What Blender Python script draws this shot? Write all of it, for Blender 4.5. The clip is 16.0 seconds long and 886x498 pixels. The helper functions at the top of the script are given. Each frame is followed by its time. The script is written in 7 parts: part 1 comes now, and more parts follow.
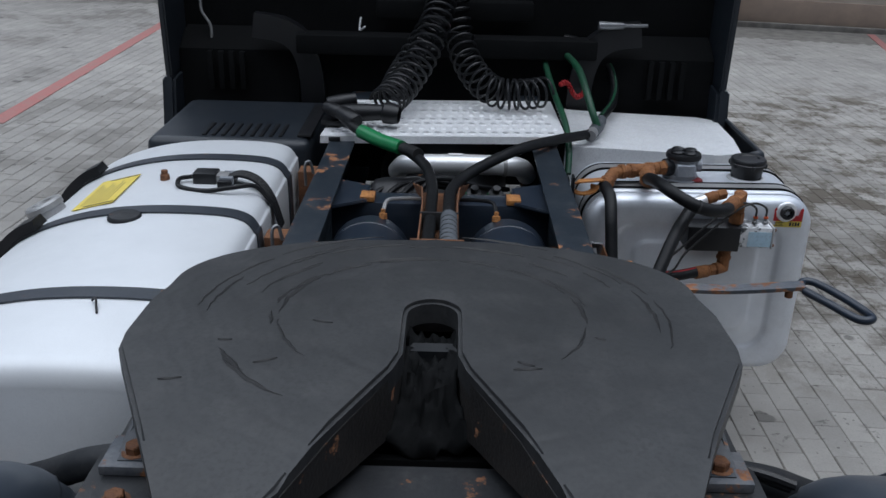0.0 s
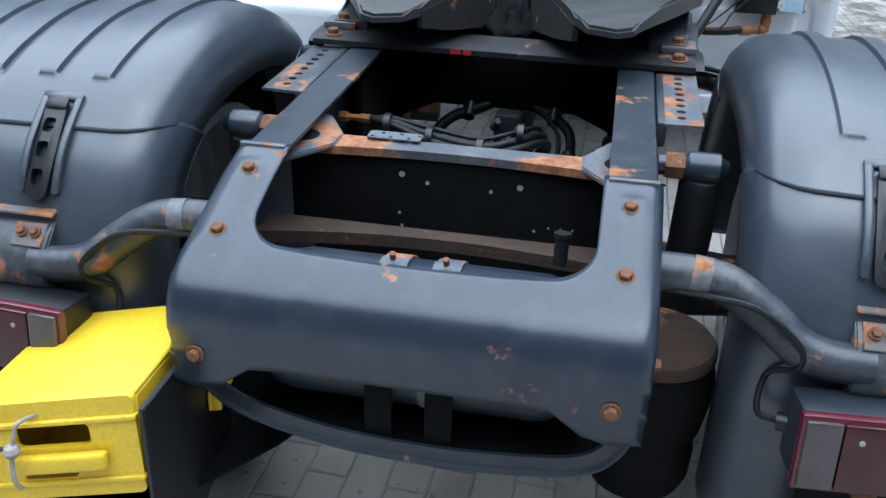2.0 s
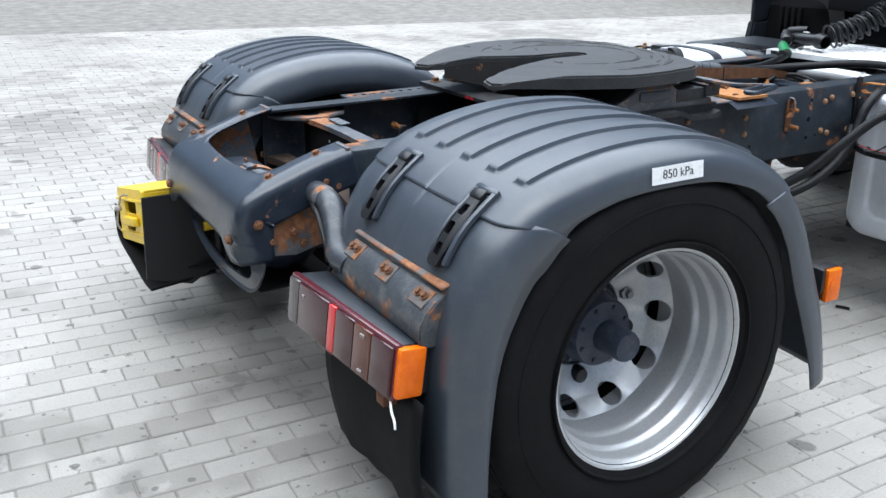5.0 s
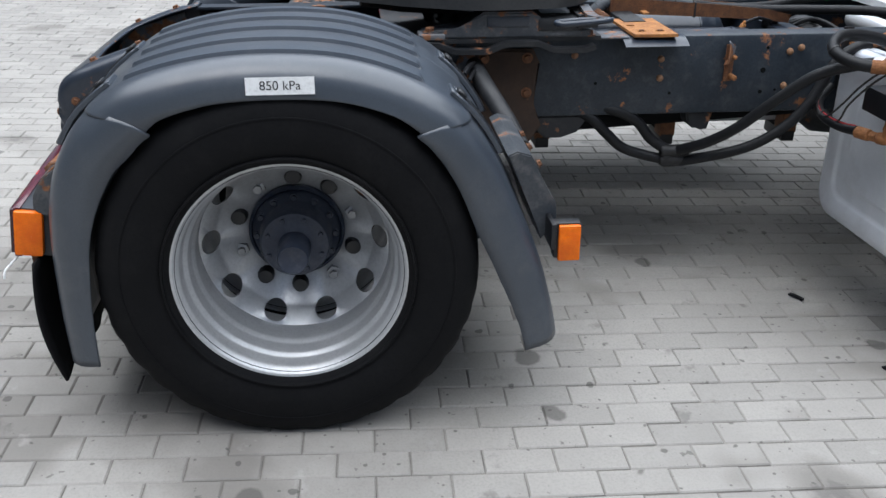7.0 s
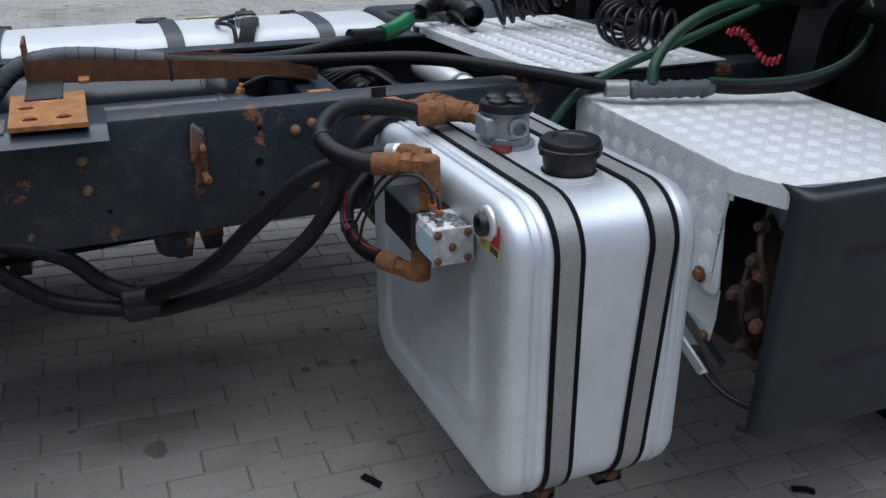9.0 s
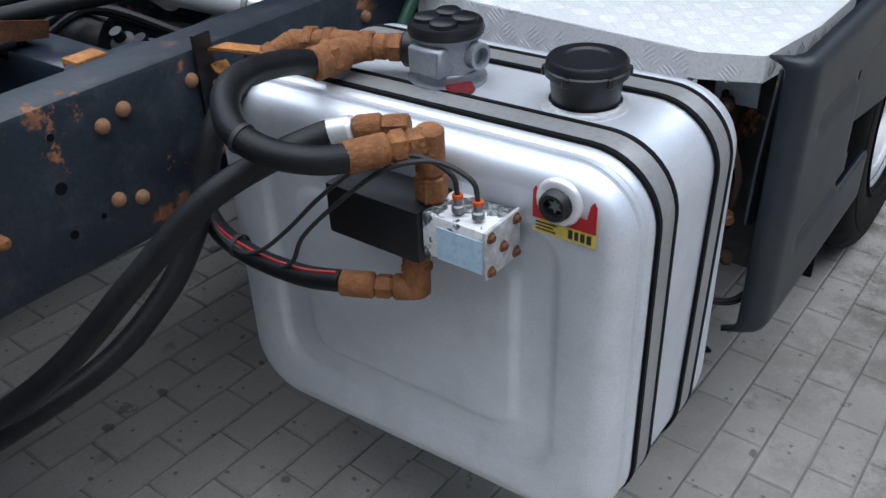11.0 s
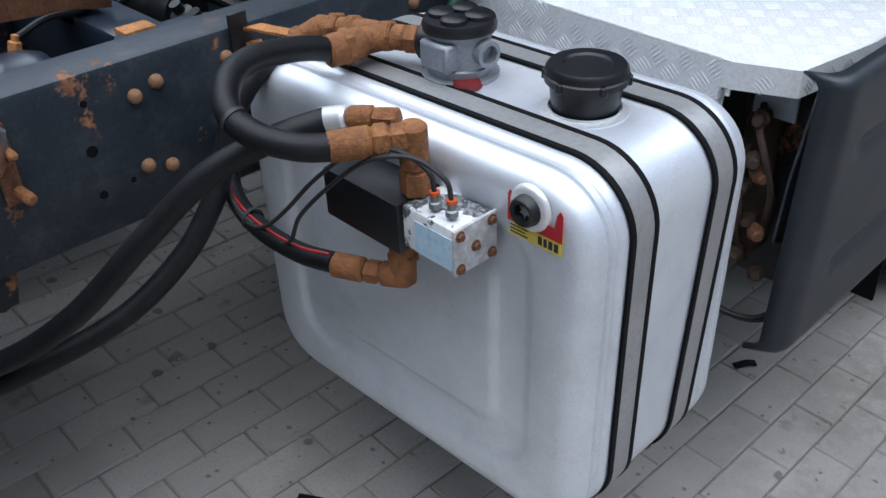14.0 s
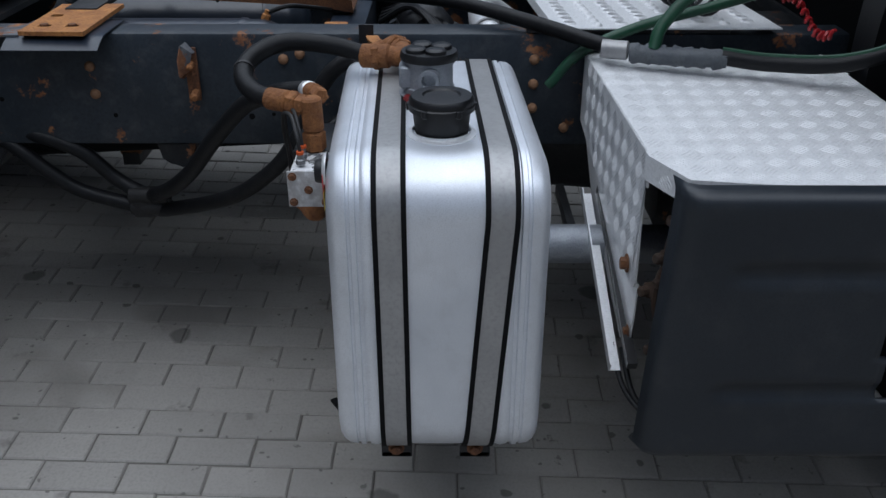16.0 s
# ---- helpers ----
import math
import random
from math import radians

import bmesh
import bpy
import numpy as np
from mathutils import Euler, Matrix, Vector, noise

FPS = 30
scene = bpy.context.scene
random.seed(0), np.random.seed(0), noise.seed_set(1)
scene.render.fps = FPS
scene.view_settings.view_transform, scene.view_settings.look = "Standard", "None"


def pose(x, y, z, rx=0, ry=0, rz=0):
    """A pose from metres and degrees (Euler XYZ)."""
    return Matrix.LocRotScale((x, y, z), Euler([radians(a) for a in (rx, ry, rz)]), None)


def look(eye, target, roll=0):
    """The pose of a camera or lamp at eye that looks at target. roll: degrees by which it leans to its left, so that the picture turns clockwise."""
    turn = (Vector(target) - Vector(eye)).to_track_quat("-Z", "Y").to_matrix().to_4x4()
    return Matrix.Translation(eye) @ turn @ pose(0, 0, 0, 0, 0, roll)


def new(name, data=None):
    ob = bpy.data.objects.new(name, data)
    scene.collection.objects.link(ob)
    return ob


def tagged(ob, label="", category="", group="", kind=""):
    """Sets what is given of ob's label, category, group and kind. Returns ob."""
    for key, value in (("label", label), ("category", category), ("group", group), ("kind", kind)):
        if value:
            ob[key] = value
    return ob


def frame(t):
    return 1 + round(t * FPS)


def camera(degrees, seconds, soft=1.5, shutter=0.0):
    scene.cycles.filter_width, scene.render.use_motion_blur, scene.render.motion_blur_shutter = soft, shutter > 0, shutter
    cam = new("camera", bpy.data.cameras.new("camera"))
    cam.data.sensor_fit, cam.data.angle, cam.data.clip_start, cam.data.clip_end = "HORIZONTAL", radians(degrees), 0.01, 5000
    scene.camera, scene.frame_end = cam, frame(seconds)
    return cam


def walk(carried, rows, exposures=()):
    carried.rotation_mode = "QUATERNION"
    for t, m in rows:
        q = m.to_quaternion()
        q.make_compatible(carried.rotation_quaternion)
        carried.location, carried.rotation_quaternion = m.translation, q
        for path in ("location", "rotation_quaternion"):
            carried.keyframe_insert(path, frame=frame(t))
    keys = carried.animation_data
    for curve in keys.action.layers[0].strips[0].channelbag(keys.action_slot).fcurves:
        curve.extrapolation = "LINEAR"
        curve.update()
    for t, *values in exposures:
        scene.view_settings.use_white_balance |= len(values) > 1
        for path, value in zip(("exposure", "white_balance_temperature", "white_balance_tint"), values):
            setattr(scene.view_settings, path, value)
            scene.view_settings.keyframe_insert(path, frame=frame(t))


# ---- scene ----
cam = camera(52.6, 16.0)
PATH = [
    (0, (0.022, -0.720, 1.857), (0.014, 1.118, 1.071), 1.45),
    (0.5, (-0.003, -0.905, 1.802), (0.014, 0.879, 0.896), -0.05),
    (1, (0.028, -1.287, 1.702), (0.057, 0.453, 0.717), 1.1),
    (1.5, (0.09, -1.66, 1.643), (0.085, 0.075, 0.648), 1.9),
    (2, (0.289, -1.978, 1.62), (-0.031, -0.243, 0.678), 1.6),
    (2.5, (0.709, -2.141, 1.632), (0.107, -0.435, 0.779), 2.6),
    (3, (1.138, -2.272, 1.635), (0.325, -0.627, 0.841), 0.0),
    (3.5, (1.594, -2.238, 1.626), (0.533, -0.733, 0.846), 1.4),
    (3.7, (1.79, -2.19, 1.649), (0.647, -0.744, 0.873), 1.0),
    (5.8, (3.201, -0.895, 1.599), (1.419, -0.339, 0.881), -0.0),
    (6, (3.25, -0.731, 1.607), (1.455, -0.261, 0.861), -0.2),
    (6.5, (3.349, -0.249, 1.587), (1.537, 0.029, 0.788), -1.0),
    (7, (3.442, 0.21, 1.583), (1.632, 0.379, 0.749), 0.1),
    (7.5, (3.352, 0.623, 1.548), (1.541, 0.889, 0.743), 0.4),
    (8, (3.153, 0.996, 1.53), (1.362, 1.421, 0.748), 0.6),
    (8.5, (2.805, 1.23, 1.499), (1.075, 1.869, 0.725), 1.4),
    (9, (2.383, 1.301, 1.465), (0.676, 1.978, 0.672), -0.0),
    (9.2, (2.237, 1.339, 1.426), (0.564, 2.011, 0.559), -0.2),
    (11.3, (1.444, 0.972, 1.445), (0.602, 2.41, 0.339), -2.3),
    (11.5, (1.367, 0.923, 1.462), (0.626, 2.393, 0.326), -2.1),
    (12, (1.229, 0.875, 1.511), (0.513, 2.36, 0.379), -1.8),
    (12.5, (1.179, 0.862, 1.527), (0.547, 2.358, 0.36), -2.7),
    (13, (1.21, 0.874, 1.526), (0.552, 2.373, 0.376), -2.6),
    (13.5, (1.399, 0.99, 1.498), (0.473, 2.37, 0.385), -1.6),
    (14, (1.698, 1.171, 1.472), (0.48, 2.305, 0.362), -2.0),
    (14.5, (1.983, 1.312, 1.468), (0.512, 2.131, 0.389), -2.3),
    (15, (2.201, 1.593, 1.463), (0.508, 2.016, 0.488), -0.2),
    (15.5, (2.417, 1.852, 1.477), (0.652, 2.068, 0.562), -0.0),
    (16, (2.505, 2.102, 1.485), (0.731, 2.103, 0.562), 0.1),
]
walk(cam, [(t, look(eye, target, roll)) for t, eye, target, roll in PATH],
     exposures=[(0.0, -0.2, 5700, 8), (0.8, 0.30, 5700, 8), (1.5, 1.0, 5400, 6), (2.0, 1.12, 5300, 5), (2.5, 1.22, 5350, 5), (3.5, 1.3, 5550, 5), (6.0, 1.05, 5850, 7), (7.0, 0.85, 5900, 8), (7.5, 1.0, 5900, 8), (8.0, 1.05, 5850, 8), (8.5, 0.7, 5800, 8), (9.0, 0.06, 5700, 7), (11.5, 0.55, 5700, 8), (13.5, 0.6, 5650, 8), (14.5, 0.45, 5650, 8), (15.5, -0.21, 5650, 8), (16.0, -0.26, 5650, 8)])

# ==== world and light: an overcast day ====
world = bpy.data.worlds.new("overcast_sky")
scene.world = world
world.use_nodes = True
wn, wl = world.node_tree.nodes, world.node_tree.links
sky = wn.new("ShaderNodeTexSky")
sky.sky_type, sky.sun_disc = "NISHITA", False
sky.sun_elevation, sky.sun_rotation = radians(73), radians(125)
sky.dust_density, sky.air_density = 4.0, 1.0
soft_sky = wn.new("ShaderNodeHueSaturation")
soft_sky.inputs["Saturation"].default_value = 0.75
wl.new(sky.outputs[0], soft_sky.inputs["Color"])
wl.new(soft_sky.outputs[0], wn["Background"].inputs[0])
wn["Background"].inputs[1].default_value = 0.055
sun = new("sun", bpy.data.lights.new("sun", "SUN"))
sun.data.energy, sun.data.angle, sun.data.color = 3.4, radians(100), (1.0, 0.985, 0.97)
sun.matrix_world = look((-1.0, 1.2, 9), (0, 0, 0))


# ==== materials ====
def mat(name, c1, c2=None, rough=0.5, metal=0.0, scale=8.0, bump=0.1, fine=120.0, rust=0.0, dust=0.0,
        rough_var=0.12, island=0.0, obj=0.0, coat=0.0, stretch=None, rust_scale=9.0, spec=0.5, spots=0.0, stain=0.0, pos=False, hard=None, ends=None, soil=0.0):
    """Paint, metal, rubber or stone: two colours mottled at two scales, with rust patches, pale dust and fine relief."""
    m = bpy.data.materials.new(name)
    m.use_nodes = True
    n, l = m.node_tree.nodes, m.node_tree.links
    b = n["Principled BSDF"]
    tc = n.new("ShaderNodeTexCoord")
    src = n.new("ShaderNodeNewGeometry").outputs["Position"] if pos else tc.outputs["Object"]
    if stretch:
        mp = n.new("ShaderNodeMapping")
        mp.inputs["Scale"].default_value = stretch
        l.new(src, mp.inputs[0])
        src = mp.outputs[0]

    def noise_tex(s, detail=6.0, r=0.6):
        t = n.new("ShaderNodeTexNoise")
        t.inputs["Scale"].default_value, t.inputs["Detail"].default_value, t.inputs["Roughness"].default_value = s, detail, r
        l.new(src, t.inputs["Vector"])
        return t.outputs["Fac"]

    def ramp(fac, lo, hi):
        r = n.new("ShaderNodeMapRange")
        r.inputs["From Min"].default_value, r.inputs["From Max"].default_value = lo, hi
        l.new(fac, r.inputs["Value"])
        return r.outputs[0]

    def mix(fac, a, c):
        x = n.new("ShaderNodeMix")
        x.data_type = "RGBA"
        l.new(fac, x.inputs["Factor"]) if not isinstance(fac, float) else None
        if isinstance(fac, float):
            x.inputs["Factor"].default_value = fac
        for sock, v in ((x.inputs[6], a), (x.inputs[7], c)):
            if isinstance(v, tuple):
                sock.default_value = (*v, 1)
            else:
                l.new(v, sock)
        return x.outputs[2]

    c2 = c2 or tuple(v * 0.7 for v in c1)
    big = noise_tex(scale)
    small = noise_tex(fine, 3.0)
    col = mix(ramp(big, *(hard or (0.35, 0.65))), c1, c2)
    col = mix(ramp(small, 0.45, 0.8), col, tuple(v * 0.75 for v in c1))
    if island or obj:
        g = n.new("ShaderNodeObjectInfo").outputs["Random"] if obj else n.new("ShaderNodeNewGeometry").outputs["Random Per Island"]
        hs = n.new("ShaderNodeHueSaturation")
        l.new(col, hs.inputs["Color"])
        r = n.new("ShaderNodeMapRange")
        k = island or obj
        r.inputs["To Min"].default_value, r.inputs["To Max"].default_value = 1 - k, 1 + k
        l.new(g, r.inputs["Value"])
        l.new(r.outputs[0], hs.inputs["Value"])
        col = hs.outputs[0]
        if stain:
            # single bricks that stay dark and damp, in clusters
            both = n.new("ShaderNodeMath")
            both.operation = "MULTIPLY_ADD"
            l.new(g, both.inputs[0])
            both.inputs[1].default_value = 0.16
            l.new(noise_tex(0.55, 4.0, 0.6), both.inputs[2])
            wet = n.new("ShaderNodeMath")
            wet.operation = "MULTIPLY"
            l.new(ramp(both.outputs[0], 0.655, 0.70), wet.inputs[0])
            wet.inputs[1].default_value = 0.55
            col = mix(wet.outputs[0], col, (0.13, 0.12, 0.105))
    if spots:
        col = mix(ramp(noise_tex(fine * 1.1, 4.0, 0.7), 0.56, 0.62), col, tuple(v * (1 - spots) for v in c1))
    if stain:
        # broad damp stains, and small drips of oil
        for sc, lo, hi, amount, dark in ((1.1, 0.50, 0.66, 0.55 * stain, (0.15, 0.14, 0.128)), (4.5, 0.63, 0.68, 0.55 * stain, (0.085, 0.078, 0.073)), (17.0, 0.66, 0.69, 0.75 * stain, (0.07, 0.065, 0.06)), (7.0, 0.30, 0.36, -0.35 * stain, (0.40, 0.385, 0.36))):
            r = n.new("ShaderNodeMath")
            r.operation = "MULTIPLY"
            f = ramp(noise_tex(sc, 5.0, 0.62), lo, hi) if amount > 0 else ramp(noise_tex(sc, 5.0, 0.62), hi, lo)
            l.new(f, r.inputs[0])
            r.inputs[1].default_value = abs(amount)
            col = mix(r.outputs[0], col, dark)
    if stain:
        # scattered drips of oil with ragged outlines
        for sc, keep, lo, hi, amount in ((3.1, 0.62, 0.06, 0.17, 0.80), (9.0, 0.70, 0.05, 0.15, 0.85), (22.0, 0.66, 0.06, 0.14, 0.8)):
            bend = n.new("ShaderNodeMix")
            bend.data_type = "RGBA"
            bend.blend_type = "ADD"
            bend.inputs["Factor"].default_value = 0.22 / sc
            wob = n.new("ShaderNodeTexNoise")
            wob.inputs["Scale"].default_value, wob.inputs["Detail"].default_value = sc * 3.5, 4.0
            l.new(src, wob.inputs["Vector"])
            l.new(src, bend.inputs[6])
            l.new(wob.outputs["Color"], bend.inputs[7])
            cell = n.new("ShaderNodeTexVoronoi")
            cell.voronoi_dimensions = "2D"
            cell.inputs["Scale"].default_value = sc
            l.new(bend.outputs[2], cell.inputs["Vector"])
            chan = n.new("ShaderNodeSeparateColor")
            l.new(cell.outputs["Color"], chan.inputs[0])
            size = n.new("ShaderNodeMapRange")
            size.inputs["From Min"].default_value, size.inputs["From Max"].default_value = keep, 1.0
            size.inputs["To Min"].default_value, size.inputs["To Max"].default_value = -lo, hi
            l.new(chan.outputs[0], size.inputs["Value"])
            gap = n.new("ShaderNodeMath")
            gap.operation = "SUBTRACT"
            l.new(size.outputs[0], gap.inputs[0])
            l.new(cell.outputs["Distance"], gap.inputs[1])
            drop = n.new("ShaderNodeMath")
            drop.operation = "MULTIPLY"
            l.new(ramp(gap.outputs[0], 0.0, 0.035), drop.inputs[0])
            drop.inputs[1].default_value = amount * stain
            col = mix(drop.outputs[0], col, (0.060, 0.055, 0.050))
    if soil:
        # a worn, oil-soiled patch of the yard with a ragged edge
        off = n.new("ShaderNodeVectorMath")
        off.operation = "DISTANCE"
        l.new(src, off.inputs[0])
        off.inputs[1].default_value = (3.7, 5.6, -0.05)
        rag = n.new("ShaderNodeMath")
        rag.operation = "MULTIPLY_ADD"
        l.new(noise_tex(0.9, 6.0, 0.7), rag.inputs[0])
        rag.inputs[1].default_value = -2.6
        l.new(off.outputs["Value"], rag.inputs[2])
        amt = n.new("ShaderNodeMath")
        amt.operation = "MULTIPLY"
        l.new(ramp(rag.outputs[0], 2.7, 1.5), amt.inputs[0])
        blot = n.new("ShaderNodeMath")
        blot.operation = "MULTIPLY"
        l.new(ramp(noise_tex(2.4, 8.0, 0.76), 0.46, 0.55), blot.inputs[0])
        blot.inputs[1].default_value = soil
        l.new(blot.outputs[0], amt.inputs[1])
        col = mix(amt.outputs[0], col, (0.09, 0.076, 0.058))
    if dust:
        dm = n.new("ShaderNodeMath")
        dm.operation = "MULTIPLY"
        l.new(ramp(noise_tex(scale * 2.5, 9.0, 0.7), 0.5, 0.8), dm.inputs[0])
        dm.inputs[1].default_value = dust
        col = mix(dm.outputs[0], col, (0.32, 0.30, 0.28))
    rough_out = None
    if rust:
        spread = noise_tex(rust_scale, 8.0, 0.68)
        if ends:
            # rust gathers towards both ends
            sep = n.new("ShaderNodeSeparateXYZ")
            l.new(tc.outputs["Object"], sep.inputs[0])
            side = n.new("ShaderNodeMath")
            side.operation = "ABSOLUTE"
            l.new(sep.outputs[0], side.inputs[0])
            gain = n.new("ShaderNodeMath")
            gain.operation = "MULTIPLY_ADD"
            l.new(ramp(side.outputs[0], *ends), gain.inputs[0])
            gain.inputs[1].default_value = 0.30
            l.new(spread, gain.inputs[2])
            spread = gain.outputs[0]
        mask = ramp(spread, 0.66 - rust * 0.32, 0.70 - rust * 0.32)
        rustcol = mix(ramp(noise_tex(45, 5.0), 0.35, 0.65), (0.17, 0.066, 0.028), (0.33, 0.155, 0.07))
        rustcol = mix(ramp(noise_tex(14, 5.0), 0.5, 0.75), rustcol, (0.10, 0.05, 0.035))
        col = mix(mask, col, rustcol)
        rr = n.new("ShaderNodeMix")
        l.new(mask, rr.inputs[0])
        rr.inputs[2].default_value, rr.inputs[3].default_value = rough, 0.9
        rough_out = rr.outputs[0]
        if metal:
            mm = n.new("ShaderNodeMix")
            l.new(mask, mm.inputs[0])
            mm.inputs[2].default_value, mm.inputs[3].default_value = metal, 0.0
            l.new(mm.outputs[0], b.inputs["Metallic"])
    l.new(col, b.inputs["Base Color"])
    if rough_out is None:
        r = n.new("ShaderNodeMapRange")
        r.inputs["To Min"].default_value, r.inputs["To Max"].default_value = rough - rough_var, min(1.0, rough + rough_var)
        l.new(big, r.inputs["Value"])
        rough_out = r.outputs[0]
    l.new(rough_out, b.inputs["Roughness"])
    if not (rust and metal):
        b.inputs["Metallic"].default_value = metal
    b.inputs["Coat Weight"].default_value = coat
    b.inputs["Specular IOR Level"].default_value = spec
    if bump:
        bp = n.new("ShaderNodeBump")
        bp.inputs["Strength"].default_value, bp.inputs["Distance"].default_value = bump, 0.004
        l.new(small, bp.inputs["Height"])
        l.new(bp.outputs[0], b.inputs["Normal"])
    return m


PAINT = mat("grey_chassis_paint", (0.014, 0.021, 0.034), (0.022, 0.030, 0.044), 0.30, scale=6, bump=0.05, rust=0.05, dust=0.08, spec=0.6)
RAIL_PAINT = mat("scuffed_rail_paint", (0.016, 0.0225, 0.031), (0.026, 0.034, 0.044), 0.42, scale=7, bump=0.10, rust=0.20, dust=0.12, spec=0.36, rust_scale=9)
DIRT = mat("brown_caked_dirt", (0.055, 0.032, 0.020), (0.028, 0.019, 0.014), 0.9, scale=12, bump=0.8, fine=70, rust=0.15)
PAINT_WORN = mat("worn_chassis_paint", (0.024, 0.030, 0.040), (0.046, 0.052, 0.060), 0.38, scale=9, bump=0.12, rust=0.24, dust=0.25)
# darker than the chassis paint; also stands for shade on the mounting plate
PAINT_DARK = mat("dark_underbody_paint_and_shade", (0.006, 0.0075, 0.010), (0.011, 0.012, 0.014), 0.55, scale=7, bump=0.15, rust=0.16, dust=0.1)
RUSTY = mat("rusted_steel", (0.11, 0.046, 0.022), (0.22, 0.095, 0.036), 0.78, scale=34, bump=0.55, fine=260, rust=0.2, spots=0.4)
RUST_FIT = mat("orange_brown_rusted_fitting", (0.30, 0.125, 0.038), (0.15, 0.058, 0.022), 0.8, scale=40, bump=0.9, fine=150, spots=0.45)
RUST_PLATE = mat("orange_rusted_plate", (0.46, 0.20, 0.05), (0.24, 0.095, 0.033), 0.75, scale=24, bump=0.6, fine=150, spots=0.7)
RUST_PAINT = mat("rust_eaten_paint", (0.075, 0.085, 0.10), (0.11, 0.115, 0.125), 0.45, scale=9, bump=0.25, rust=0.47, dust=0.40, rust_scale=10)
RUST_ENDS = mat("paint_rusted_at_the_ends", (0.060, 0.070, 0.084), (0.095, 0.10, 0.11), 0.45, scale=9, bump=0.25, rust=0.06, dust=0.3, rust_scale=11, ends=(0.07, 0.20))
BRACKET = mat("scuffed_bracket_paint", (0.030, 0.036, 0.045), (0.06, 0.066, 0.072), 0.40, scale=8, bump=0.2, rust=0.27, dust=0.35, rust_scale=8)
RUST_LIP = mat("brown_rusted_edge", (0.13, 0.11, 0.10), (0.08, 0.075, 0.075), 0.6, scale=12, bump=0.4, rust=0.47, rust_scale=13)
PLASTIC = mat("grey_mudguard_plastic", (0.034, 0.043, 0.057), (0.042, 0.052, 0.067), 0.34, scale=5, bump=0.06, fine=300, dust=0.08, spec=0.75)
PLASTIC_DARK = mat("black_plastic", (0.005, 0.0055, 0.007), (0.009, 0.0095, 0.0115), 0.42, scale=8, bump=0.08, fine=250)
SKIRT = mat("dark_blue_grey_skirt_plastic", (0.012, 0.0165, 0.023), (0.017, 0.022, 0.029), 0.42, scale=4, bump=0.05, fine=260, dust=0.05)
# cab plastic; its black also stands for deep shade on frame parts
BLACK = mat("black_cab_plastic_and_shade", (0.005, 0.0055, 0.006), (0.008, 0.0085, 0.009), 0.75, scale=6, bump=0.05, spec=0.1)
RUBBER = mat("tyre_rubber", (0.0035, 0.0037, 0.0045), (0.006, 0.0062, 0.007), 0.70, scale=5, bump=0.12, fine=90, dust=0.015, spec=0.14)
HOSE = mat("black_hose_rubber", (0.004, 0.0045, 0.0055), (0.007, 0.0075, 0.009), 0.50, scale=14, bump=0.15, fine=220, dust=0.03, spec=0.3)
GREEN = mat("green_hose_sleeve", (0.02, 0.22, 0.07), (0.015, 0.17, 0.055), 0.4, scale=14, bump=0.06)
GREEN_DARK = mat("dark_green_hose", (0.012, 0.075, 0.035), (0.015, 0.055, 0.03), 0.45, scale=14, bump=0.08)
RED = mat("red_plastic", (0.45, 0.02, 0.025), (0.35, 0.015, 0.02), 0.4, scale=10, bump=0.05)
TAPE = mat("grey_cloth_tape", (0.075, 0.085, 0.10), (0.11, 0.12, 0.13), 0.6, scale=30, bump=0.3)
ALU = mat("brushed_aluminium", (0.86, 0.87, 0.88), (0.80, 0.81, 0.82), 0.34, 0.5, scale=5, bump=0.05, fine=150, stretch=(1, 1, 6), rough_var=0.06)
ALU_MATT = mat("matt_aluminium_tank", (0.81, 0.84, 0.89), (0.67, 0.705, 0.76), 0.42, 0.55, scale=3.5, bump=0.02, fine=500, rough_var=0.10, dust=0.25)
CHEQUER = mat("aluminium_chequer_plate", (0.80, 0.81, 0.82), (0.74, 0.75, 0.76), 0.42, 0.10, scale=7, bump=0.08, fine=180)
CAST = mat("cast_aluminium", (0.34, 0.36, 0.39), (0.26, 0.28, 0.31), 0.5, 0.5, scale=25, bump=0.3, fine=200)
RIM = mat("silver_wheel_paint", (0.50, 0.51, 0.52), (0.42, 0.43, 0.44), 0.36, 0.5, scale=7, bump=0.06, dust=0.1)
NUT = mat("dull_steel", (0.30, 0.31, 0.32), (0.2, 0.2, 0.21), 0.45, 0.8, scale=20, bump=0.1)
HUB = mat("dark_blue_hub_paint", (0.016, 0.023, 0.042), (0.026, 0.034, 0.055), 0.45, scale=14, bump=0.12, dust=0.15)
WHITE_TANK = mat("pale_painted_fuel_tank", (0.72, 0.74, 0.76), (0.66, 0.68, 0.70), 0.4, 0.1, scale=5, bump=0.02, fine=900, dust=0.05)
YELLOW = mat("yellow_crate_plastic", (0.80, 0.56, 0.02), (0.72, 0.49, 0.015), 0.42, scale=6, bump=0.05)
ORANGE = mat("orange_red_plastic", (0.62, 0.10, 0.02), (0.5, 0.08, 0.015), 0.4, scale=10, bump=0.03)
YELLOW_LABEL = mat("yellow_label", (0.78, 0.62, 0.10), (0.72, 0.57, 0.09), 0.5, scale=10, bump=0.02)
WHITE = mat("white_sticker", (0.78, 0.79, 0.79), (0.74, 0.75, 0.75), 0.45, scale=10, bump=0.02)
PALE_BLUE = mat("pale_blue_sticker", (0.42, 0.58, 0.70), (0.48, 0.62, 0.72), 0.5, scale=20, bump=0.1)
INK = mat("black_ink", (0.02, 0.02, 0.022), (0.025, 0.025, 0.025), 0.6, bump=0)
AMBER = mat("amber_lens", (0.80, 0.17, 0.002), (0.66, 0.11, 0.001), 0.22, scale=30, bump=0.15, fine=260, spec=0.3)
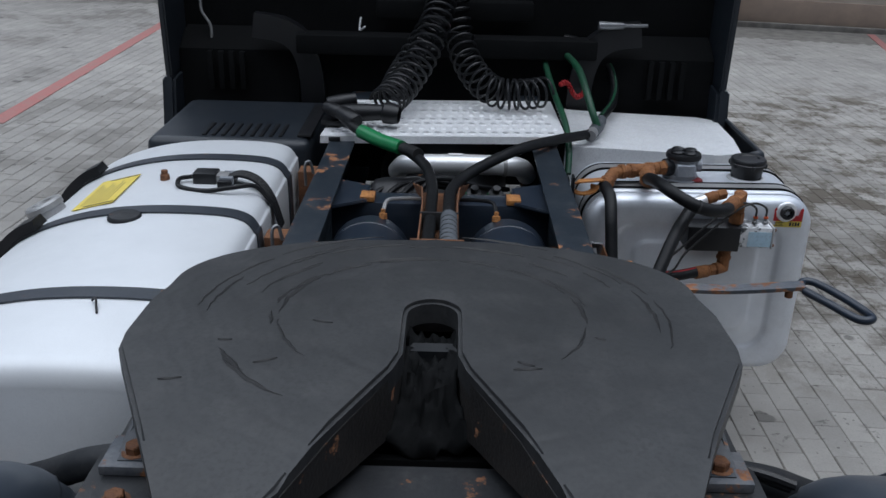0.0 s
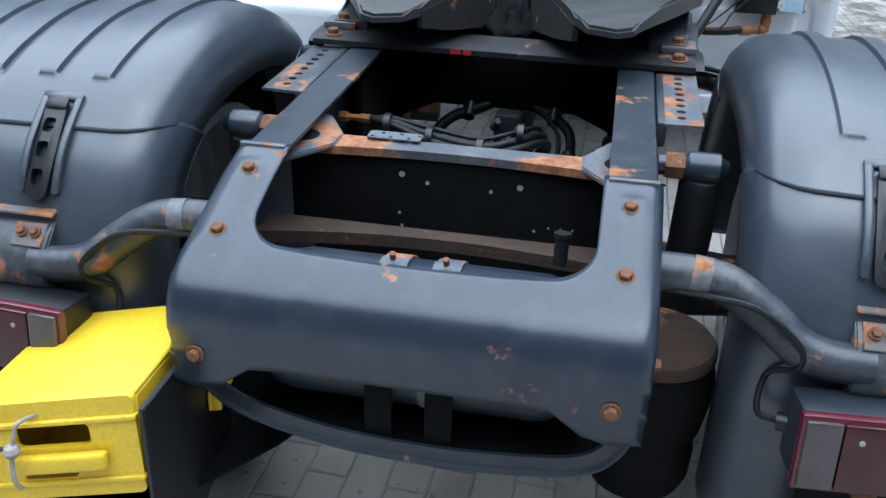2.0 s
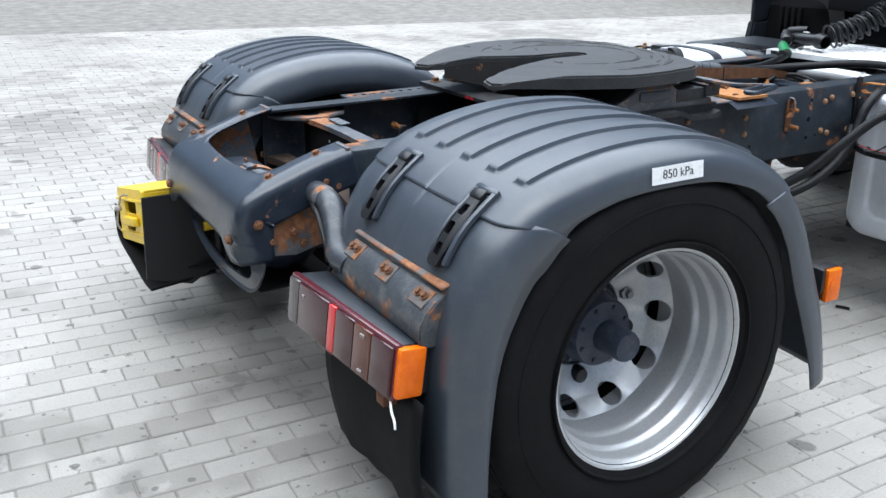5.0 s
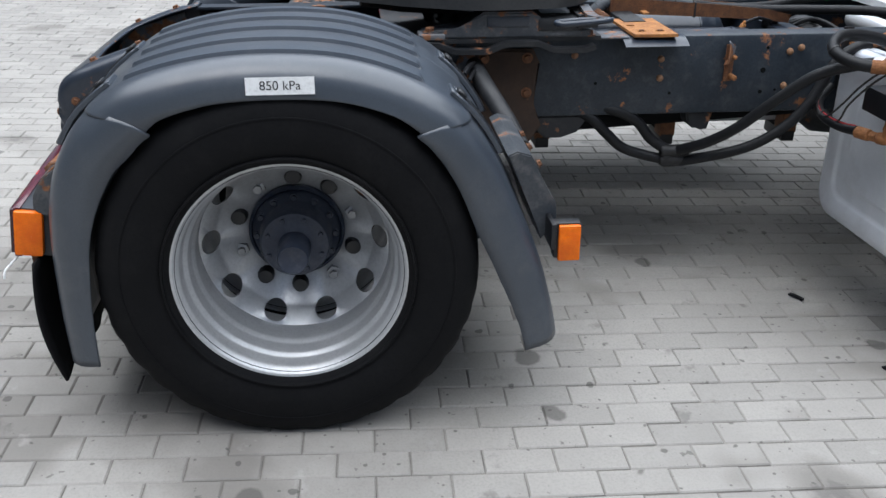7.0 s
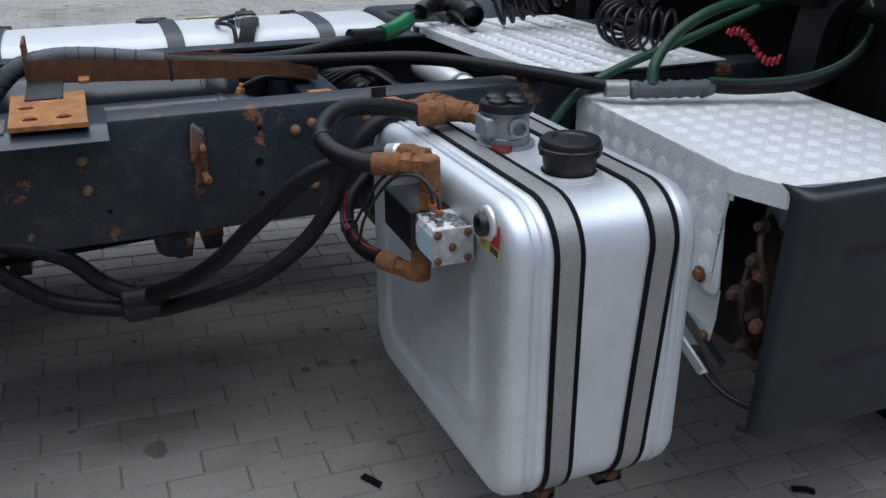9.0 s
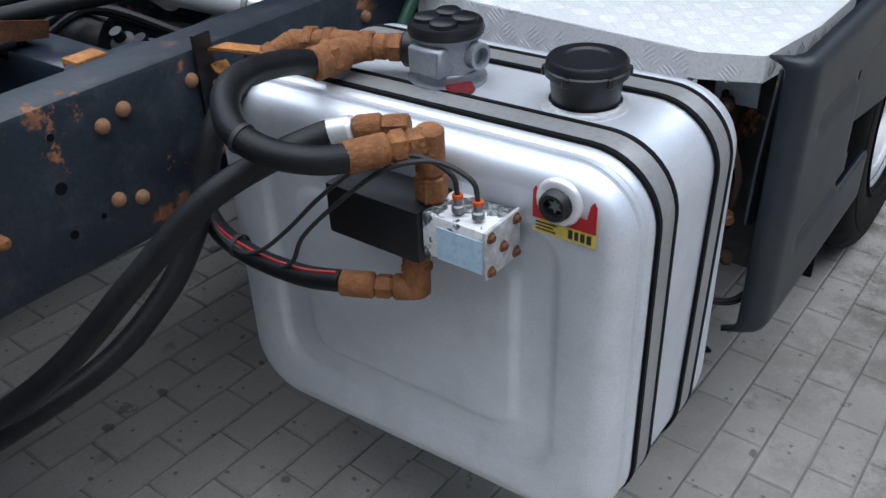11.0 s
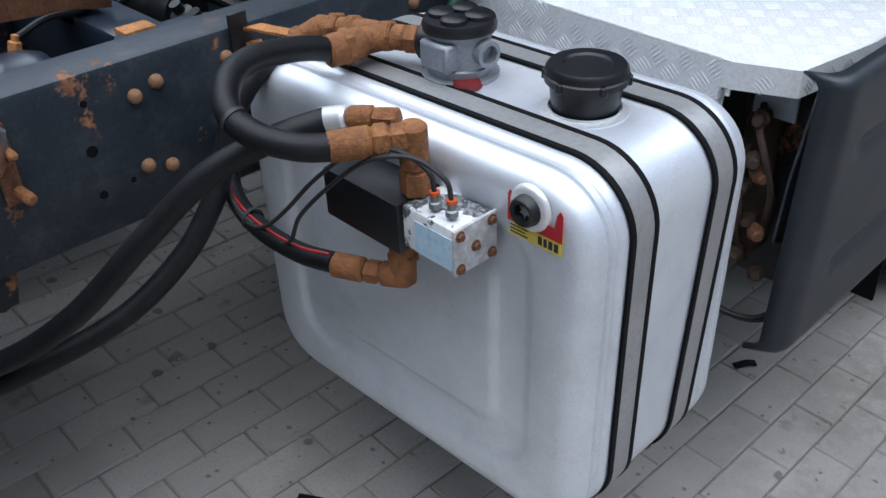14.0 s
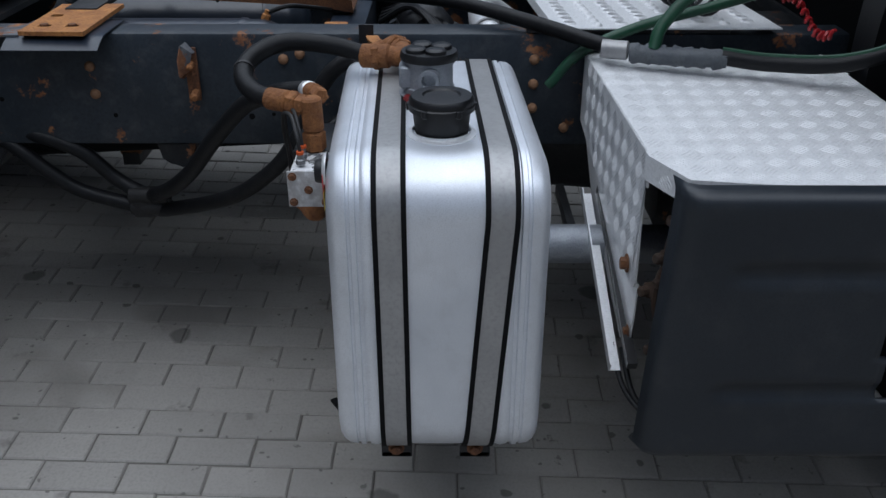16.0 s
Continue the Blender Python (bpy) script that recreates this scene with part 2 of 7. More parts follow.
LENS_RED = mat("dark_red_lens", (0.038, 0.003, 0.006), (0.028, 0.0025, 0.005), 0.18, scale=20, bump=0.06, coat=0.25)
LENS_RIM = mat("purple_red_lens_rim", (0.10, 0.012, 0.022), (0.07, 0.009, 0.017), 0.2, scale=20, bump=0.04, coat=0.3)
LENS_BRIGHT = mat("bright_red_reflector", (0.55, 0.012, 0.012), (0.45, 0.01, 0.012), 0.2, scale=30, bump=0.2, fine=300, coat=0.5)
LENS_CLEAR = mat("smoky_clear_lens", (0.065, 0.056, 0.056), (0.05, 0.042, 0.042), 0.18, scale=20, bump=0.1, coat=0.25)
LENS_AMBER = mat("dark_amber_lens", (0.085, 0.018, 0.005), (0.06, 0.013, 0.004), 0.2, scale=20, bump=0.1, coat=0.25)
ROPE = mat("dirty_white_rope", (0.36, 0.33, 0.29), (0.24, 0.215, 0.19), 0.8, scale=60, bump=0.3)
GREASE = mat("greasy_black_steel", (0.006, 0.006, 0.0065), (0.012, 0.0115, 0.0115), 0.6, scale=18, bump=0.4, fine=80)
STRAP_GREY = mat("grey_steel_strap", (0.40, 0.40, 0.40), (0.34, 0.34, 0.34), 0.42, 0.5, scale=9, bump=0.05)
STRAP_DARK = mat("dark_tank_strap", (0.03, 0.036, 0.046), (0.042, 0.048, 0.058), 0.4, scale=9, bump=0.05, rust=0.05)
JOINT = mat("sandy_joint_filling", (0.21, 0.197, 0.175), (0.11, 0.103, 0.093), 0.95, scale=6, bump=0.4)
WALL_BEIGE = mat("beige_render_wall", (0.48, 0.43, 0.37), (0.40, 0.35, 0.29), 0.85, scale=1.5, bump=0.2)
WALL_GREY = mat("pale_grey_wall", (0.55, 0.55, 0.54), (0.48, 0.48, 0.47), 0.8, scale=1.5, bump=0.15)
# only for the unseen wall that blocks low skylight
WALL_DARK = mat("dark_light_blocking_wall", (0.16, 0.155, 0.15), (0.11, 0.107, 0.10), 0.85, scale=1.5, bump=0.2)
PAVER_FAR = mat("grey_paving_concrete", (0.325, 0.310, 0.285), (0.265, 0.252, 0.232), 0.80, scale=1.3, bump=0.35, fine=130, island=0.09, stain=0.8, pos=True, soil=1.0)
PAVER_NEAR = mat("grey_paving_brick", (0.325, 0.310, 0.285), (0.265, 0.252, 0.232), 0.80, scale=1.3, bump=0.35, fine=130, obj=0.09, stain=0.8, pos=True, soil=1.0)
RED_LINE = mat("faded_red_marking", (0.36, 0.13, 0.12), (0.30, 0.17, 0.15), 0.85, scale=9, bump=0.2)


# ==== building blocks ====
def part(name, bm, material, parent=None, label="", smooth=40):
    """Links a bmesh as one mesh object under a thing or a part."""
    me = bpy.data.meshes.new(name)
    bmesh.ops.recalc_face_normals(bm, faces=bm.faces)
    bm.to_mesh(me)
    bm.free()
    me.materials.append(material)
    if smooth:
        me.shade_smooth()
        me.set_sharp_from_angle(angle=radians(smooth))
    return place(name, me, parent, label)


def place(name, me, parent=None, label="", m=None):
    ob = new(name, me)
    if parent:
        ob.parent = parent
        inv = Matrix.Identity(4) if parent.parent else Matrix.Translation(parent.location).inverted()
        ob.matrix_parent_inverse = inv
    if m is not None:
        ob.matrix_basis = m
    if label:
        tagged(ob, label)
    return ob


def thing(name, at, label, category, group=""):
    ob = new(name)
    ob.empty_display_size = 0.05
    ob.location = at
    return tagged(ob, label, category, group)


def box(x0, x1, y0, y1, z0, z1, bev=0.0, seg=2, bm=None, turn=None):
    bm = bm or bmesh.new()
    r = bmesh.ops.create_cube(bm, size=1.0)
    vs = r["verts"]
    for v in vs:
        v.co = Vector(((x0 + x1) / 2 + v.co.x * (x1 - x0), (y0 + y1) / 2 + v.co.y * (y1 - y0), (z0 + z1) / 2 + v.co.z * (z1 - z0)))
    if bev:
        es = list({e for v in vs for e in v.link_edges})
        r2 = bmesh.ops.bevel(bm, geom=es, offset=bev, segments=seg, affect="EDGES", profile=0.6)
        vs = list({v for f in r2["faces"] for v in f.verts} | {v for v in vs if v.is_valid})
    if turn:
        bmesh.ops.transform(bm, matrix=turn, verts=[v for v in vs if v.is_valid])
    return bm


def basis(d):
    d = Vector(d).normalized()
    u = d.orthogonal().normalized()
    return u, d.cross(u), d


def lathe(at, axis, profile, seg=32, bm=None, phase=0.0, closed=False):
    """Turns a profile of (radius, height along the axis) round the axis."""
    bm = bm or bmesh.new()
    u, w, d = basis(axis)
    at = Vector(at)
    rings = []
    for r, h in profile:
        if r < 1e-6:
            rings.append([bm.verts.new(at + d * h)])
        else:
            rings.append([bm.verts.new(at + d * h + (u * math.cos(a) + w * math.sin(a)) * r)
                          for a in (phase + 2 * math.pi * i / seg for i in range(seg))])
    pairs = list(zip(rings, rings[1:])) + ([(rings[-1], rings[0])] if closed else [])
    for a, b in pairs:
        for i in range(seg):
            j = (i + 1) % seg
            q = [a[i % len(a)], a[j % len(a)], b[j % len(b)], b[i % len(b)]]
            q = list(dict.fromkeys(q))
            if len(q) > 2:
                bm.faces.new(q)
    return bm


def spline(points, n=8):
    """A smooth line through the points."""
    p = [Vector(q) for q in points]
    p = [2 * p[0] - p[1], *p, 2 * p[-1] - p[-2]]
    out = []
    for a, b, c, d in zip(p, p[1:], p[2:], p[3:]):
        for i in range(n):
            t = i / n
            out.append(0.5 * (2 * b + (c - a) * t + (2 * a - 5 * b + 4 * c - d) * t * t + (3 * b - a - 3 * c + d) * t ** 3))
    out.append(p[-2])
    return out


def sweep(line, section, bm=None, caps=True, up=None, closed=False):
    """Sweeps a closed section of (across, up) along a line of points. section may be a function of the place along it (0 to 1)."""
    bm = bm or bmesh.new()
    rings, normal = [], None
    n = len(line)
    for i, p in enumerate(line):
        d = (line[min(i + 1, n - 1)] - line[max(i - 1, 0)]).normalized()
        if up is not None:
            w = (Vector(up) - d * d.dot(Vector(up))).normalized()
        elif normal is None:
            w = d.orthogonal().normalized()
        else:
            w = (normal - d * d.dot(normal)).normalized()
        normal = w
        u = d.cross(w)
        sec = section(i / (n - 1)) if callable(section) else section
        rings.append([bm.verts.new(p + u * a + w * b) for a, b in sec])
    for a, b in zip(rings, rings[1:]):
        for i in range(len(a)):
            j = (i + 1) % len(a)
            bm.faces.new((a[i], a[j], b[j], b[i]))
    if caps:
        bm.faces.new(rings[0][::-1])
        bm.faces.new(rings[-1])
    return bm


def ring_section(r, seg=10):
    return [(r * math.cos(2 * math.pi * i / seg), r * math.sin(2 * math.pi * i / seg)) for i in range(seg)]


def tube(points, r, seg=10, n=8, bm=None, straight=False):
    line = [Vector(p) for p in points] if straight else spline(points, n)
    return sweep(line, ring_section(r, seg), bm)


def prism(outline, axis, d0, d1, bev=0.0, bm=None):
    """A flat outline pushed out along an axis: 'x' takes (y, z), 'y' takes (x, z), 'z' takes (x, y)."""
    bm = bm or bmesh.new()
    put = {"x": lambda a, b, d: (d, a, b), "y": lambda a, b, d: (a, d, b), "z": lambda a, b, d: (a, b, d)}[axis]
    lo = [bm.verts.new(put(a, b, d0)) for a, b in outline]
    hi = [bm.verts.new(put(a, b, d1)) for a, b in outline]
    f1, f2 = bm.faces.new(lo), bm.faces.new(hi[::-1])
    for i in range(len(lo)):
        j = (i + 1) % len(lo)
        bm.faces.new((lo[i], hi[i], hi[j], lo[j]))
    if bev:
        bmesh.ops.bevel(bm, geom=list(set(f1.edges) | set(f2.edges)), offset=bev, segments=2, affect="EDGES")
    return bm


def rounded(x0, x1, y0, y1, r, n=6):
    out = []
    for cx, cy, a0 in ((x1 - r, y1 - r, 0), (x0 + r, y1 - r, 90), (x0 + r, y0 + r, 180), (x1 - r, y0 + r, 270)):
        out += [(cx + r * math.cos(radians(a0 + 90 * i / n)), cy + r * math.sin(radians(a0 + 90 * i / n))) for i in range(n + 1)]
    return out


def holed_plate(outline, holes, z0, z1, bm=None):
    """A plate in x and y between two heights, with holes right through it."""
    bm = bm or bmesh.new()
    loops, edges = [], []
    for lp in (outline, *holes):
        vs = [bm.verts.new((x, y, z0)) for x, y in lp]
        loops.append(vs)
        edges += [bm.edges.new((vs[i], vs[(i + 1) % len(vs)])) for i in range(len(vs))]
    fs = bmesh.ops.triangle_fill(bm, edges=edges, use_beauty=True, use_dissolve=False)["geom"]
    fs = [f for f in fs if isinstance(f, bmesh.types.BMFace)]
    top = {v: bm.verts.new((v.co.x, v.co.y, z1)) for lp in loops for v in lp}
    for f in fs:
        bm.faces.new([top[v] for v in f.verts][::-1])
    for lp in loops:
        for i in range(len(lp)):
            a, b = lp[i], lp[(i + 1) % len(lp)]
            bm.faces.new((a, b, top[b], top[a]))
    return bm


def circle(x, y, r, n=12, ry=None, turn=0.0):
    ry = ry or r
    c, s = math.cos(turn), math.sin(turn)
    pts = [(r * math.cos(2 * math.pi * i / n), ry * math.sin(2 * math.pi * i / n)) for i in range(n)]
    return [(x + a * c - b * s, y + a * s + b * c) for a, b in pts]


def mirrored(bm):
    for v in bm.verts:
        v.co.x = -v.co.x
    return bm


bolt_shapes = {}


def bolt(parent, at, axis, r=0.014, material=None, name="bolt"):
    """A hexagon head on its washer."""
    material = material or RUSTY
    key = (round(r, 4), material.name, tuple(round(a, 3) for a in axis), name)
    if key not in bolt_shapes:
        bm = lathe((0, 0, 0), axis, [(r * 1.45, 0), (r * 1.45, r * 0.2), (r * 1.3, r * 0.26), (r * 1.0, r * 0.26)], 14)
        lathe((0, 0, 0), axis, [(r, r * 0.2), (r, r * 0.95), (r * 0.85, r * 1.1), (0, r * 1.1)], 6, bm)
        me = bpy.data.meshes.new(name)
        bmesh.ops.recalc_face_normals(bm, faces=bm.faces)
        bm.to_mesh(me)
        bm.free()
        me.materials.append(material)
        bolt_shapes[key] = me
    return place(name, bolt_shapes[key], parent, m=Matrix.Translation(at))


def lettering(name, body, size, m, material, parent):
    cu = bpy.data.curves.new(name, "FONT")
    cu.body, cu.size, cu.extrude, cu.align_x, cu.align_y = body, size, 0.0004, "CENTER", "CENTER"
    ob = new(name, cu)
    dg = bpy.context.evaluated_depsgraph_get()
    me = bpy.data.meshes.new_from_object(ob.evaluated_get(dg))
    bpy.data.objects.remove(ob)
    me.transform(m)
    me.materials.clear()
    me.materials.append(material)
    return place(name, me, parent)


def greasy_plate():
    """Worn black steel with grease smears, two worn rings round the kingpin and rust along the rim."""
    m = mat("worn_greasy_plate", (0.027, 0.028, 0.0295), (0.040, 0.041, 0.0425), 0.48, scale=5, bump=0.0, dust=0.07, spec=0.35)
    n, l = m.node_tree.nodes, m.node_tree.links
    b = n["Principled BSDF"]
    tc = n.new("ShaderNodeTexCoord")
    sub = n.new("ShaderNodeVectorMath")
    sub.operation = "SUBTRACT"
    sub.inputs[1].default_value = (0, 0.70, 1.12)
    l.new(tc.outputs["Object"], sub.inputs[0])
    warp = n.new("ShaderNodeTexNoise")
    warp.inputs["Scale"].default_value = 5
    l.new(tc.outputs["Object"], warp.inputs["Vector"])
    ln = n.new("ShaderNodeVectorMath")
    ln.operation = "LENGTH"
    l.new(sub.outputs[0], ln.inputs[0])
    add = n.new("ShaderNodeMath")
    add.operation = "MULTIPLY_ADD"
    l.new(warp.outputs["Fac"], add.inputs[0])
    add.inputs[1].default_value = 0.16
    l.new(ln.outputs["Value"], add.inputs[2])
    rings = n.new("ShaderNodeTexNoise")
    rings.noise_dimensions = "1D"
    rings.inputs["Scale"].default_value, rings.inputs["Detail"].default_value = 12, 2
    l.new(add.outputs[0], rings.inputs["W"])
    smear = n.new("ShaderNodeTexNoise")
    smear.inputs["Scale"].default_value, smear.inputs["Detail"].default_value = 9, 6
    l.new(tc.outputs["Object"], smear.inputs["Vector"])
    mul = n.new("ShaderNodeMath")
    mul.operation = "MULTIPLY"
    l.new(rings.outputs["Fac"], mul.inputs[0])
    l.new(smear.outputs["Fac"], mul.inputs[1])
    bp = n.new("ShaderNodeBump")
    bp.inputs["Strength"].default_value, bp.inputs["Distance"].default_value = 0.45, 0.014
    l.new(mul.outputs[0], bp.inputs["Height"])
    l.new(bp.outputs[0], b.inputs["Normal"])
    return m


# ==== chassis ====
RAIL_X, RAIL_TOP, RAIL_LOW = 0.402, 0.962, 0.682
chassis = thing("chassis_frame", (0, 1.2, 0.68), "dark blue-grey steel chassis frame with rust-spotted side rails", "truck frame")


def rail(sx):
    t, w = 0.008, 0.092
    x = RAIL_X
    sec = [(x - 0.012, RAIL_TOP), (x - 0.004, RAIL_TOP - 0.003), (x, RAIL_TOP - 0.012), (x, RAIL_LOW + 0.012), (x - 0.004, RAIL_LOW + 0.003), (x - 0.012, RAIL_LOW),
           (x - w, RAIL_LOW), (x - w, RAIL_LOW + t), (x - 0.016, RAIL_LOW + t), (x - t, RAIL_LOW + 0.018), (x - t, RAIL_TOP - 0.018), (x - 0.016, RAIL_TOP - t),
           (x - w, RAIL_TOP - t), (x - w, RAIL_TOP)]
    bm = bmesh.new()
    rows = []
    for y in (-0.44, -0.2, 0.0, 0.6, 1.2, 1.8, 2.4, 3.0, 4.4):
        rows.append([bm.verts.new((a, y, b)) for a, b in sec])
    for a, b in zip(rows, rows[1:]):
        for i in range(len(a)):
            j = (i + 1) % len(a)
            bm.faces.new((a[i], a[j], b[j], b[i]))
    bm.faces.new(rows[0])
    bm.faces.new(rows[-1][::-1])
    if sx < 0:
        mirrored(bm)
    return part("side_rail", bm, RAIL_PAINT, chassis)


rail_right, rail_left = rail(1), rail(-1)
RIVET = mat("rust_tan_rivet", (0.30, 0.165, 0.085), (0.20, 0.10, 0.05), 0.7, scale=60, bump=0.3, fine=240)
rivet_shape = lathe((0, 0, 0), (1, 0, 0), [(0.0125, 0), (0.0125, 0.002), (0.0115, 0.006), (0.008, 0.0095), (0.004, 0.011), (0, 0.0114)], 14)
rivet_me = bpy.data.meshes.new("rivet")
bmesh.ops.recalc_face_normals(rivet_shape, faces=rivet_shape.faces)
rivet_shape.to_mesh(rivet_me)
rivet_shape.free()
rivet_me.materials.append(RIVET)
rivet_me.shade_smooth()
for sx in (1, -1):
    rl = rail_right if sx > 0 else rail_left
    for y, z in ((0.55, 0.74), (0.62, 0.80), (0.95, 0.90), (1.258, 0.882), (1.26, 0.814), (1.722, 0.900), (1.762, 0.913), (1.718, 0.778), (1.759, 0.764),
                 (1.894, 0.914), (1.934, 0.898), (1.888, 0.765), (1.928, 0.779), (2.32, 0.90), (2.32, 0.84), (2.32, 0.78), (2.40, 0.73)):
        place("rivet", rivet_me, rl, m=Matrix.Translation((sx * RAIL_X, y, z)) @ Matrix.Scale(sx, 4, (1, 0, 0)))
    for y, z in ((-0.30, 0.88), (-0.36, 0.80), (-0.44, 0.78), (-0.48, 0.86)):
        bolt(rl, (sx * RAIL_X, y, z), (sx, 0, 0), 0.0100, RUSTY)
# bored holes in the web, painted as black discs for their dark inside
for y, z, r in ((1.640, 0.914, 0.007), (1.634, 0.835, 0.012), (1.634, 0.757, 0.009), (1.688, 0.763, 0.006), (1.03, 0.80, 0.007), (1.30, 0.76, 0.007)):
    part("web_hole", lathe((RAIL_X - 0.001, y, z), (1, 0, 0), [(0, 0.0022), (r * 0.8, 0.0022), (r * 0.85, 0.0), (0, -0.002)], 14), BLACK, rail_right)


def plate_beam(y0, y1, z0, z1, material, arch=0.0, name="cross_member", t=0.008):
    """A channel across the frame, its upper flange arched in plan."""
    bm = bmesh.new()
    n = 24
    half = RAIL_X - 0.01
    rows = []
    for i in range(n + 1):
        x = -half + 2 * half * i / n
        a = arch * (1 - (x / half) ** 2)
        rows.append([bm.verts.new(p) for p in ((x, y1, z1), (x, y0 + a, z1), (x, y0 + a, z0), (x, y0 + a + t, z0), (x, y0 + a + t, z1 - t), (x, y1, z1 - t))])
    for a, b in zip(rows, rows[1:]):
        for i in range(6):
            j = (i + 1) % 6
            bm.faces.new((a[i], a[j], b[j], b[i]))
    bm.faces.new(rows[0])
    bm.faces.new(rows[-1][::-1])
    return part(name, bm, material, chassis)


plate_beam(-0.325, -0.235, 0.907, 0.925, RUST_ENDS, 0.035)
# web in black, for the deep shade below the flange
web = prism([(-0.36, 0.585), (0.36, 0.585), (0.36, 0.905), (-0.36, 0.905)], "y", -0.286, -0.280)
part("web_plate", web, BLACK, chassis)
# pale discs on the uncut web stand for daylight through drilled holes
for x, z, r in ((-0.115, 0.89, 0.011), (-0.06, 0.875, 0.007), (0.075, 0.87, 0.007), (0.135, 0.885, 0.011), (-0.12, 0.80, 0.006), (-0.115, 0.77, 0.006), (-0.06, 0.755, 0.007), (0.075, 0.755, 0.007),
                (0.17, 0.79, 0.005), (0.20, 0.80, 0.004), (0.225, 0.80, 0.004), (0.25, 0.80, 0.004)):
    part("drilled_hole", lathe((x, -0.2862, z - 0.021), (0, -1, 0), [(r * 0.6, 0), (r * 0.6, 0.0015), (0, 0.001)], 10), STRAP_GREY, chassis, "pale grey disc painted for daylight through a drilled hole")
plate_beam(-0.435, -0.345, 0.748, 0.775, DIRT, 0.05, "lower_cross_member")
part("cross_member", box(-0.33, 0.33, 1.80, 1.90, 0.78, 0.925, 0.012), PAINT, chassis)
part("cross_member", box(-0.33, 0.33, 0.60, 0.66, 0.72, 0.95, 0.012), PAINT_DARK, chassis)
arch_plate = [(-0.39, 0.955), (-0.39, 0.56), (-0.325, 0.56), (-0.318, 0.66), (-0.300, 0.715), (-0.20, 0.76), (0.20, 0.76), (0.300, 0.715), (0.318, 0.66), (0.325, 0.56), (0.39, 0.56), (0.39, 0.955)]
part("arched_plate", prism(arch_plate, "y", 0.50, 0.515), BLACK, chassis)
# black plates added inside the rails to darken that space
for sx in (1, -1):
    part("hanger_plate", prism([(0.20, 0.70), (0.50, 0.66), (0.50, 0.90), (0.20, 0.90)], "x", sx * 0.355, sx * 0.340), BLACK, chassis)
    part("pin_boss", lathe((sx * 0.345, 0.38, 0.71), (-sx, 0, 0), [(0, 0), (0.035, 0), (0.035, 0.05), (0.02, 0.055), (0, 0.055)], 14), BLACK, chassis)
part("cross_member", box(-0.39, 0.39, 3.05, 3.17, 0.70, 0.93, 0.012), PAINT_DARK, chassis)
for sx in (1, -1):
    g = prism([(sx * 0.40, -0.10), (sx * 0.40, -0.42), (sx * 0.33, -0.40), (sx * 0.255, -0.30), (sx * 0.255, -0.24), (sx * 0.31, -0.14)], "z", 0.918, 0.93, 0.003)
    part("gusset", g, RUST_PAINT, chassis)
    # black disc painted for the dark inside the hole
    part("gusset_hole", lathe((sx * 0.335, -0.27, 0.9305), (0, 0, 1), [(0, 0.0005), (0.026, 0.0008), (0.032, 0.002), (0.036, 0.0)], 18), BLACK, chassis)
    part("gusset", prism([(sx * 0.33, 1.72), (sx * 0.33, 1.98), (sx * 0.22, 1.93), (sx * 0.22, 1.79)], "z", 0.927, 0.937, 0.003), PAINT, chassis)
    part("corner_rust_block", box(sx * 0.22 - 0.022, sx * 0.22 + 0.022, 1.80, 1.86, 0.925, 0.942, 0.004), RUST_PLATE, chassis, "orange rusted shim")

# rear closing member: a pressed cover with an opening, bent down over the tail
tail = thing("rear_end_member", (0, -0.7, 0.66), "pressed blue-grey steel rear cross member with rusty hexagon bolts", "truck frame")
tail_line = spline([(0, -0.43, 0.972), (0, -0.52, 0.950), (0, -0.60, 0.924), (0, -0.68, 0.896), (0, -0.740, 0.874), (0, -0.782, 0.846), (0, -0.804, 0.80), (0, -0.811, 0.74), (0, -0.813, 0.66)], 10)
tail_len = [0.0]
for a, b in zip(tail_line, tail_line[1:]):
    tail_len.append(tail_len[-1] + (b - a).length)
TAIL_END = tail_len[-1]


def tail_point(u, v):
    v = max(0.0, min(v, TAIL_END))
    k = min(max(i for i in range(len(tail_len)) if tail_len[i] <= v + 1e-9), len(tail_line) - 2)
    f = (v - tail_len[k]) / (tail_len[k + 1] - tail_len[k])
    p = tail_line[k].lerp(tail_line[k + 1], f)
    d = (tail_line[k + 1] - tail_line[k]).normalized()
    nrm = Vector((0, d.z, -d.y)) * -1
    if nrm.z < 0 and nrm.y > 0:
        nrm = -nrm
    if nrm.z < -0.01:
        nrm = -nrm
    x, r, s = abs(u), 0.028, (1 if u > 0 else -1)
    edge = 0.412 - r
    drop = 0.0
    if x > edge:
        a = min((x - edge) / r, math.pi / 2)
        drop = r * (1 - math.cos(a)) + max(0.0, x - edge - r * math.pi / 2)
        x = edge + r * math.sin(a)
    # raised pads along the bolts
    pad = 0.006 * max(0.0, min(1.0, (0.030 - abs(abs(u) - 0.355)) / 0.010)) * max(0.0, min(1.0, (v - 0.05) / 0.02, (0.31 - v) / 0.03))
    q = p + nrm * (pad - drop)
    return Vector((s * x, q.y, q.z))


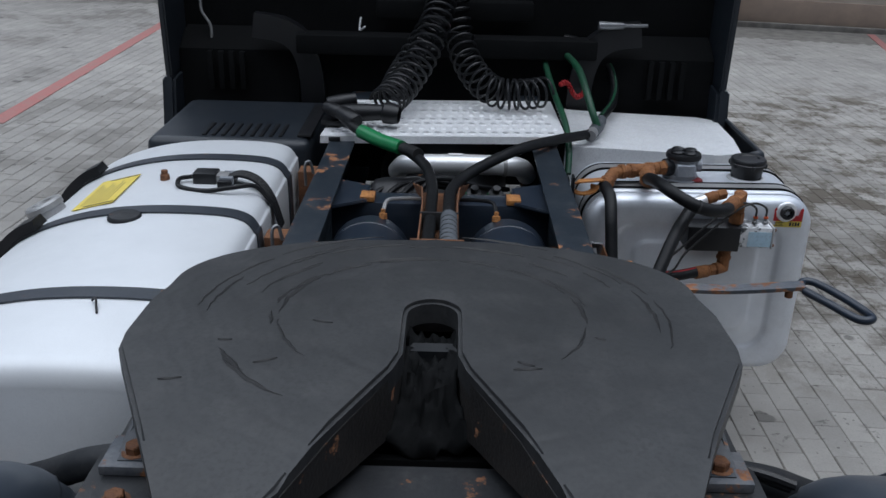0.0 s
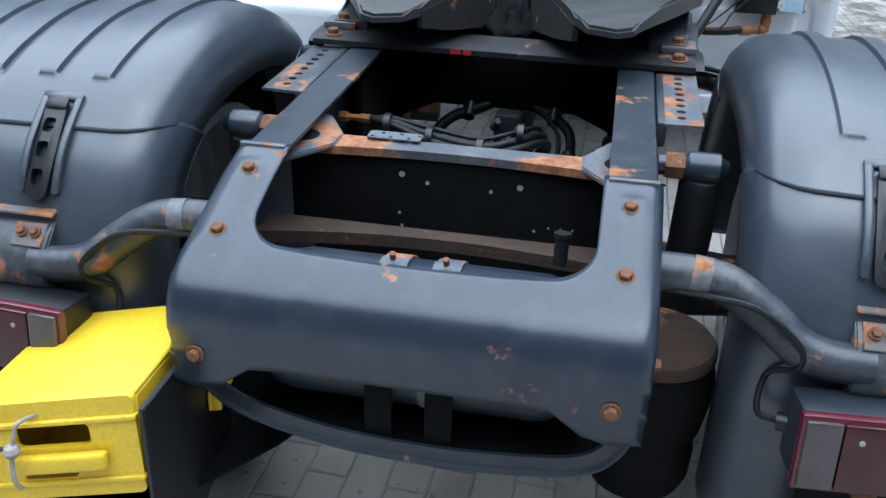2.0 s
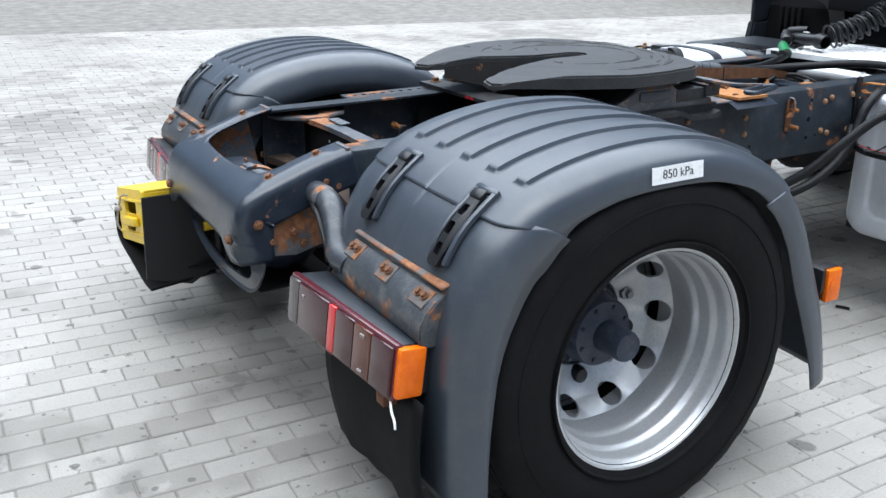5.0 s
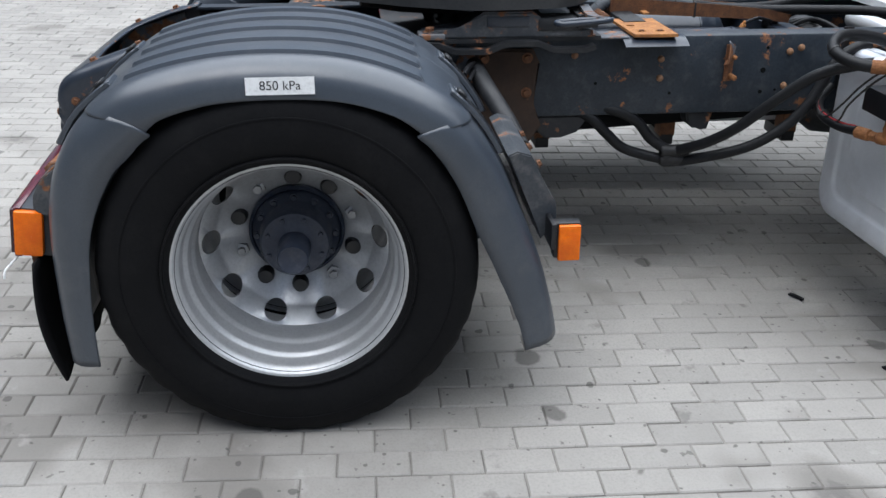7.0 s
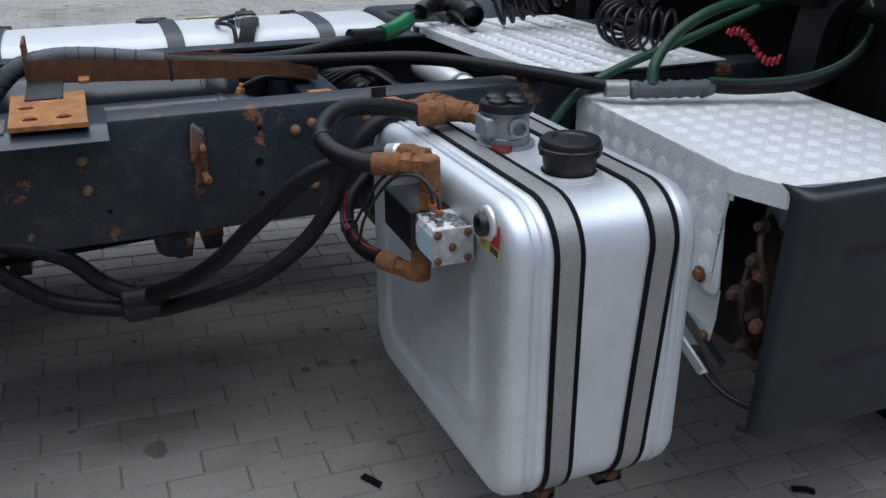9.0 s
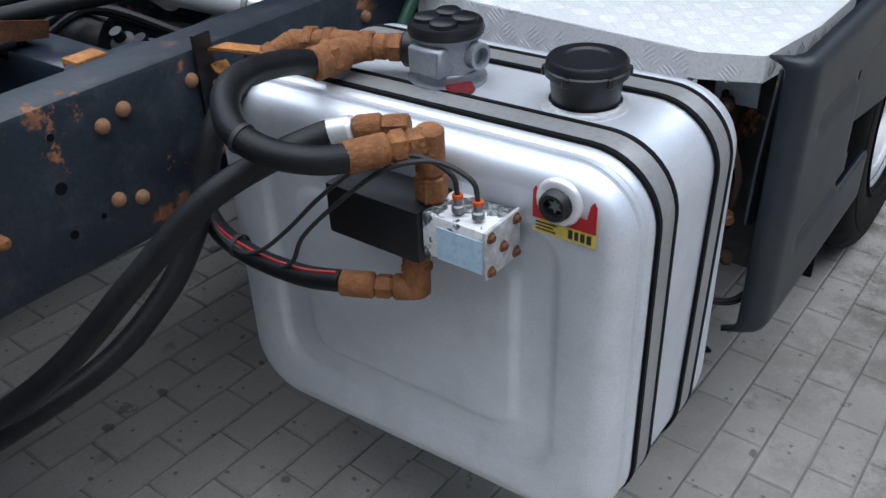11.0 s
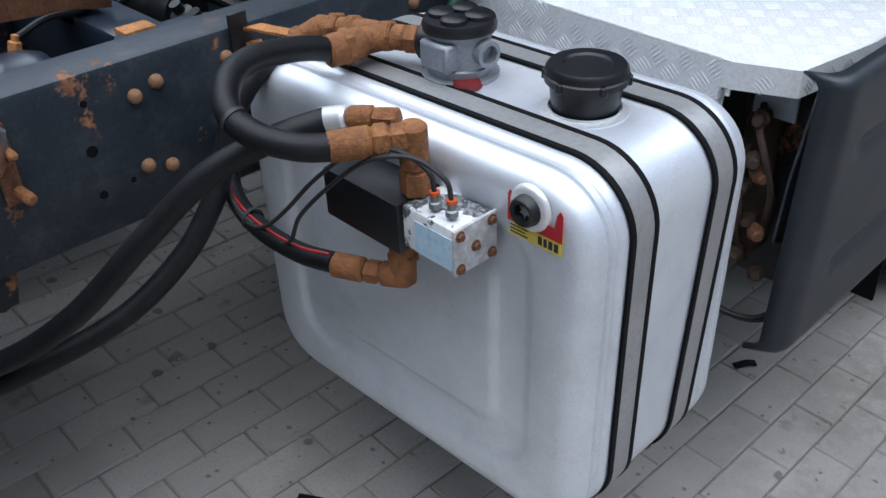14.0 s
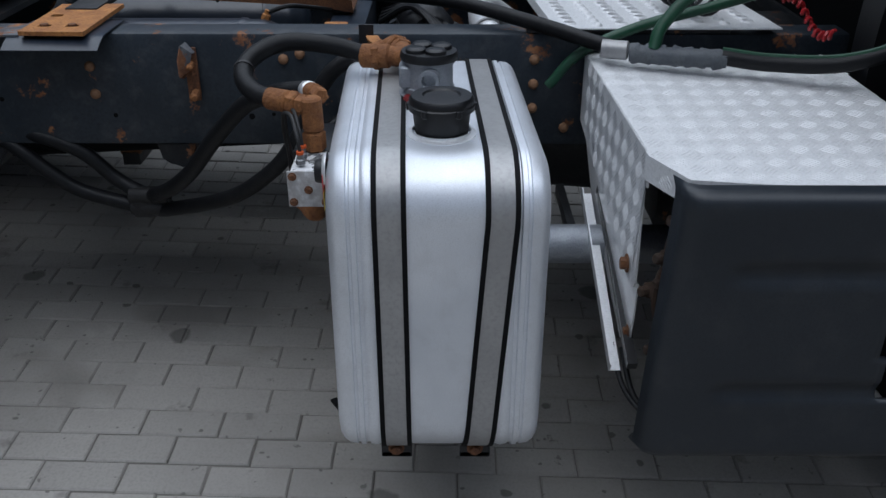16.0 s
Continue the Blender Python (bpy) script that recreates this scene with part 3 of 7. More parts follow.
def tail_cover():
    inner, outer = [], []
    fold = 0.44 + 0.075
    for i in range(12):
        v = 0.19 * i / 12
        inner.append((-0.302, v))
        outer.append((-fold, v))
    for i in range(13):
        a = radians(90 * i / 12)
        inner.append((-0.302 + 0.075 * (1 - math.cos(a)), 0.19 + 0.085 * math.sin(a)))
        k = i / 12
        outer.append((-fold, 0.19 + (TAIL_END - 0.19) * k) if k < 0.7 else (-fold + (k - 0.7) / 0.3 * (fold - 0.40), TAIL_END))
    for i in range(14):
        outer[12 + min(i, 12)] = (-fold, 0.19 + (TAIL_END - 0.19) * min(i, 12) / 12)
    left_in, left_out = list(inner), list(outer)
    for i in range(1, 20):
        x = -0.227 + 0.454 * i / 20
        inner.append((x, 0.275 + 0.012 * (1 - (x / 0.227) ** 2)))
        xo = -fold + 2 * fold * i / 20
        e = min(1.0, max(0.0, (0.34 - abs(xo)) / 0.10))
        outer.append((xo, TAIL_END - 0.055 * e * e * (3 - 2 * e)))
    for (a, b), (c, d) in zip(reversed(left_in), reversed(left_out)):
        inner.append((-a, b))
        outer.append((-c, d))
    bm = bmesh.new()
    n = 22
    rows = [[bm.verts.new(tail_point(a + (c - a) * k / n, b + (d - b) * k / n)) for k in range(n + 1)] for (a, b), (c, d) in zip(inner, outer)]
    for r1, r2 in zip(rows, rows[1:]):
        for k in range(n):
            bm.faces.new((r1[k], r1[k + 1], r2[k + 1], r2[k]))
    bmesh.ops.remove_doubles(bm, verts=bm.verts, dist=0.0004)
    return bm


cover = part("pressed_cover", tail_cover(), PAINT, tail, smooth=60)
sol = cover.modifiers.new("thickness", "SOLIDIFY")
sol.thickness, sol.offset = 0.007, -1
for sx in (1, -1):
    bolt(tail, (sx * 0.352, -0.524, 0.953), (0, -0.33, 0.94), 0.0115)
    bolt(tail, (sx * 0.352, -0.678, 0.901), (0, -0.37, 0.93), 0.0115)
    bolt(tail, (sx * 0.352, -0.812, 0.730), (0, -1, 0), 0.0115)
    part("rusted_edge_plate", box(sx * 0.356 - 0.046, sx * 0.356 + 0.046, -0.447, -0.433, 0.962, 0.9728, 0.003), RUST_PAINT, tail)
    side = prism([(-0.50, 0.93), (-0.70, 0.87), (-0.78, 0.80), (-0.785, 0.68), (-0.62, 0.66), (-0.46, 0.70)], "x", sx * 0.394, sx * 0.386, 0.002)
    part("side_plate", side, RUST_PAINT, tail)
    for y, z in ((-0.56, 0.80), (-0.63, 0.74), (-0.70, 0.72), (-0.52, 0.88), (-0.74, 0.78), (-0.60, 0.70)):
        bolt(tail, (sx * 0.412 if y < -0.72 else sx * 0.404, y, z), (sx, 0, 0), 0.0105)
# lower lip under the tail
lip = spline([(-0.385, -0.735, 0.67), (-0.37, -0.74, 0.625), (-0.30, -0.745, 0.577), (-0.15, -0.748, 0.541), (0.0, -0.748, 0.529), (0.15, -0.748, 0.532), (0.31, -0.745, 0.553), (0.372, -0.74, 0.605), (0.385, -0.735, 0.67)], 8)
part("lower_lip", sweep(lip, [(-0.004, 0.026), (0.003, 0.026), (0.004, -0.008), (0.011, -0.014), (0.010, -0.019), (-0.004, -0.017)], up=(0, -0.2, 1)), PAINT, tail, smooth=30)
for x in (-0.05, 0.06):
    part("hanger_strap", box(x - 0.025, x + 0.025, -0.742, -0.735, 0.535, 0.70, 0.002), BLACK, tail)

# black sheet added to hide the ground and darken the gap behind the lip
part("belly_pan", box(-0.33, 0.33, -0.725, -0.46, 0.532, 0.540, 0.003), BLACK, tail)

# air tank in the tail
tank = thing("air_tank", (0, -0.60, 0.56), "dark grey cylindrical air tank strapped inside the tail", "air tank")
part("shell", lathe((-0.30, -0.605, 0.695), (1, 0, 0), [(0, 0), (0.05, 0.004), (0.10, 0.02), (0.128, 0.045), (0.135, 0.075), (0.135, 0.525), (0.128, 0.555), (0.10, 0.58), (0.05, 0.596), (0, 0.60)], 40), PAINT, tank)
for x in (-0.052, 0.045):
    arc = [Vector((x, -0.605 + 0.139 * math.cos(radians(a)), 0.695 + 0.139 * math.sin(radians(a)))) for a in range(20, 230, 10)]
    bm = bmesh.new()
    rings = []
    for q in arc:
        n = (q - Vector((x, -0.605, 0.695))).normalized()
        rings.append([bm.verts.new(q + n * h + Vector((w, 0, 0))) for w, h in ((-0.024, -0.002), (0.024, -0.002), (0.024, 0.0015), (-0.024, 0.0015))])
    for a, b in zip(rings, rings[1:]):
        for i in range(4):
            bm.faces.new((a[i], a[(i + 1) % 4], b[(i + 1) % 4], b[i]))
    s = part("strap", bm, RUST_PAINT, tank)
    part("clamp", box(x - 0.026, x + 0.026, -0.625, -0.592, 0.834, 0.841, 0.003), TAPE, s, "grey folded strap end")
    part("clamp_bolt", lathe((x, -0.617, 0.850), (0, -0.3, 1), [(0.006, 0), (0.006, 0.014), (0, 0.016)], 8), RUSTY, s)
part("drain_stub", lathe((0.24, -0.55, 0.84), (0, 0.2, 1), [(0.013, 0), (0.013, 0.05), (0.016, 0.052), (0.016, 0.06), (0, 0.062)], 14), PLASTIC_DARK, tank)

# axle, differential and propeller shaft
axle = thing("rear_axle", (0, 0, 0.25), "dark dusty drive axle with a round differential casing", "truck axle")
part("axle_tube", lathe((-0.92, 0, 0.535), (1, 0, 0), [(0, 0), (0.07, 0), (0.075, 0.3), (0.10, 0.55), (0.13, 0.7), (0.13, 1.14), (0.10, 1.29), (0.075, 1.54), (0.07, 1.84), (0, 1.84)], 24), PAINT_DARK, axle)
part("differential", lathe((0, -0.21, 0.50), (0, 1, 0), [(0, 0), (0.10, 0.008), (0.19, 0.04), (0.245, 0.12), (0.268, 0.20), (0.270, 0.27), (0.245, 0.32), (0.14, 0.40), (0.09, 0.48), (0.075, 0.52), (0, 0.52)], 40), PAINT_WORN, axle)
# flange and shaft in black, for the dark between the rails
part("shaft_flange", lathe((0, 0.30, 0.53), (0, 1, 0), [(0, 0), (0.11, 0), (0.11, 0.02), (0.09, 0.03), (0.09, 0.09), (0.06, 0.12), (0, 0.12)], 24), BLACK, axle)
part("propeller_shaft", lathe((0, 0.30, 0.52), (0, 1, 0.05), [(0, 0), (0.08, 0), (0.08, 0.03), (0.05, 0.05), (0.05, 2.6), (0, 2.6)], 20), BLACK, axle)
for sx in (1, -1):
    arm = [(sx * 0.30, 0.55, 0.62), (sx * 0.36, 0.2, 0.42), (sx * 0.44, -0.15, 0.40), (sx * 0.47, -0.45, 0.34)]
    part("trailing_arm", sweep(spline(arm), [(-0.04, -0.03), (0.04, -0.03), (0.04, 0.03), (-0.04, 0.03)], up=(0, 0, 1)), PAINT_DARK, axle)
    b = thing("air_bellows", (sx * 0.44, -0.42, 0.2), "black rubber air suspension bellows below a rusty round plate", "air spring", "rear air bellows")
    # rubber and plate coloured darker, for the shade below the frame
    part("bellows", lathe((sx * 0.44, -0.40, 0.27), (0, 0, 1), [(0, 0), (0.10, 0), (0.112, 0.03), (0.114, 0.09), (0.107, 0.12), (0.121, 0.16), (0.130, 0.22), (0.130, 0.28), (0.120, 0.32), (0, 0.33)], 32), BLACK, b)
    part("top_plate", lathe((sx * 0.44, -0.40, 0.595), (0, 0, 1), [(0, 0.025), (0.118, 0.025), (0.126, 0.015), (0.126, 0), (0, 0)], 32), DIRT, b)
    part("bracket", box(sx * 0.40 - 0.03, sx * 0.40 + 0.03, -0.50, -0.36, 0.60, 0.72, 0.006), PAINT_DARK, b)
    # shock absorber ends beside the rails
    d = thing("shock_absorber", (sx * 0.49, -0.17, 0.55), "dark shock absorber with a rusty bolted eye beside the frame rail", "shock absorber", "shock absorbers")
    part("eye", lathe((sx * 0.41, -0.17, 0.90), (sx, 0, 0), [(0, 0), (0.022, 0), (0.024, 0.04), (0.018, 0.05), (0.03, 0.06), (0.034, 0.065), (0.034, 0.125), (0.026, 0.13), (0.018, 0.145), (0, 0.147)], 20), PAINT, d)
    part("eye_nut", lathe((sx * 0.425, -0.17, 0.90), (sx, 0, 0), [(0.028, 0), (0.030, 0.01), (0.030, 0.035), (0.026, 0.04)], 6), RUSTY, d)
    part("damper_tube", lathe((sx * 0.505, -0.17, 0.885), (0, 0.25, -1), [(0, 0), (0.04, 0), (0.046, 0.02), (0.046, 0.36), (0, 0.37)], 20), PAINT_DARK, d)

# rusted spring hangers on the rails ahead of the axle
for sx in (1, -1):
    hg = thing("spring_hanger", (sx * 0.42, 0.72, 0.64), "rust-brown cast spring hanger bolted to the frame rail", "bracket", "spring hangers")
    part("casting", prism([(0.60, 0.93), (0.80, 0.93), (0.825, 0.88), (0.80, 0.74), (0.84, 0.66), (0.80, 0.60), (0.70, 0.58), (0.64, 0.64), (0.61, 0.74)], "x", sx * 0.404, sx * 0.428, 0.008), DIRT, hg)
    for y, z in ((0.63, 0.90), (0.78, 0.90), (0.64, 0.78), (0.78, 0.78), (0.72, 0.66)):
        bolt(hg, (sx * 0.428, y, z), (sx, 0, 0), 0.013)

# brake hoses and perforated plate above the axle
lines = thing("brake_hoses", (0, -0.05, 0.72), "bundle of black air hoses clipped together above the axle", "hose")
RUN = [(-0.29, 0.10, 0.84), (-0.23, 0.09, 0.84), (-0.14, 0.08, 0.82), (0.0, 0.056, 0.81), (0.07, 0.09, 0.815), (0.12, 0.16, 0.81), (0.14, 0.24, 0.78), (0.13, 0.31, 0.72), (0.10, 0.36, 0.66)]
for dx, dy, dz, r in ((0, 0, 0, 0.0105), (0.012, -0.022, -0.010, 0.0105), (-0.012, 0.022, 0.012, 0.006)):
    part("hose", tube([(x + dx * min(1, i), y + dy * min(1, i * 0.6), z + dz * min(1, i * 0.6)) for i, (x, y, z) in enumerate(RUN)], r), HOSE, lines)
part("hose", tube([(-0.04, 0.515, 0.765), (-0.08, 0.49, 0.752), (-0.14, 0.465, 0.735), (-0.18, 0.44, 0.70), (-0.195, 0.39, 0.65), (-0.20, 0.33, 0.61), (-0.30, 0.28, 0.60)], 0.016), HOSE, lines)
part("hose", tube([(0.08, 0.52, 0.765), (0.14, 0.49, 0.752), (0.19, 0.455, 0.725), (0.205, 0.41, 0.69), (0.20, 0.31, 0.65), (0.24, 0.28, 0.63), (0.34, 0.28, 0.62)], 0.015), HOSE, lines)
part("hose", tube([(0.08, 0.51, 0.775), (0.13, 0.47, 0.75), (0.165, 0.43, 0.72), (0.172, 0.38, 0.68), (0.175, 0.30, 0.64), (0.23, 0.25, 0.61), (0.33, 0.25, 0.60)], 0.007), HOSE, lines)
for q in ((-0.10, 0.485, 0.747), (-0.188, 0.415, 0.675), (0.15, 0.485, 0.748), (0.203, 0.36, 0.67)):
    part("hose_sleeve", lathe((q[0], q[1] + 0.02, q[2] + 0.015), (0, -0.04, -0.03), [(0.015, 0), (0.020, 0.002), (0.020, 0.046), (0.015, 0.048)], 14), PLASTIC_DARK, lines)
part("junction", box(0.005, 0.075, 0.24, 0.30, 0.73, 0.83, 0.012, 2), PLASTIC_DARK, lines)
for q in ((0.01, 0.23, 0.80), (0.07, 0.23, 0.79), (0.04, 0.22, 0.76)):
    part("nipple", lathe(q, (0.2, -0.6, 0.5), [(0, 0), (0.013, 0), (0.013, 0.02), (0.008, 0.024), (0.008, 0.05), (0, 0.05)], 8), HOSE, lines)
part("union", lathe((-0.37, 0.10, 0.84), (1, 0, 0), [(0, 0), (0.014, 0), (0.014, 0.02), (0.009, 0.025), (0.009, 0.05), (0.012, 0.055), (0.012, 0.08), (0, 0.085)], 6), RUST_PLATE, lines, "brass union")
for x, y, z in ((-0.24, 0.085, 0.835), (-0.13, 0.07, 0.815), (0.0, 0.048, 0.805), (0.09, 0.12, 0.825)):
    part("clip", lathe((x - 0.008, y, z), (1, 0, 0), [(0.018, 0), (0.029, 0), (0.029, 0.016), (0.018, 0.016)], 10, closed=True), PLASTIC_DARK, lines)
perf = thing("perforated_bracket", (-0.13, -0.22, 0.925), "small grey perforated steel bracket on the cross member", "bracket")
pb = holed_plate(rounded(-0.20, -0.085, -0.255, -0.215, 0.006, 3), [circle(-0.19 + 0.02 * i, -0.246 + 0.020 * j, 0.0045, 8) for i in range(6) for j in range(2) if (i + j) % 2 == 0], 0.930, 0.933)
part("plate", pb, TAPE, perf)
part("foot", box(-0.20, -0.18, -0.25, -0.22, 0.924, 0.930, 0.001), TAPE, perf)

# ==== fifth wheel ====
FW_Z = 1.122
mount = thing("mounting_plate", (0, 0.6, 0.97), "steel mounting plate, darkened for shade, bolted across the frame rails", "mounting plate")
# dark paint takes in the shadow of the coupling above
part("plate", holed_plate([(-0.50, 0.292), (0.50, 0.292), (0.50, 0.36), (0.47, 1.02), (-0.47, 1.02), (-0.50, 0.36)], [rounded(-0.20, 0.20, 0.45, 0.90, 0.05)], 0.966, 0.980), PAINT_DARK, mount)
for sx in (1, -1):
    for y in (0.345, 0.62, 0.98):
        bolt(mount, (sx * 0.458, y, 0.980), (0, 0, 1), 0.016)
    # waved edge of the sub-plate
    wave = []
    for i in range(25):
        y = 0.33 + 0.66 * i / 24
        wave.append(Vector((sx * 0.505, y, 0.955 + 0.012 * math.tanh(3 * math.sin((y - 0.33) * 19)))))
    part("waved_edge", sweep(wave, [(-0.02, -0.008), (0.02, -0.008), (0.02, 0.008), (-0.02, 0.008)], up=(0, 0, 1)), PAINT_DARK, mount)
    # perforated angle behind the plate
    holes = [circle(sx * 0.457, -0.03 + 0.042 * i, 0.0105, 12) for i in range(8)]
    ang = holed_plate([(sx * 0.503, -0.072), (sx * 0.418, -0.078), (sx * 0.418, 0.305), (sx * 0.503, 0.305)], holes, 0.950, 0.957)
    a = thing("perforated_angle", (sx * 0.45, 0.1, 0.9), "row of round holes in a rust-stained steel angle along the frame", "bracket", "perforated angles")
    part("flange", ang, RUST_PAINT if sx > 0 else PAINT_WORN, a)
    part("fold", box(sx * 0.414 - 0.011, sx * 0.414 + 0.011, -0.075, 0.305, 0.90, 0.958, 0.008), PAINT_WORN, a)

THROAT = mat("rusty_greasy_throat", (0.014, 0.013, 0.013), (0.024, 0.021, 0.019), 0.6, scale=14, bump=0.4, rust=0.15, rust_scale=12)
fw = thing("fifth_wheel", (0, 0.6, 0.98), "black greasy fifth wheel coupling with worn rusty edges", "fifth wheel")


def fw_height(x, y):
    """The plate's horns droop, the near-side one less."""
    droop = 0.037 if x < 0 else 0.020
    return FW_Z if y > 0.36 else FW_Z - droop * ((0.36 - y) / 0.20) ** 1.15


def coupling_plate():
    right = [(0.298, 0.163), (0.335, 0.182), (0.512, 0.56), (0.52, 0.62), (0.515, 0.74), (0.50, 0.80)]
    right += [(0.50 * math.cos(radians(a)) ** 0.85, 0.80 + 0.25 * math.sin(radians(a)) ** 0.9) for a in range(8, 90, 6)]
    vee = [(0.225, 0.180), (0.192, 0.235), (0.060, 0.52), (0.046, 0.57), (0.046, 0.70)] + [(0.046 * math.cos(radians(a)), 0.71 + 0.046 * math.sin(radians(a))) for a in range(15, 90, 15)]
    loop = right + [(0, 1.05)] + [(-x, y) for x, y in reversed(right)]
    loop += [(-x, y) for x, y in vee] + [(0, 0.756)] + list(reversed(vee))
    bm = bmesh.new()
    vs = [bm.verts.new((x, y, 0)) for x, y in loop]
    es = [bm.edges.new((vs[i], vs[(i + 1) % len(vs)])) for i in range(len(vs))]
    bmesh.ops.triangle_fill(bm, edges=es, use_beauty=True)
    for y in (0.36, 0.31, 0.26, 0.21):
        bmesh.ops.bisect_plane(bm, geom=list(bm.verts) + list(bm.edges) + list(bm.faces), plane_co=(0, y, 0), plane_no=(0, 1, 0))
    r = bmesh.ops.extrude_face_region(bm, geom=list(bm.faces))
    low = {v for v in r["geom"] if isinstance(v, bmesh.types.BMVert)}
    rim = [e for e in bm.edges if not any(v in low for v in e.verts) and any(v2 in low for v in e.verts for e2 in v.link_edges for v2 in e2.verts)]
    rim = [e for e in rim if any(len(set(f.verts) & low) > 0 for f in e.link_faces)]
    for v in bm.verts:
        if v.co.x > 0 and v.co.y < 0.36:
            v.co.y -= 0.032 * (0.36 - v.co.y) / 0.20
        z = fw_height(v.co.x, v.co.y)
        v.co.z = z if v not in low else z - 0.046 + 0.026 * max(0.0, min(1.0, (0.36 - v.co.y) / 0.18))
    bmesh.ops.bevel(bm, geom=rim, offset=0.007, segments=2, affect="EDGES")
    return bm


top = part("coupling_plate", coupling_plate(), greasy_plate(), fw, smooth=30)
# grooves worn into the grease: short raised ridges along two rings
rr = random.Random(4)
ridge = bmesh.new()


def ridge_arc(R, a0, span, w, flat=0.88):
    pts = []
    for i in range(int(span / 3) + 4):
        a = radians(a0 + span * i / (int(span / 3) + 3))
        q = R + rr.uniform(-0.002, 0.002)
        pts.append(Vector((q * math.cos(a), 0.70 + q * flat * math.sin(a), FW_Z + 0.0006)))
    pts = [p for p in pts if p.y > 0.385 and (abs(p.x) > 0.07 or p.y > 0.80)]
    if len(pts) > 3:
        sweep(pts, lambda t, w=w: [(-w * math.sin(math.pi * t) - 0.0003, 0), (0, 0.0005 + 0.6 * w * math.sin(math.pi * t)), (w * math.sin(math.pi * t) + 0.0003, 0), (0, -0.001)], ridge, up=(0, 0, 1))


for a0, span in ((-38, 30), (-5, 26), (24, 34), (62, 18), (84, 30), (118, 22), (143, 40), (188, 34)):
    ridge_arc(0.272, a0, span, rr.uniform(0.002, 0.0045))
for k in range(34):
    ridge_arc(rr.choice((0.285, 0.33, 0.37, 0.385, 0.40, 0.42)), rr.uniform(-35, 210), rr.uniform(8, 34), rr.uniform(0.0015, 0.0045), rr.uniform(0.80, 0.88))
for k in range(7):
    x, y, a = rr.choice((-1, 1)) * rr.uniform(0.12, 0.42), rr.uniform(0.42, 0.70), rr.uniform(-0.5, 0.5)
    n = rr.uniform(0.015, 0.05)
    sweep([Vector((x + n * i / 4 * math.cos(a), y + n * i / 4 * math.sin(a), FW_Z + 0.0006)) for i in range(5)], lambda t: [(-0.003 * math.sin(math.pi * t) - 0.0003, 0), (0, 0.002), (0.003 * math.sin(math.pi * t) + 0.0003, 0), (0, -0.001)], ridge, up=(0, 0, 1))
tagged(part("grease_ridge", ridge, GREASE, top, "ridges of dried black grease"), kind="stuff")
# the jaw is choked with old grease
jaw = bmesh.new()
gl = random.Random(21)
rows = []
for j in range(23):
    y = 0.50 + 0.24 * j / 22
    w = 0.046 + max(0.0, 0.56 - y) * 0.46
    rows.append([jaw.verts.new((w * (i / 7 - 1), y + gl.uniform(-0.004, 0.004), 0.99 + 0.085 * min(1.0, max(0.0, (y - 0.50) / 0.10)) - 0.02 * (1 - (i / 7 - 1) ** 2) + gl.uniform(-0.024, 0.024))) for i in range(15)])
for a, b in zip(rows, rows[1:]):
    for i in range(14):
        jaw.faces.new((a[i], a[i + 1], b[i + 1], b[i]))
bmesh.ops.smooth_vert(jaw, verts=jaw.verts, factor=0.4, use_axis_z=True)
jw = part("locking_jaw", jaw, BLACK, fw, "locking jaw choked with lumps of black grease", smooth=80)
jw.modifiers.new("thickness", "SOLIDIFY").thickness = 0.012
part("under_web", prism([(-0.40, 0.985), (0.40, 0.985), (0.40, 1.07), (-0.40, 1.07)], "y", 0.66, 0.69), PAINT_DARK, fw)
for sx in (1, -1):
    part("throat_wall", sweep([Vector((sx * 0.196, 0.238 - 0.02 * (sx > 0), 1.055)), Vector((sx * 0.140, 0.36, 1.055)), Vector((sx * 0.070, 0.515, 1.052)), Vector((sx * 0.056, 0.58, 1.05)), Vector((sx * 0.056, 0.70, 1.05))],
                              lambda t: [(-0.007, -0.012 - 0.050 * min(1, 2.5 * t)), (0.007, -0.012 - 0.050 * min(1, 2.5 * t)), (0.007, 0.030 + 0.02 * min(1, 3 * t)), (-0.007, 0.030 + 0.02 * min(1, 3 * t))], up=(0, 0, 1)), THROAT, fw)
    ped = prism([(0.42, 0.98), (0.98, 0.98), (0.98, 1.0), (0.86, 1.012), (0.78, 1.065), (0.62, 1.065), (0.54, 1.012), (0.42, 1.0)], "x", sx * 0.38, sx * 0.485, 0.006)
    p = part("pedestal", ped, PAINT_WORN, fw)
    part("maker_plate", box(sx * 0.486 - 0.003, sx * 0.486 + 0.003, 0.63, 0.77, 1.018, 1.050, 0.002), PAINT, p)
    part("foot_pad", box(sx * 0.46 - 0.045, sx * 0.46 + 0.045, 0.405, 0.49, 0.98, 0.998, 0.004), RUST_PAINT, p)
    bolt(p, (sx * 0.458, 0.443, 0.998), (0, 0, 1), 0.0155)
    bolt(p, (sx * 0.458, 0.93, 1.0), (0, 0, 1), 0.018)
    part("stop_block", box(sx * 0.44 - 0.05, sx * 0.44 + 0.05, 0.80, 0.95, 1.00, 1.045, 0.01), PAINT_DARK, p)
part("sticker", box(-0.125, -0.098, 0.2905, 0.2915, 0.967, 0.979), RED, mount, "small red sticker")
part("sticker", box(-0.09, -0.07, 0.2905, 0.2915, 0.967, 0.979), RED, mount, "small red sticker")
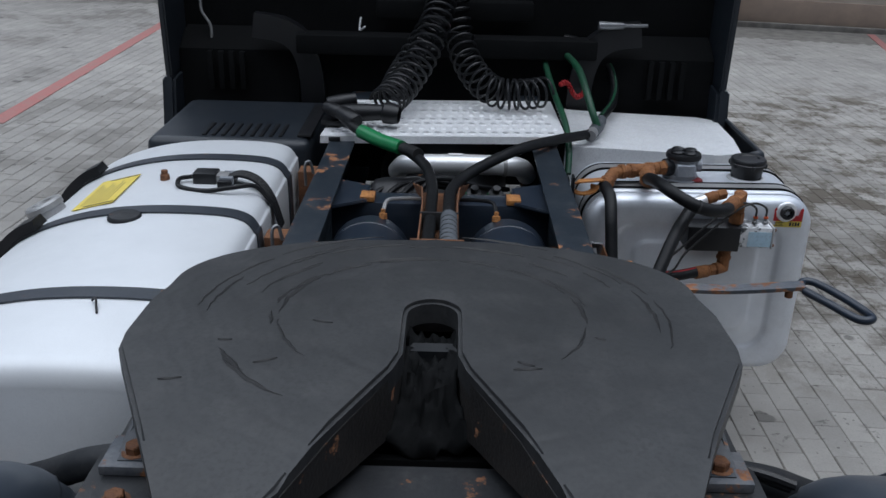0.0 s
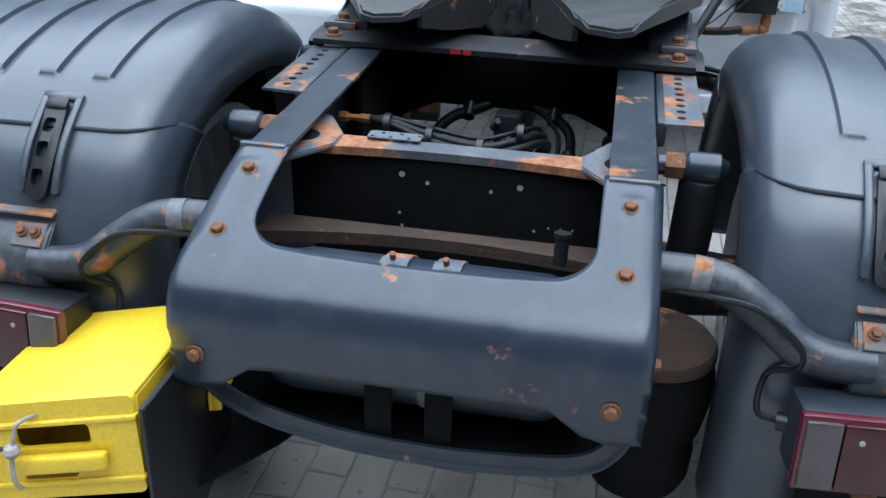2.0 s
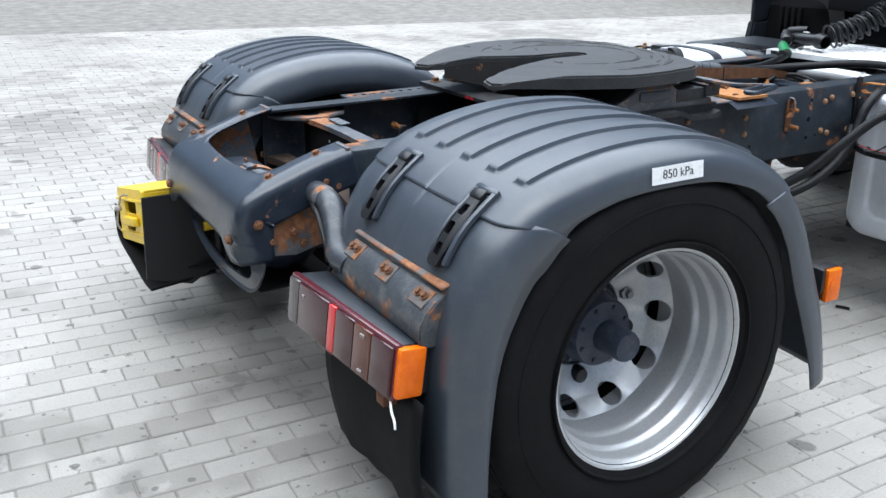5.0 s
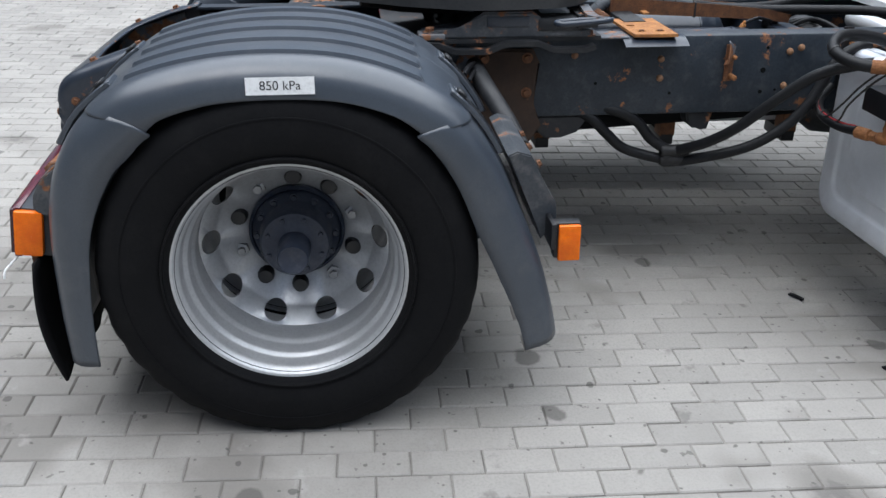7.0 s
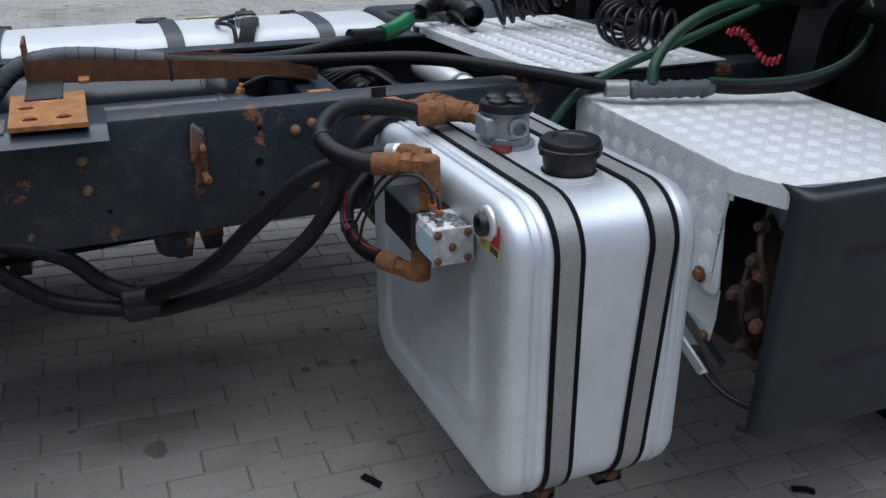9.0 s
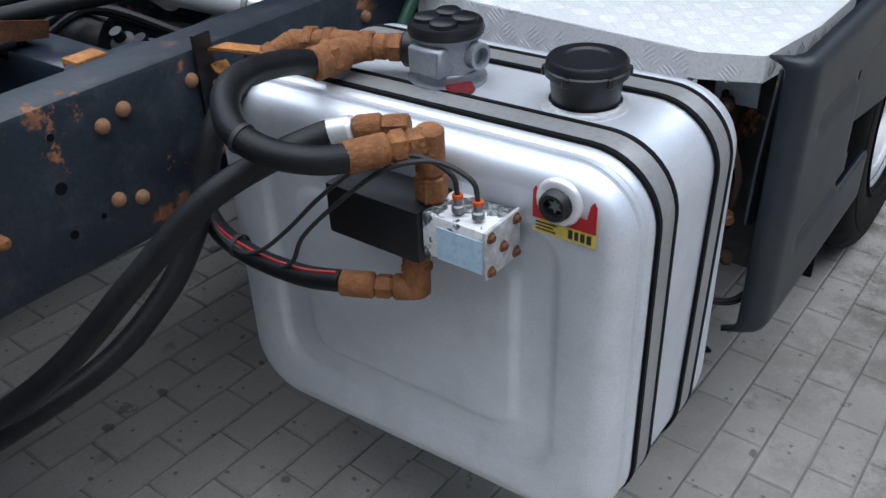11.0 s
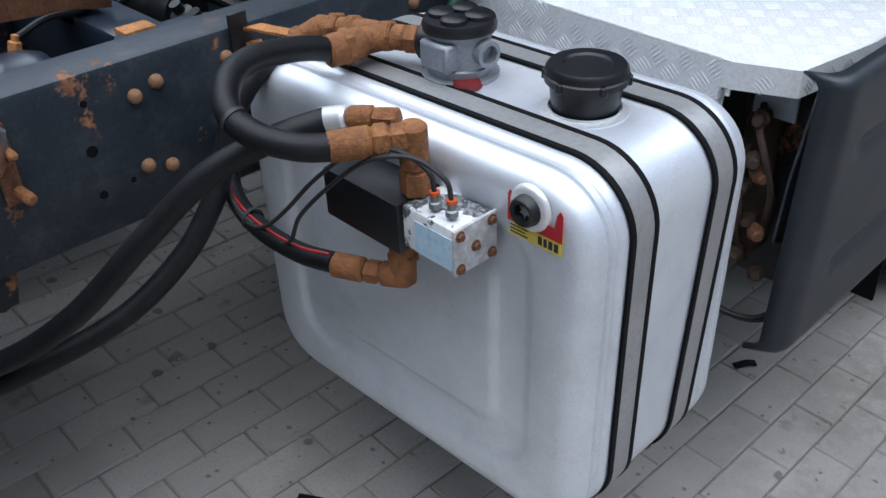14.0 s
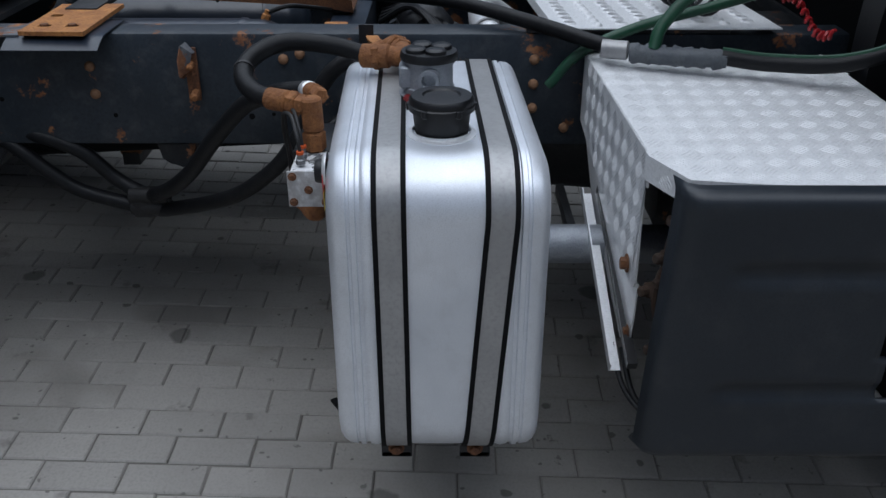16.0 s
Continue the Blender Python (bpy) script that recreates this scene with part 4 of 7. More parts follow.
# release handle
hd = thing("release_handle", (0.6, 0.95, 1.06), "dark steel release handle ending in a long loop", "handle")
bar = spline([(0.36, 0.98, 1.062), (0.47, 0.965, 1.065), (0.60, 0.95, 1.07), (0.75, 0.935, 1.090)], 6)
part("bar", sweep(bar, [(-0.016, -0.004), (0.016, -0.004), (0.016, 0.004), (-0.016, 0.004)], up=(0, 0, 1)), RUST_PAINT, hd)
loop = [(0.745, 0.935, 1.084), (0.757, 0.962, 1.086), (0.782, 0.955, 1.087), (0.812, 0.885, 1.088), (0.832, 0.815, 1.088), (0.824, 0.792, 1.088), (0.80, 0.797, 1.088), (0.772, 0.86, 1.087), (0.748, 0.922, 1.084)]
part("loop", tube(loop, 0.0085, 10), PAINT, hd)
part("pin", lathe((0.72, 0.93, 1.076), (0, 0, 1), [(0, -0.01), (0.008, -0.01), (0.008, 0.012), (0, 0.013)], 10), RUSTY, hd)
latch = thing("locking_lever", (0.42, 0.97, 1.0), "dark greasy locking lever with a rusty spring at the coupling's edge", "lever")
part("bracket", box(0.36, 0.50, 0.93, 1.0, 1.01, 1.055, 0.006), PAINT_DARK, latch)
spr = [Vector((0.40 + 0.002 * i, 1.02 + 0.011 * math.cos(i * 0.9), 1.045 + 0.011 * math.sin(i * 0.9))) for i in range(60)]
part("spring", sweep(spr, ring_section(0.003, 6)), RUSTY, latch)

# ==== mudguards ====
GUARD = spline([(0, -0.617, 0.29), (0, -0.620, 0.46), (0, -0.612, 0.66), (0, -0.585, 0.80), (0, -0.535, 0.905), (0, -0.475, 0.975), (0, -0.36, 1.050), (0, -0.18, 1.096), (0, 0.0, 1.108), (0, 0.18, 1.092),
                (0, 0.34, 1.040), (0, 0.46, 0.965), (0, 0.55, 0.855), (0, 0.625, 0.70), (0, 0.692, 0.54), (0, 0.732, 0.40), (0, 0.752, 0.305)], 10)
guard_len = [0.0]
for a, b in zip(GUARD, GUARD[1:]):
    guard_len.append(guard_len[-1] + (b - a).length)


def guard_frame(v):
    v = max(0.0, min(v, guard_len[-1] - 1e-6))
    k = max(i for i in range(len(guard_len) - 1) if guard_len[i] <= v)
    f = (v - guard_len[k]) / (guard_len[k + 1] - guard_len[k])
    p = GUARD[k].lerp(GUARD[k + 1], f)
    d0 = (GUARD[min(k + 1, len(GUARD) - 1)] - GUARD[max(k - 1, 0)]).normalized()
    d1 = (GUARD[min(k + 2, len(GUARD) - 1)] - GUARD[k]).normalized()
    d = d0.lerp(d1, f).normalized()
    return p, d, Vector((0, -d.z, d.y))


def at_y(y, rear=True):
    """Length along the guard where it passes a given y."""
    ks = [i for i in range(len(GUARD)) if abs(GUARD[i].y - y) < 0.04 and GUARD[i].z > 0.5]
    return guard_len[min(ks, key=lambda i: abs(GUARD[i].y - y))]


V_REAR, V_FRONT, V_END = at_y(-0.475), at_y(0.495), guard_len[-1]
# depth of the outer skirt at each bend of the guard
DEPTHS = (0.086, 0.094, 0.110, 0.130, 0.134, 0.116, 0.098, 0.089, 0.089, 0.084, 0.082, 0.092, 0.108, 0.120, 0.116, 0.100, 0.096)


def guard_depth(v):
    f = max(i for i in range(len(guard_len)) if guard_len[i] <= v + 1e-6) / 10
    k = min(int(f), len(DEPTHS) - 2)
    return DEPTHS[k] + (DEPTHS[k + 1] - DEPTHS[k]) * (f - k)


def seam_shift(v, h):
    """The seams run level across the sides of the guard."""
    return h * (1.1 * max(0.0, 1 - abs(v - V_REAR) / 0.26) - 1.02 * max(0.0, 1 - abs(v - V_FRONT) / 0.26))


RIB_X = (0.725, 0.845, 0.968, 1.087, 1.205)


def guard_mesh(v0, v1, ribs, sx, nv, inset):
    bm = bmesh.new()
    cols = []
    xs = [(0.566, 0.150), (0.566, 0.10), (0.570, 0.065), (0.582, 0.036), (0.602, 0.016), (0.632, 0.004)]
    xs += sorted([(0.66 + (1.233 - 0.66) * i / 30, 0.0) for i in range(31)] + [(rx + o, 0.0) for rx in RIB_X for o in (-0.0215, -0.018, 0.018, 0.0215) if rx + o < 1.233])
    xs += [(1.252, 0.002), (1.271, 0.008), (1.288, 0.018), (1.301, 0.034), (1.308, 0.055), (1.311, 0.08), (1.312, None)]
    for i in range(nv + 1):
        v = v0 + (v1 - v0) * i / nv
        row = []
        for x, h in xs:
            h = guard_depth(v) if h is None else min(h, guard_depth(v)) if x > 1 else h
            h += 0.008 * ((x - 0.92) / 0.38) ** 2 + inset
            if ribs and 0.69 < x < 1.24:
                e = min((v - (v0 + 0.122)) / 0.012, ((v1 - 0.16) - v) / 0.012)
                for rx in RIB_X:
                    k = max(0.0, min(1.0, (0.0210 - abs(x - rx)) / 0.003))
                    h -= 0.009 * k * max(0.0, min(1.0, e))
            p, d, nrm = guard_frame(v + seam_shift(v, h))
            q = p - nrm * h
            row.append(bm.verts.new((sx * x, q.y, q.z + (0.028 * (1.31 - x) if sx > 0 else 0.0))))
        cols.append(row)
    for a, b in zip(cols, cols[1:]):
        for j in range(len(a) - 1):
            bm.faces.new((a[j], a[j + 1], b[j + 1], b[j]))
    return bm


def guard_latch(parent, x, v, sx, down=1):
    """A ribbed rubber strap latch, pulled over the seam."""
    def wrap(bm):
        for q in bm.verts:
            p, d, nrm = guard_frame(v + 1.2 * q.co.y)
            k = p + nrm * (q.co.z - 0.003)
            q.co = Vector((sx * (x + 1.2 * q.co.x), k.y, k.z + (0.028 * (1.31 - x) if sx > 0 else 0.0)))
        return bm

    frame_bm = bmesh.new()
    for x0, x1, y0, y1, z0, z1 in ((-0.036, -0.024, -0.12, 0.052, -0.004, 0.012), (0.024, 0.036, -0.12, 0.052, -0.004, 0.012), (-0.036, 0.036, 0.045, 0.06, -0.004, 0.012)):
        box(x0, x1, y0 * down if down > 0 else -y1, y1 if down > 0 else -y0, z0, z1, 0.003, 1, frame_bm)
    bmesh.ops.subdivide_edges(frame_bm, edges=[e for e in frame_bm.edges if abs(e.verts[0].co.y - e.verts[1].co.y) > 0.05], cuts=5)
    part("latch_pocket", wrap(frame_bm), PLASTIC, parent)
    s = bmesh.new()
    plate = holed_plate(rounded(-0.019, 0.019, -0.13, 0.042, 0.012, 4), [rounded(-0.010, 0.010, c - 0.013, c + 0.013, 0.005, 2) for c in (-0.095, -0.05, -0.008)], 0.004, 0.016, s)
    box(-0.019, 0.019, 0.022, 0.044, 0.012, 0.022, 0.003, 1, s)
    if down < 0:
        for vv in s.verts:
            vv.co.y = -vv.co.y
    part("strap_latch", wrap(s), PLASTIC_DARK, parent, "black rubber ladder-shaped latch")


def mudguard(sx, side):
    g = thing("mudguard", (sx * 0.9, 0, 0.25), "matt grey ribbed plastic mudguard over " + side, "mudguard", "rear mudguards")
    for nm, v0, v1, ribs, nv in (("top_cover", V_REAR + 0.003, V_FRONT - 0.003, True, 130), ("rear_section", 0.0, V_REAR + 0.02, False, 34), ("front_section", V_FRONT - 0.02, V_END, False, 34)):
        bm = guard_mesh(v0, v1, ribs, sx, nv, 0.0 if ribs else 0.009)
        ob = part(nm, bm, PLASTIC, g, smooth=50)
        s = ob.modifiers.new("thickness", "SOLIDIFY")
        s.thickness, s.offset = 0.006, 0 if not ribs else -1
    for x in (0.783, 1.148):
        guard_latch(g, x, V_REAR + 0.01, sx, 1)
        guard_latch(g, x, V_FRONT - 0.01, sx, -1)
    return g


guard_right, guard_left = mudguard(1, "twin wheels, with a pressure sticker"), mudguard(-1, "twin wheels beside the yellow crate")
lab = thing("pressure_label", (1.312, 0.018, 1.045), "white tyre pressure sticker with black lettering on the mudguard", "sticker")
tilt = pose(1.3125, 0.018, 1.045, 84, 0, 90)
lb = box(-0.082, 0.082, -0.021, 0.021, -0.0006, 0.0006)
lb.transform(tilt)
part("sheet", lb, WHITE, lab)
lettering("lettering", "850 kPa", 0.031, tilt @ Matrix.Translation((0, 0, 0.001)), INK, lab)


# ==== wheels ====
TYRE_R, DISH = 0.505, 0.207


def tyre_mesh():
    bm = bmesh.new()
    prof = [(0.300, -0.112), (0.316, -0.126), (0.348, -0.141), (0.392, -0.146), (0.440, -0.143), (0.469, -0.137), (0.489, -0.126), (0.501, -0.110)]
    tread = []
    for x in (-0.080, -0.035, 0.035, 0.080):
        tread += [(TYRE_R, x - 0.006), (TYRE_R - 0.011, x - 0.005), (TYRE_R - 0.011, x + 0.005), (TYRE_R, x + 0.006)]
    prof = prof + tread + [(r, -h) for r, h in reversed(prof)]
    lathe((0, 0, 0), (1, 0, 0), prof, 96, bm)
    # notched shoulder blocks
    for v in bm.verts:
        r = math.hypot(v.co.y, v.co.z)
        if r > 0.484 and abs(v.co.x) > 0.095 and int(round(math.atan2(v.co.z, v.co.y) / (2 * math.pi / 96))) % 3 == 0:
            v.co.y *= 0.990
            v.co.z *= 0.990
    # raised rings on the outer wall
    for R in (0.330, 0.436):
        lathe((0.0, 0, 0), (1, 0, 0), [(R - 0.004, 0.132), (R - 0.002, 0.1445 if R < 0.4 else 0.1455), (R + 0.002, 0.1445 if R < 0.4 else 0.145), (R + 0.005, 0.132)], 96, bm)
    return bm


def rim_mesh(at):
    prof = [(0.284, -0.160), (0.309, -0.164), (0.311, -0.152), (0.300, -0.140), (0.294, -0.120), (0.290, -0.06), (0.290, 0.02), (0.294, 0.075), (0.296, 0.10), (0.304, 0.108), (0.313, 0.110),
            (0.317, 0.116), (0.312, 0.123), (0.306, 0.121), (0.301, 0.112), (0.2935, 0.104), (0.2905, 0.092), (0.2895, 0.066), (0.286, 0.058), (0.279, 0.052), (0.2765, 0.044), (0.2755, 0.012), (0.272, 0.003),
            (0.267, -0.003), (0.2655, -0.014), (0.2650, -0.06), (0.269, -0.075), (0.270, -0.15)]
    bm = lathe((0, 0, 0), (1, 0, 0), prof, 72, closed=True)
    bm.transform(at)
    return bm


def disc_mesh():
    outer, inner = circle(0, 0, 0.276, 90), circle(0, 0, 0.132, 60)
    holes = [inner]
    for i in range(10):
        a = 2 * math.pi * i / 10
        holes.append(circle(0.2405 * math.cos(a), 0.2405 * math.sin(a), 0.0225, 18, 0.034, a))
    bm = holed_plate(outer, holes, -0.005, 0.005)
    for v in bm.verts:
        r = math.hypot(v.co.x, v.co.y)
        x = v.co.z - DISH + 0.115 * max(0.0, min(1.0, (r - 0.194) / 0.070)) ** 0.85
        v.co = Vector((x, v.co.x, v.co.y))
    return bm


WY = 0.007


def wheel(parent, sx, cx, y, outer, WZ=0.531):
    """A wheel on its axle: rim with tyre, disc, hub and nuts."""
    at = Matrix.Translation((sx * cx, y, WZ)) @ Matrix.Scale(sx, 4, (1, 0, 0))
    w = part("wheel", rim_mesh(at), RIM, parent, "silver steel wheel with black tyre and dark blue hub" if outer else "steel wheel with black tyre")
    place("tyre", tyre_me, w, "black truck tyre", at)
    if not outer:
        return w
    place("disc", disc_me, w, "silver wheel disc with ten oval openings", at)
    b = cx - DISH
    part("hub", lathe((sx * (b - 0.03), y, WZ), (sx, 0, 0), [(0.14, 0), (0.14, 0.055), (0.132, 0.062), (0.128, 0.055), (0.12, 0.075), (0.108, 0.085), (0.104, 0.09), (0.100, 0.150), (0.094, 0.158), (0.055, 0.163), (0.046, 0.170),
                                                            (0.044, 0.255), (0.040, 0.264), (0.036, 0.261), (0, 0.261)], 40), HUB, w, "dark blue hub with a stub at its centre")
    for i in range(10):
        a = 2 * math.pi * (i + 0.5) / 10
        py, pz = y + 0.172 * math.cos(a), WZ + 0.172 * math.sin(a)
        if i in (0, 3, 5, 8):
            bm = lathe((sx * (b + 0.004), py, pz), (sx, 0, 0), [(0.029, 0), (0.029, 0.006), (0.022, 0.009)], 14)
            lathe((sx * (b + 0.004), py, pz), (sx, 0, 0), [(0.0215, 0.006), (0.0215, 0.030), (0.012, 0.033), (0.012, 0.046), (0, 0.047)], 6, bm)
            part("wheel_nut", bm, NUT, w, "bare steel wheel nut")
        else:
            part("nut_cap", lathe((sx * (b + 0.004), py, pz), (sx, 0, 0), [(0.027, 0), (0.0255, 0.03), (0.021, 0.042), (0, 0.046)], 14), PLASTIC_DARK, w, "black plastic nut cap")
    for i in range(12):
        a = 2 * math.pi * i / 12
        bolt(w, (sx * (b + 0.050), y + 0.113 * math.cos(a), WZ + 0.113 * math.sin(a)), (sx, 0, 0), 0.0085, HUB, "hub_bolt")
    for i in range(8):
        a = 2 * math.pi * (i + 0.5) / 8
        bolt(w, (sx * (b + 0.128), y + 0.080 * math.cos(a), WZ + 0.080 * math.sin(a)), (sx, 0, 0), 0.007, HUB, "hub_bolt")
    return w


def shared(name, bm, material, smooth=35):
    me = bpy.data.meshes.new(name)
    bmesh.ops.recalc_face_normals(bm, faces=bm.faces)
    bm.to_mesh(me)
    bm.free()
    me.materials.append(material)
    me.shade_smooth()
    me.set_sharp_from_angle(angle=radians(smooth))
    return me


tyre_me, disc_me = shared("tyre", tyre_mesh(), RUBBER), shared("disc", disc_mesh(), RIM)
for sx in (1, -1):
    wheel(axle, sx, 1.171, WY, True, 0.531 if sx > 0 else 0.565)
    wheel(axle, sx, 0.815, WY, False, 0.538 if sx > 0 else 0.555)

# ==== tail lamps on their brackets ====


def tail_lamp(sx):
    arm = thing("lamp_bracket", (sx * 0.8, -0.6, 0.66), "rust-eaten steel lamp bracket on a bent tube from the frame", "lamp bracket", "lamp brackets")
    part("bent_tube", tube([(sx * 0.39, -0.555, 0.853), (sx * 0.46, -0.555, 0.853), (sx * 0.53, -0.560, 0.845), (sx * 0.60, -0.578, 0.805), (sx * 0.655, -0.598, 0.765), (sx * 0.71, -0.608, 0.748), (sx * 0.78, -0.608, 0.745)], 0.036, 18), PAINT_WORN, arm)
    part("rust_band", tube([(sx * 0.468, -0.555, 0.853), (sx * 0.50, -0.557, 0.850)], 0.0375, 18, 3), RUST_PAINT, arm)
    shell = prism([(-0.545, 0.822), (-0.552, 0.826), (-0.575, 0.815), (-0.598, 0.800), (-0.622, 0.776), (-0.638, 0.748), (-0.642, 0.715), (-0.630, 0.695), (-0.590, 0.690), (-0.560, 0.70), (-0.560, 0.80), (-0.545, 0.812)], "x", sx * 0.745, sx * 1.215, 0.004)
    body = part("bracket_body", shell, BRACKET, arm)
    lipb = part("bracket_lip", sweep([Vector((sx * 0.745, -0.548, 0.826)), Vector((sx * 1.215, -0.548, 0.826))], [(-0.016, -0.004), (0.014, -0.010), (0.017, -0.004), (0.014, 0.005), (-0.016, 0.005)], up=(0, 0, 1)), RUST_LIP, arm)
    part("top_ledge", box(sx * 0.98 - 0.235, sx * 0.98 + 0.235, -0.020, 0.016, -0.004, 0.004, 0.003, 1, None, Matrix.Translation((0, -0.562, 0.836)) @ Matrix.Rotation(radians(14), 4, "X")), RUST_LIP, arm)
    for x in (0.79, 0.972, 1.155):
        part("pad", box(sx * x - 0.033, sx * x + 0.033, -0.026, 0.026, -0.003, 0.002, 0.002, 1, None, Matrix.Translation((0, -0.600, 0.799)) @ Matrix.Rotation(radians(40), 4, "X")), RUST_LIP, body)
        for dx in (-0.014, 0.014):
            bolt(body, (sx * (x + dx), -0.600, 0.806), (0, -0.64, 0.76), 0.0085, RUSTY)
    # black discs painted for the dark inside the punched holes
    for x in (0.76, 0.79, 1.17, 1.20):
        part("punched_hole", lathe((sx * x, -0.548, 0.8303), (0, 0, 1), [(0.005, 0), (0.005, 0.0006), (0, 0.0004)], 10), BLACK, lipb)
    lamp = thing("tail_lamp", (sx * 0.95, -0.68, 0.56), "long dark red tail lamp with amber and clear sections", "tail lamp", "tail lamps")
    # housing and lens lean back a little
    m = Matrix.Translation((1.2, -0.702, 0.646)) @ Matrix.Rotation(radians(4), 4, "Z") @ Matrix.Translation((-1.222, 0, 0)) @ Matrix.Rotation(radians(-8), 4, "X")
    hs = box(0.685, 1.225, 0.012, 0.105, -0.066, 0.070, 0.010, 2)
    hs.transform(m)
    if sx < 0:
        mirrored(hs)
    part("housing", hs, PLASTIC_DARK if sx < 0 else SKIRT, lamp, "grey plastic housing")
    secs = ((0.685, 0.745, LENS_CLEAR, "smoky clear section"), (0.745, 0.915, LENS_RED, "dark red section"), (0.915, 0.955, LENS_BRIGHT, "bright red reflector"), (0.955, 1.05, LENS_RED, "dark red section"), (1.05, 1.135, LENS_AMBER, "dark amber section"), (1.135, 1.228, LENS_RED, "dark red section"))
    rim = box(0.680, 1.232, -0.004, 0.016, -0.068, 0.072, 0.006, 2)
    rim.transform(m)
    rim = mirrored(rim) if sx < 0 else rim
    part("lens_rim", rim, LENS_RIM, lamp)
    for x0, x1, mt, lb in secs:
        bm = box(x0 + 0.001, x1 - 0.001, -0.013, 0.0, -0.060, 0.064, 0.005, 2)
        bm.transform(m)
        bm = mirrored(bm) if sx < 0 else bm
        part("lens", bm, mt, lamp, lb)
    for x in (0.775, 1.09, 1.10):
        for z in (0.045, -0.045) if x > 1 else (0.035,):
            p = m @ Vector((x, -0.012, z))
            part("lens_screw", lathe((sx * p.x, p.y, p.z), (0, -1, -0.1), [(0.005, 0), (0.005, 0.003), (0, 0.004)], 8), STRAP_GREY, lamp)
    sl = box(1.222, 1.248, 0.000, 0.072, -0.058, 0.066, 0.008, 2)
    sl.transform(m)
    sl = mirrored(sl) if sx < 0 else sl
    part("side_lens", sl, AMBER, lamp, "bright amber side lens")
    plug = tube([(sx * 0.69, -0.64, 0.63), (sx * 0.665, -0.645, 0.632), (sx * 0.645, -0.64, 0.63)], 0.017, 12, 3)
    part("plug", plug, PLASTIC_DARK, lamp)
    part("cable", tube([(sx * 0.645, -0.64, 0.63), (sx * 0.61, -0.63, 0.64), (sx * 0.62, -0.60, 0.70), (sx * 0.66, -0.63, 0.735), (sx * 0.655, -0.632, 0.78), (sx * 0.58, -0.62, 0.835), (sx * 0.50, -0.60, 0.838), (sx * 0.41, -0.575, 0.83)], 0.006, 8), HOSE, lamp)
    fl = thing("mudflap", (sx * 0.97, -0.69, 0.25), "black rubber mudflap hanging behind the wheels", "mudflap", "mudflaps")
    sheet = bmesh.new()
    rows = []
    for i in range(11):
        z = 0.575 - 0.36 * i / 10
        y = -0.658 - 0.016 * math.sin(i / 10 * math.pi) + 0.026 * (i / 10) ** 2
        rows.append([sheet.verts.new((sx * (0.70 + 0.555 * j / 12), y + 0.008 * math.sin(j * 0.8 + i * 0.3) * i / 10, z + 0.006 * math.sin(j * 2.1) * (i == 10))) for j in range(13)])
    for a, b in zip(rows, rows[1:]):
        for j in range(12):
            sheet.faces.new((a[j], a[j + 1], b[j + 1], b[j]))
    ob = part("sheet", sheet, RUBBER, fl)
    so = ob.modifiers.new("thickness", "SOLIDIFY")
    so.thickness = 0.008
    for x in (0.80, 1.12):
        part("hanger", box(sx * x - 0.02, sx * x + 0.02, -0.70, -0.66, 0.525, 0.56, 0.004), RUSTY, fl)
    return lamp


for sx in (1, -1):
    tail_lamp(sx)
bag = thing("plastic_tie", (1.235, -0.72, 0.52), "torn white cable tie hanging at the lamp's end", "cable tie")
part("strip", tube([(1.20, -0.71, 0.575), (1.23, -0.722, 0.565), (1.255, -0.728, 0.558), (1.262, -0.73, 0.54)], 0.003, 6), WHITE, bag)

# front mudguard brackets and amber side markers
for sx in (1, -1):
    st = thing("mudguard_stay", (sx * 0.7, 0.68, 0.5), "dark steel mudguard stay with a rusty end plate", "bracket", "mudguard stays")
    part("stay_tube", tube([(sx * 0.41, 0.60, 0.875), (sx * 0.52, 0.60, 0.87), (sx * 0.62, 0.62, 0.84), (sx * 0.72, 0.66, 0.78), (sx * 0.85, 0.69, 0.72)], 0.030, 16), PAINT_DARK, st)
    part("stay_flange", lathe((sx * 0.402, 0.60, 0.875), (sx, 0, 0), [(0, 0.012), (0.06, 0.012), (0.062, 0), (0.0, 0)], 20), RUST_PAINT, st)
    ch = prism([(0.60, 0.80), (0.625, 0.812), (0.665, 0.80), (0.72, 0.69), (0.74, 0.66), (0.742, 0.60), (0.70, 0.55), (0.685, 0.60)], "x", sx * 0.78, sx * 1.16, 0.004)
    cb = part("end_plate", ch, BRACKET, st)
    for x in (0.83, 0.95, 1.10):
        bolt(cb, (sx * x, 0.694, 0.755), (0, 0.87, 0.48), 0.010)
    mk = thing("side_marker", (sx * 1.24, 0.76, 0.53), "amber side marker lamp on a black bracket by the mudguard", "marker lamp", "side markers")
    part("bracket", box(sx * 1.19 - 0.055, sx * 1.19 + 0.055, 0.712, 0.726, 0.555, 0.63, 0.004), PLASTIC_DARK, mk)
    part("body", box(sx * 1.215 - 0.02, sx * 1.215 + 0.02, 0.722, 0.795, 0.525, 0.63, 0.006), PLASTIC_DARK, mk)
    ln = part("lens", box(sx * 1.243 - 0.009, sx * 1.243 + 0.009, 0.732, 0.793, 0.523, 0.627, 0.006, 2), AMBER, mk, "bright amber lens")
    part("reflector", lathe((sx * 1.252, 0.762, 0.575), (sx, 0, 0), [(0.022, 0), (0.022, 0.002), (0.018, 0.003), (0.012, 0.002), (0.008, 0.003), (0, 0.003)], 20), AMBER, ln)
cl = thing("cable_chain", (0.6, 0.55, 0.90), "black flat cable guide from the mudguard to the frame", "cable")
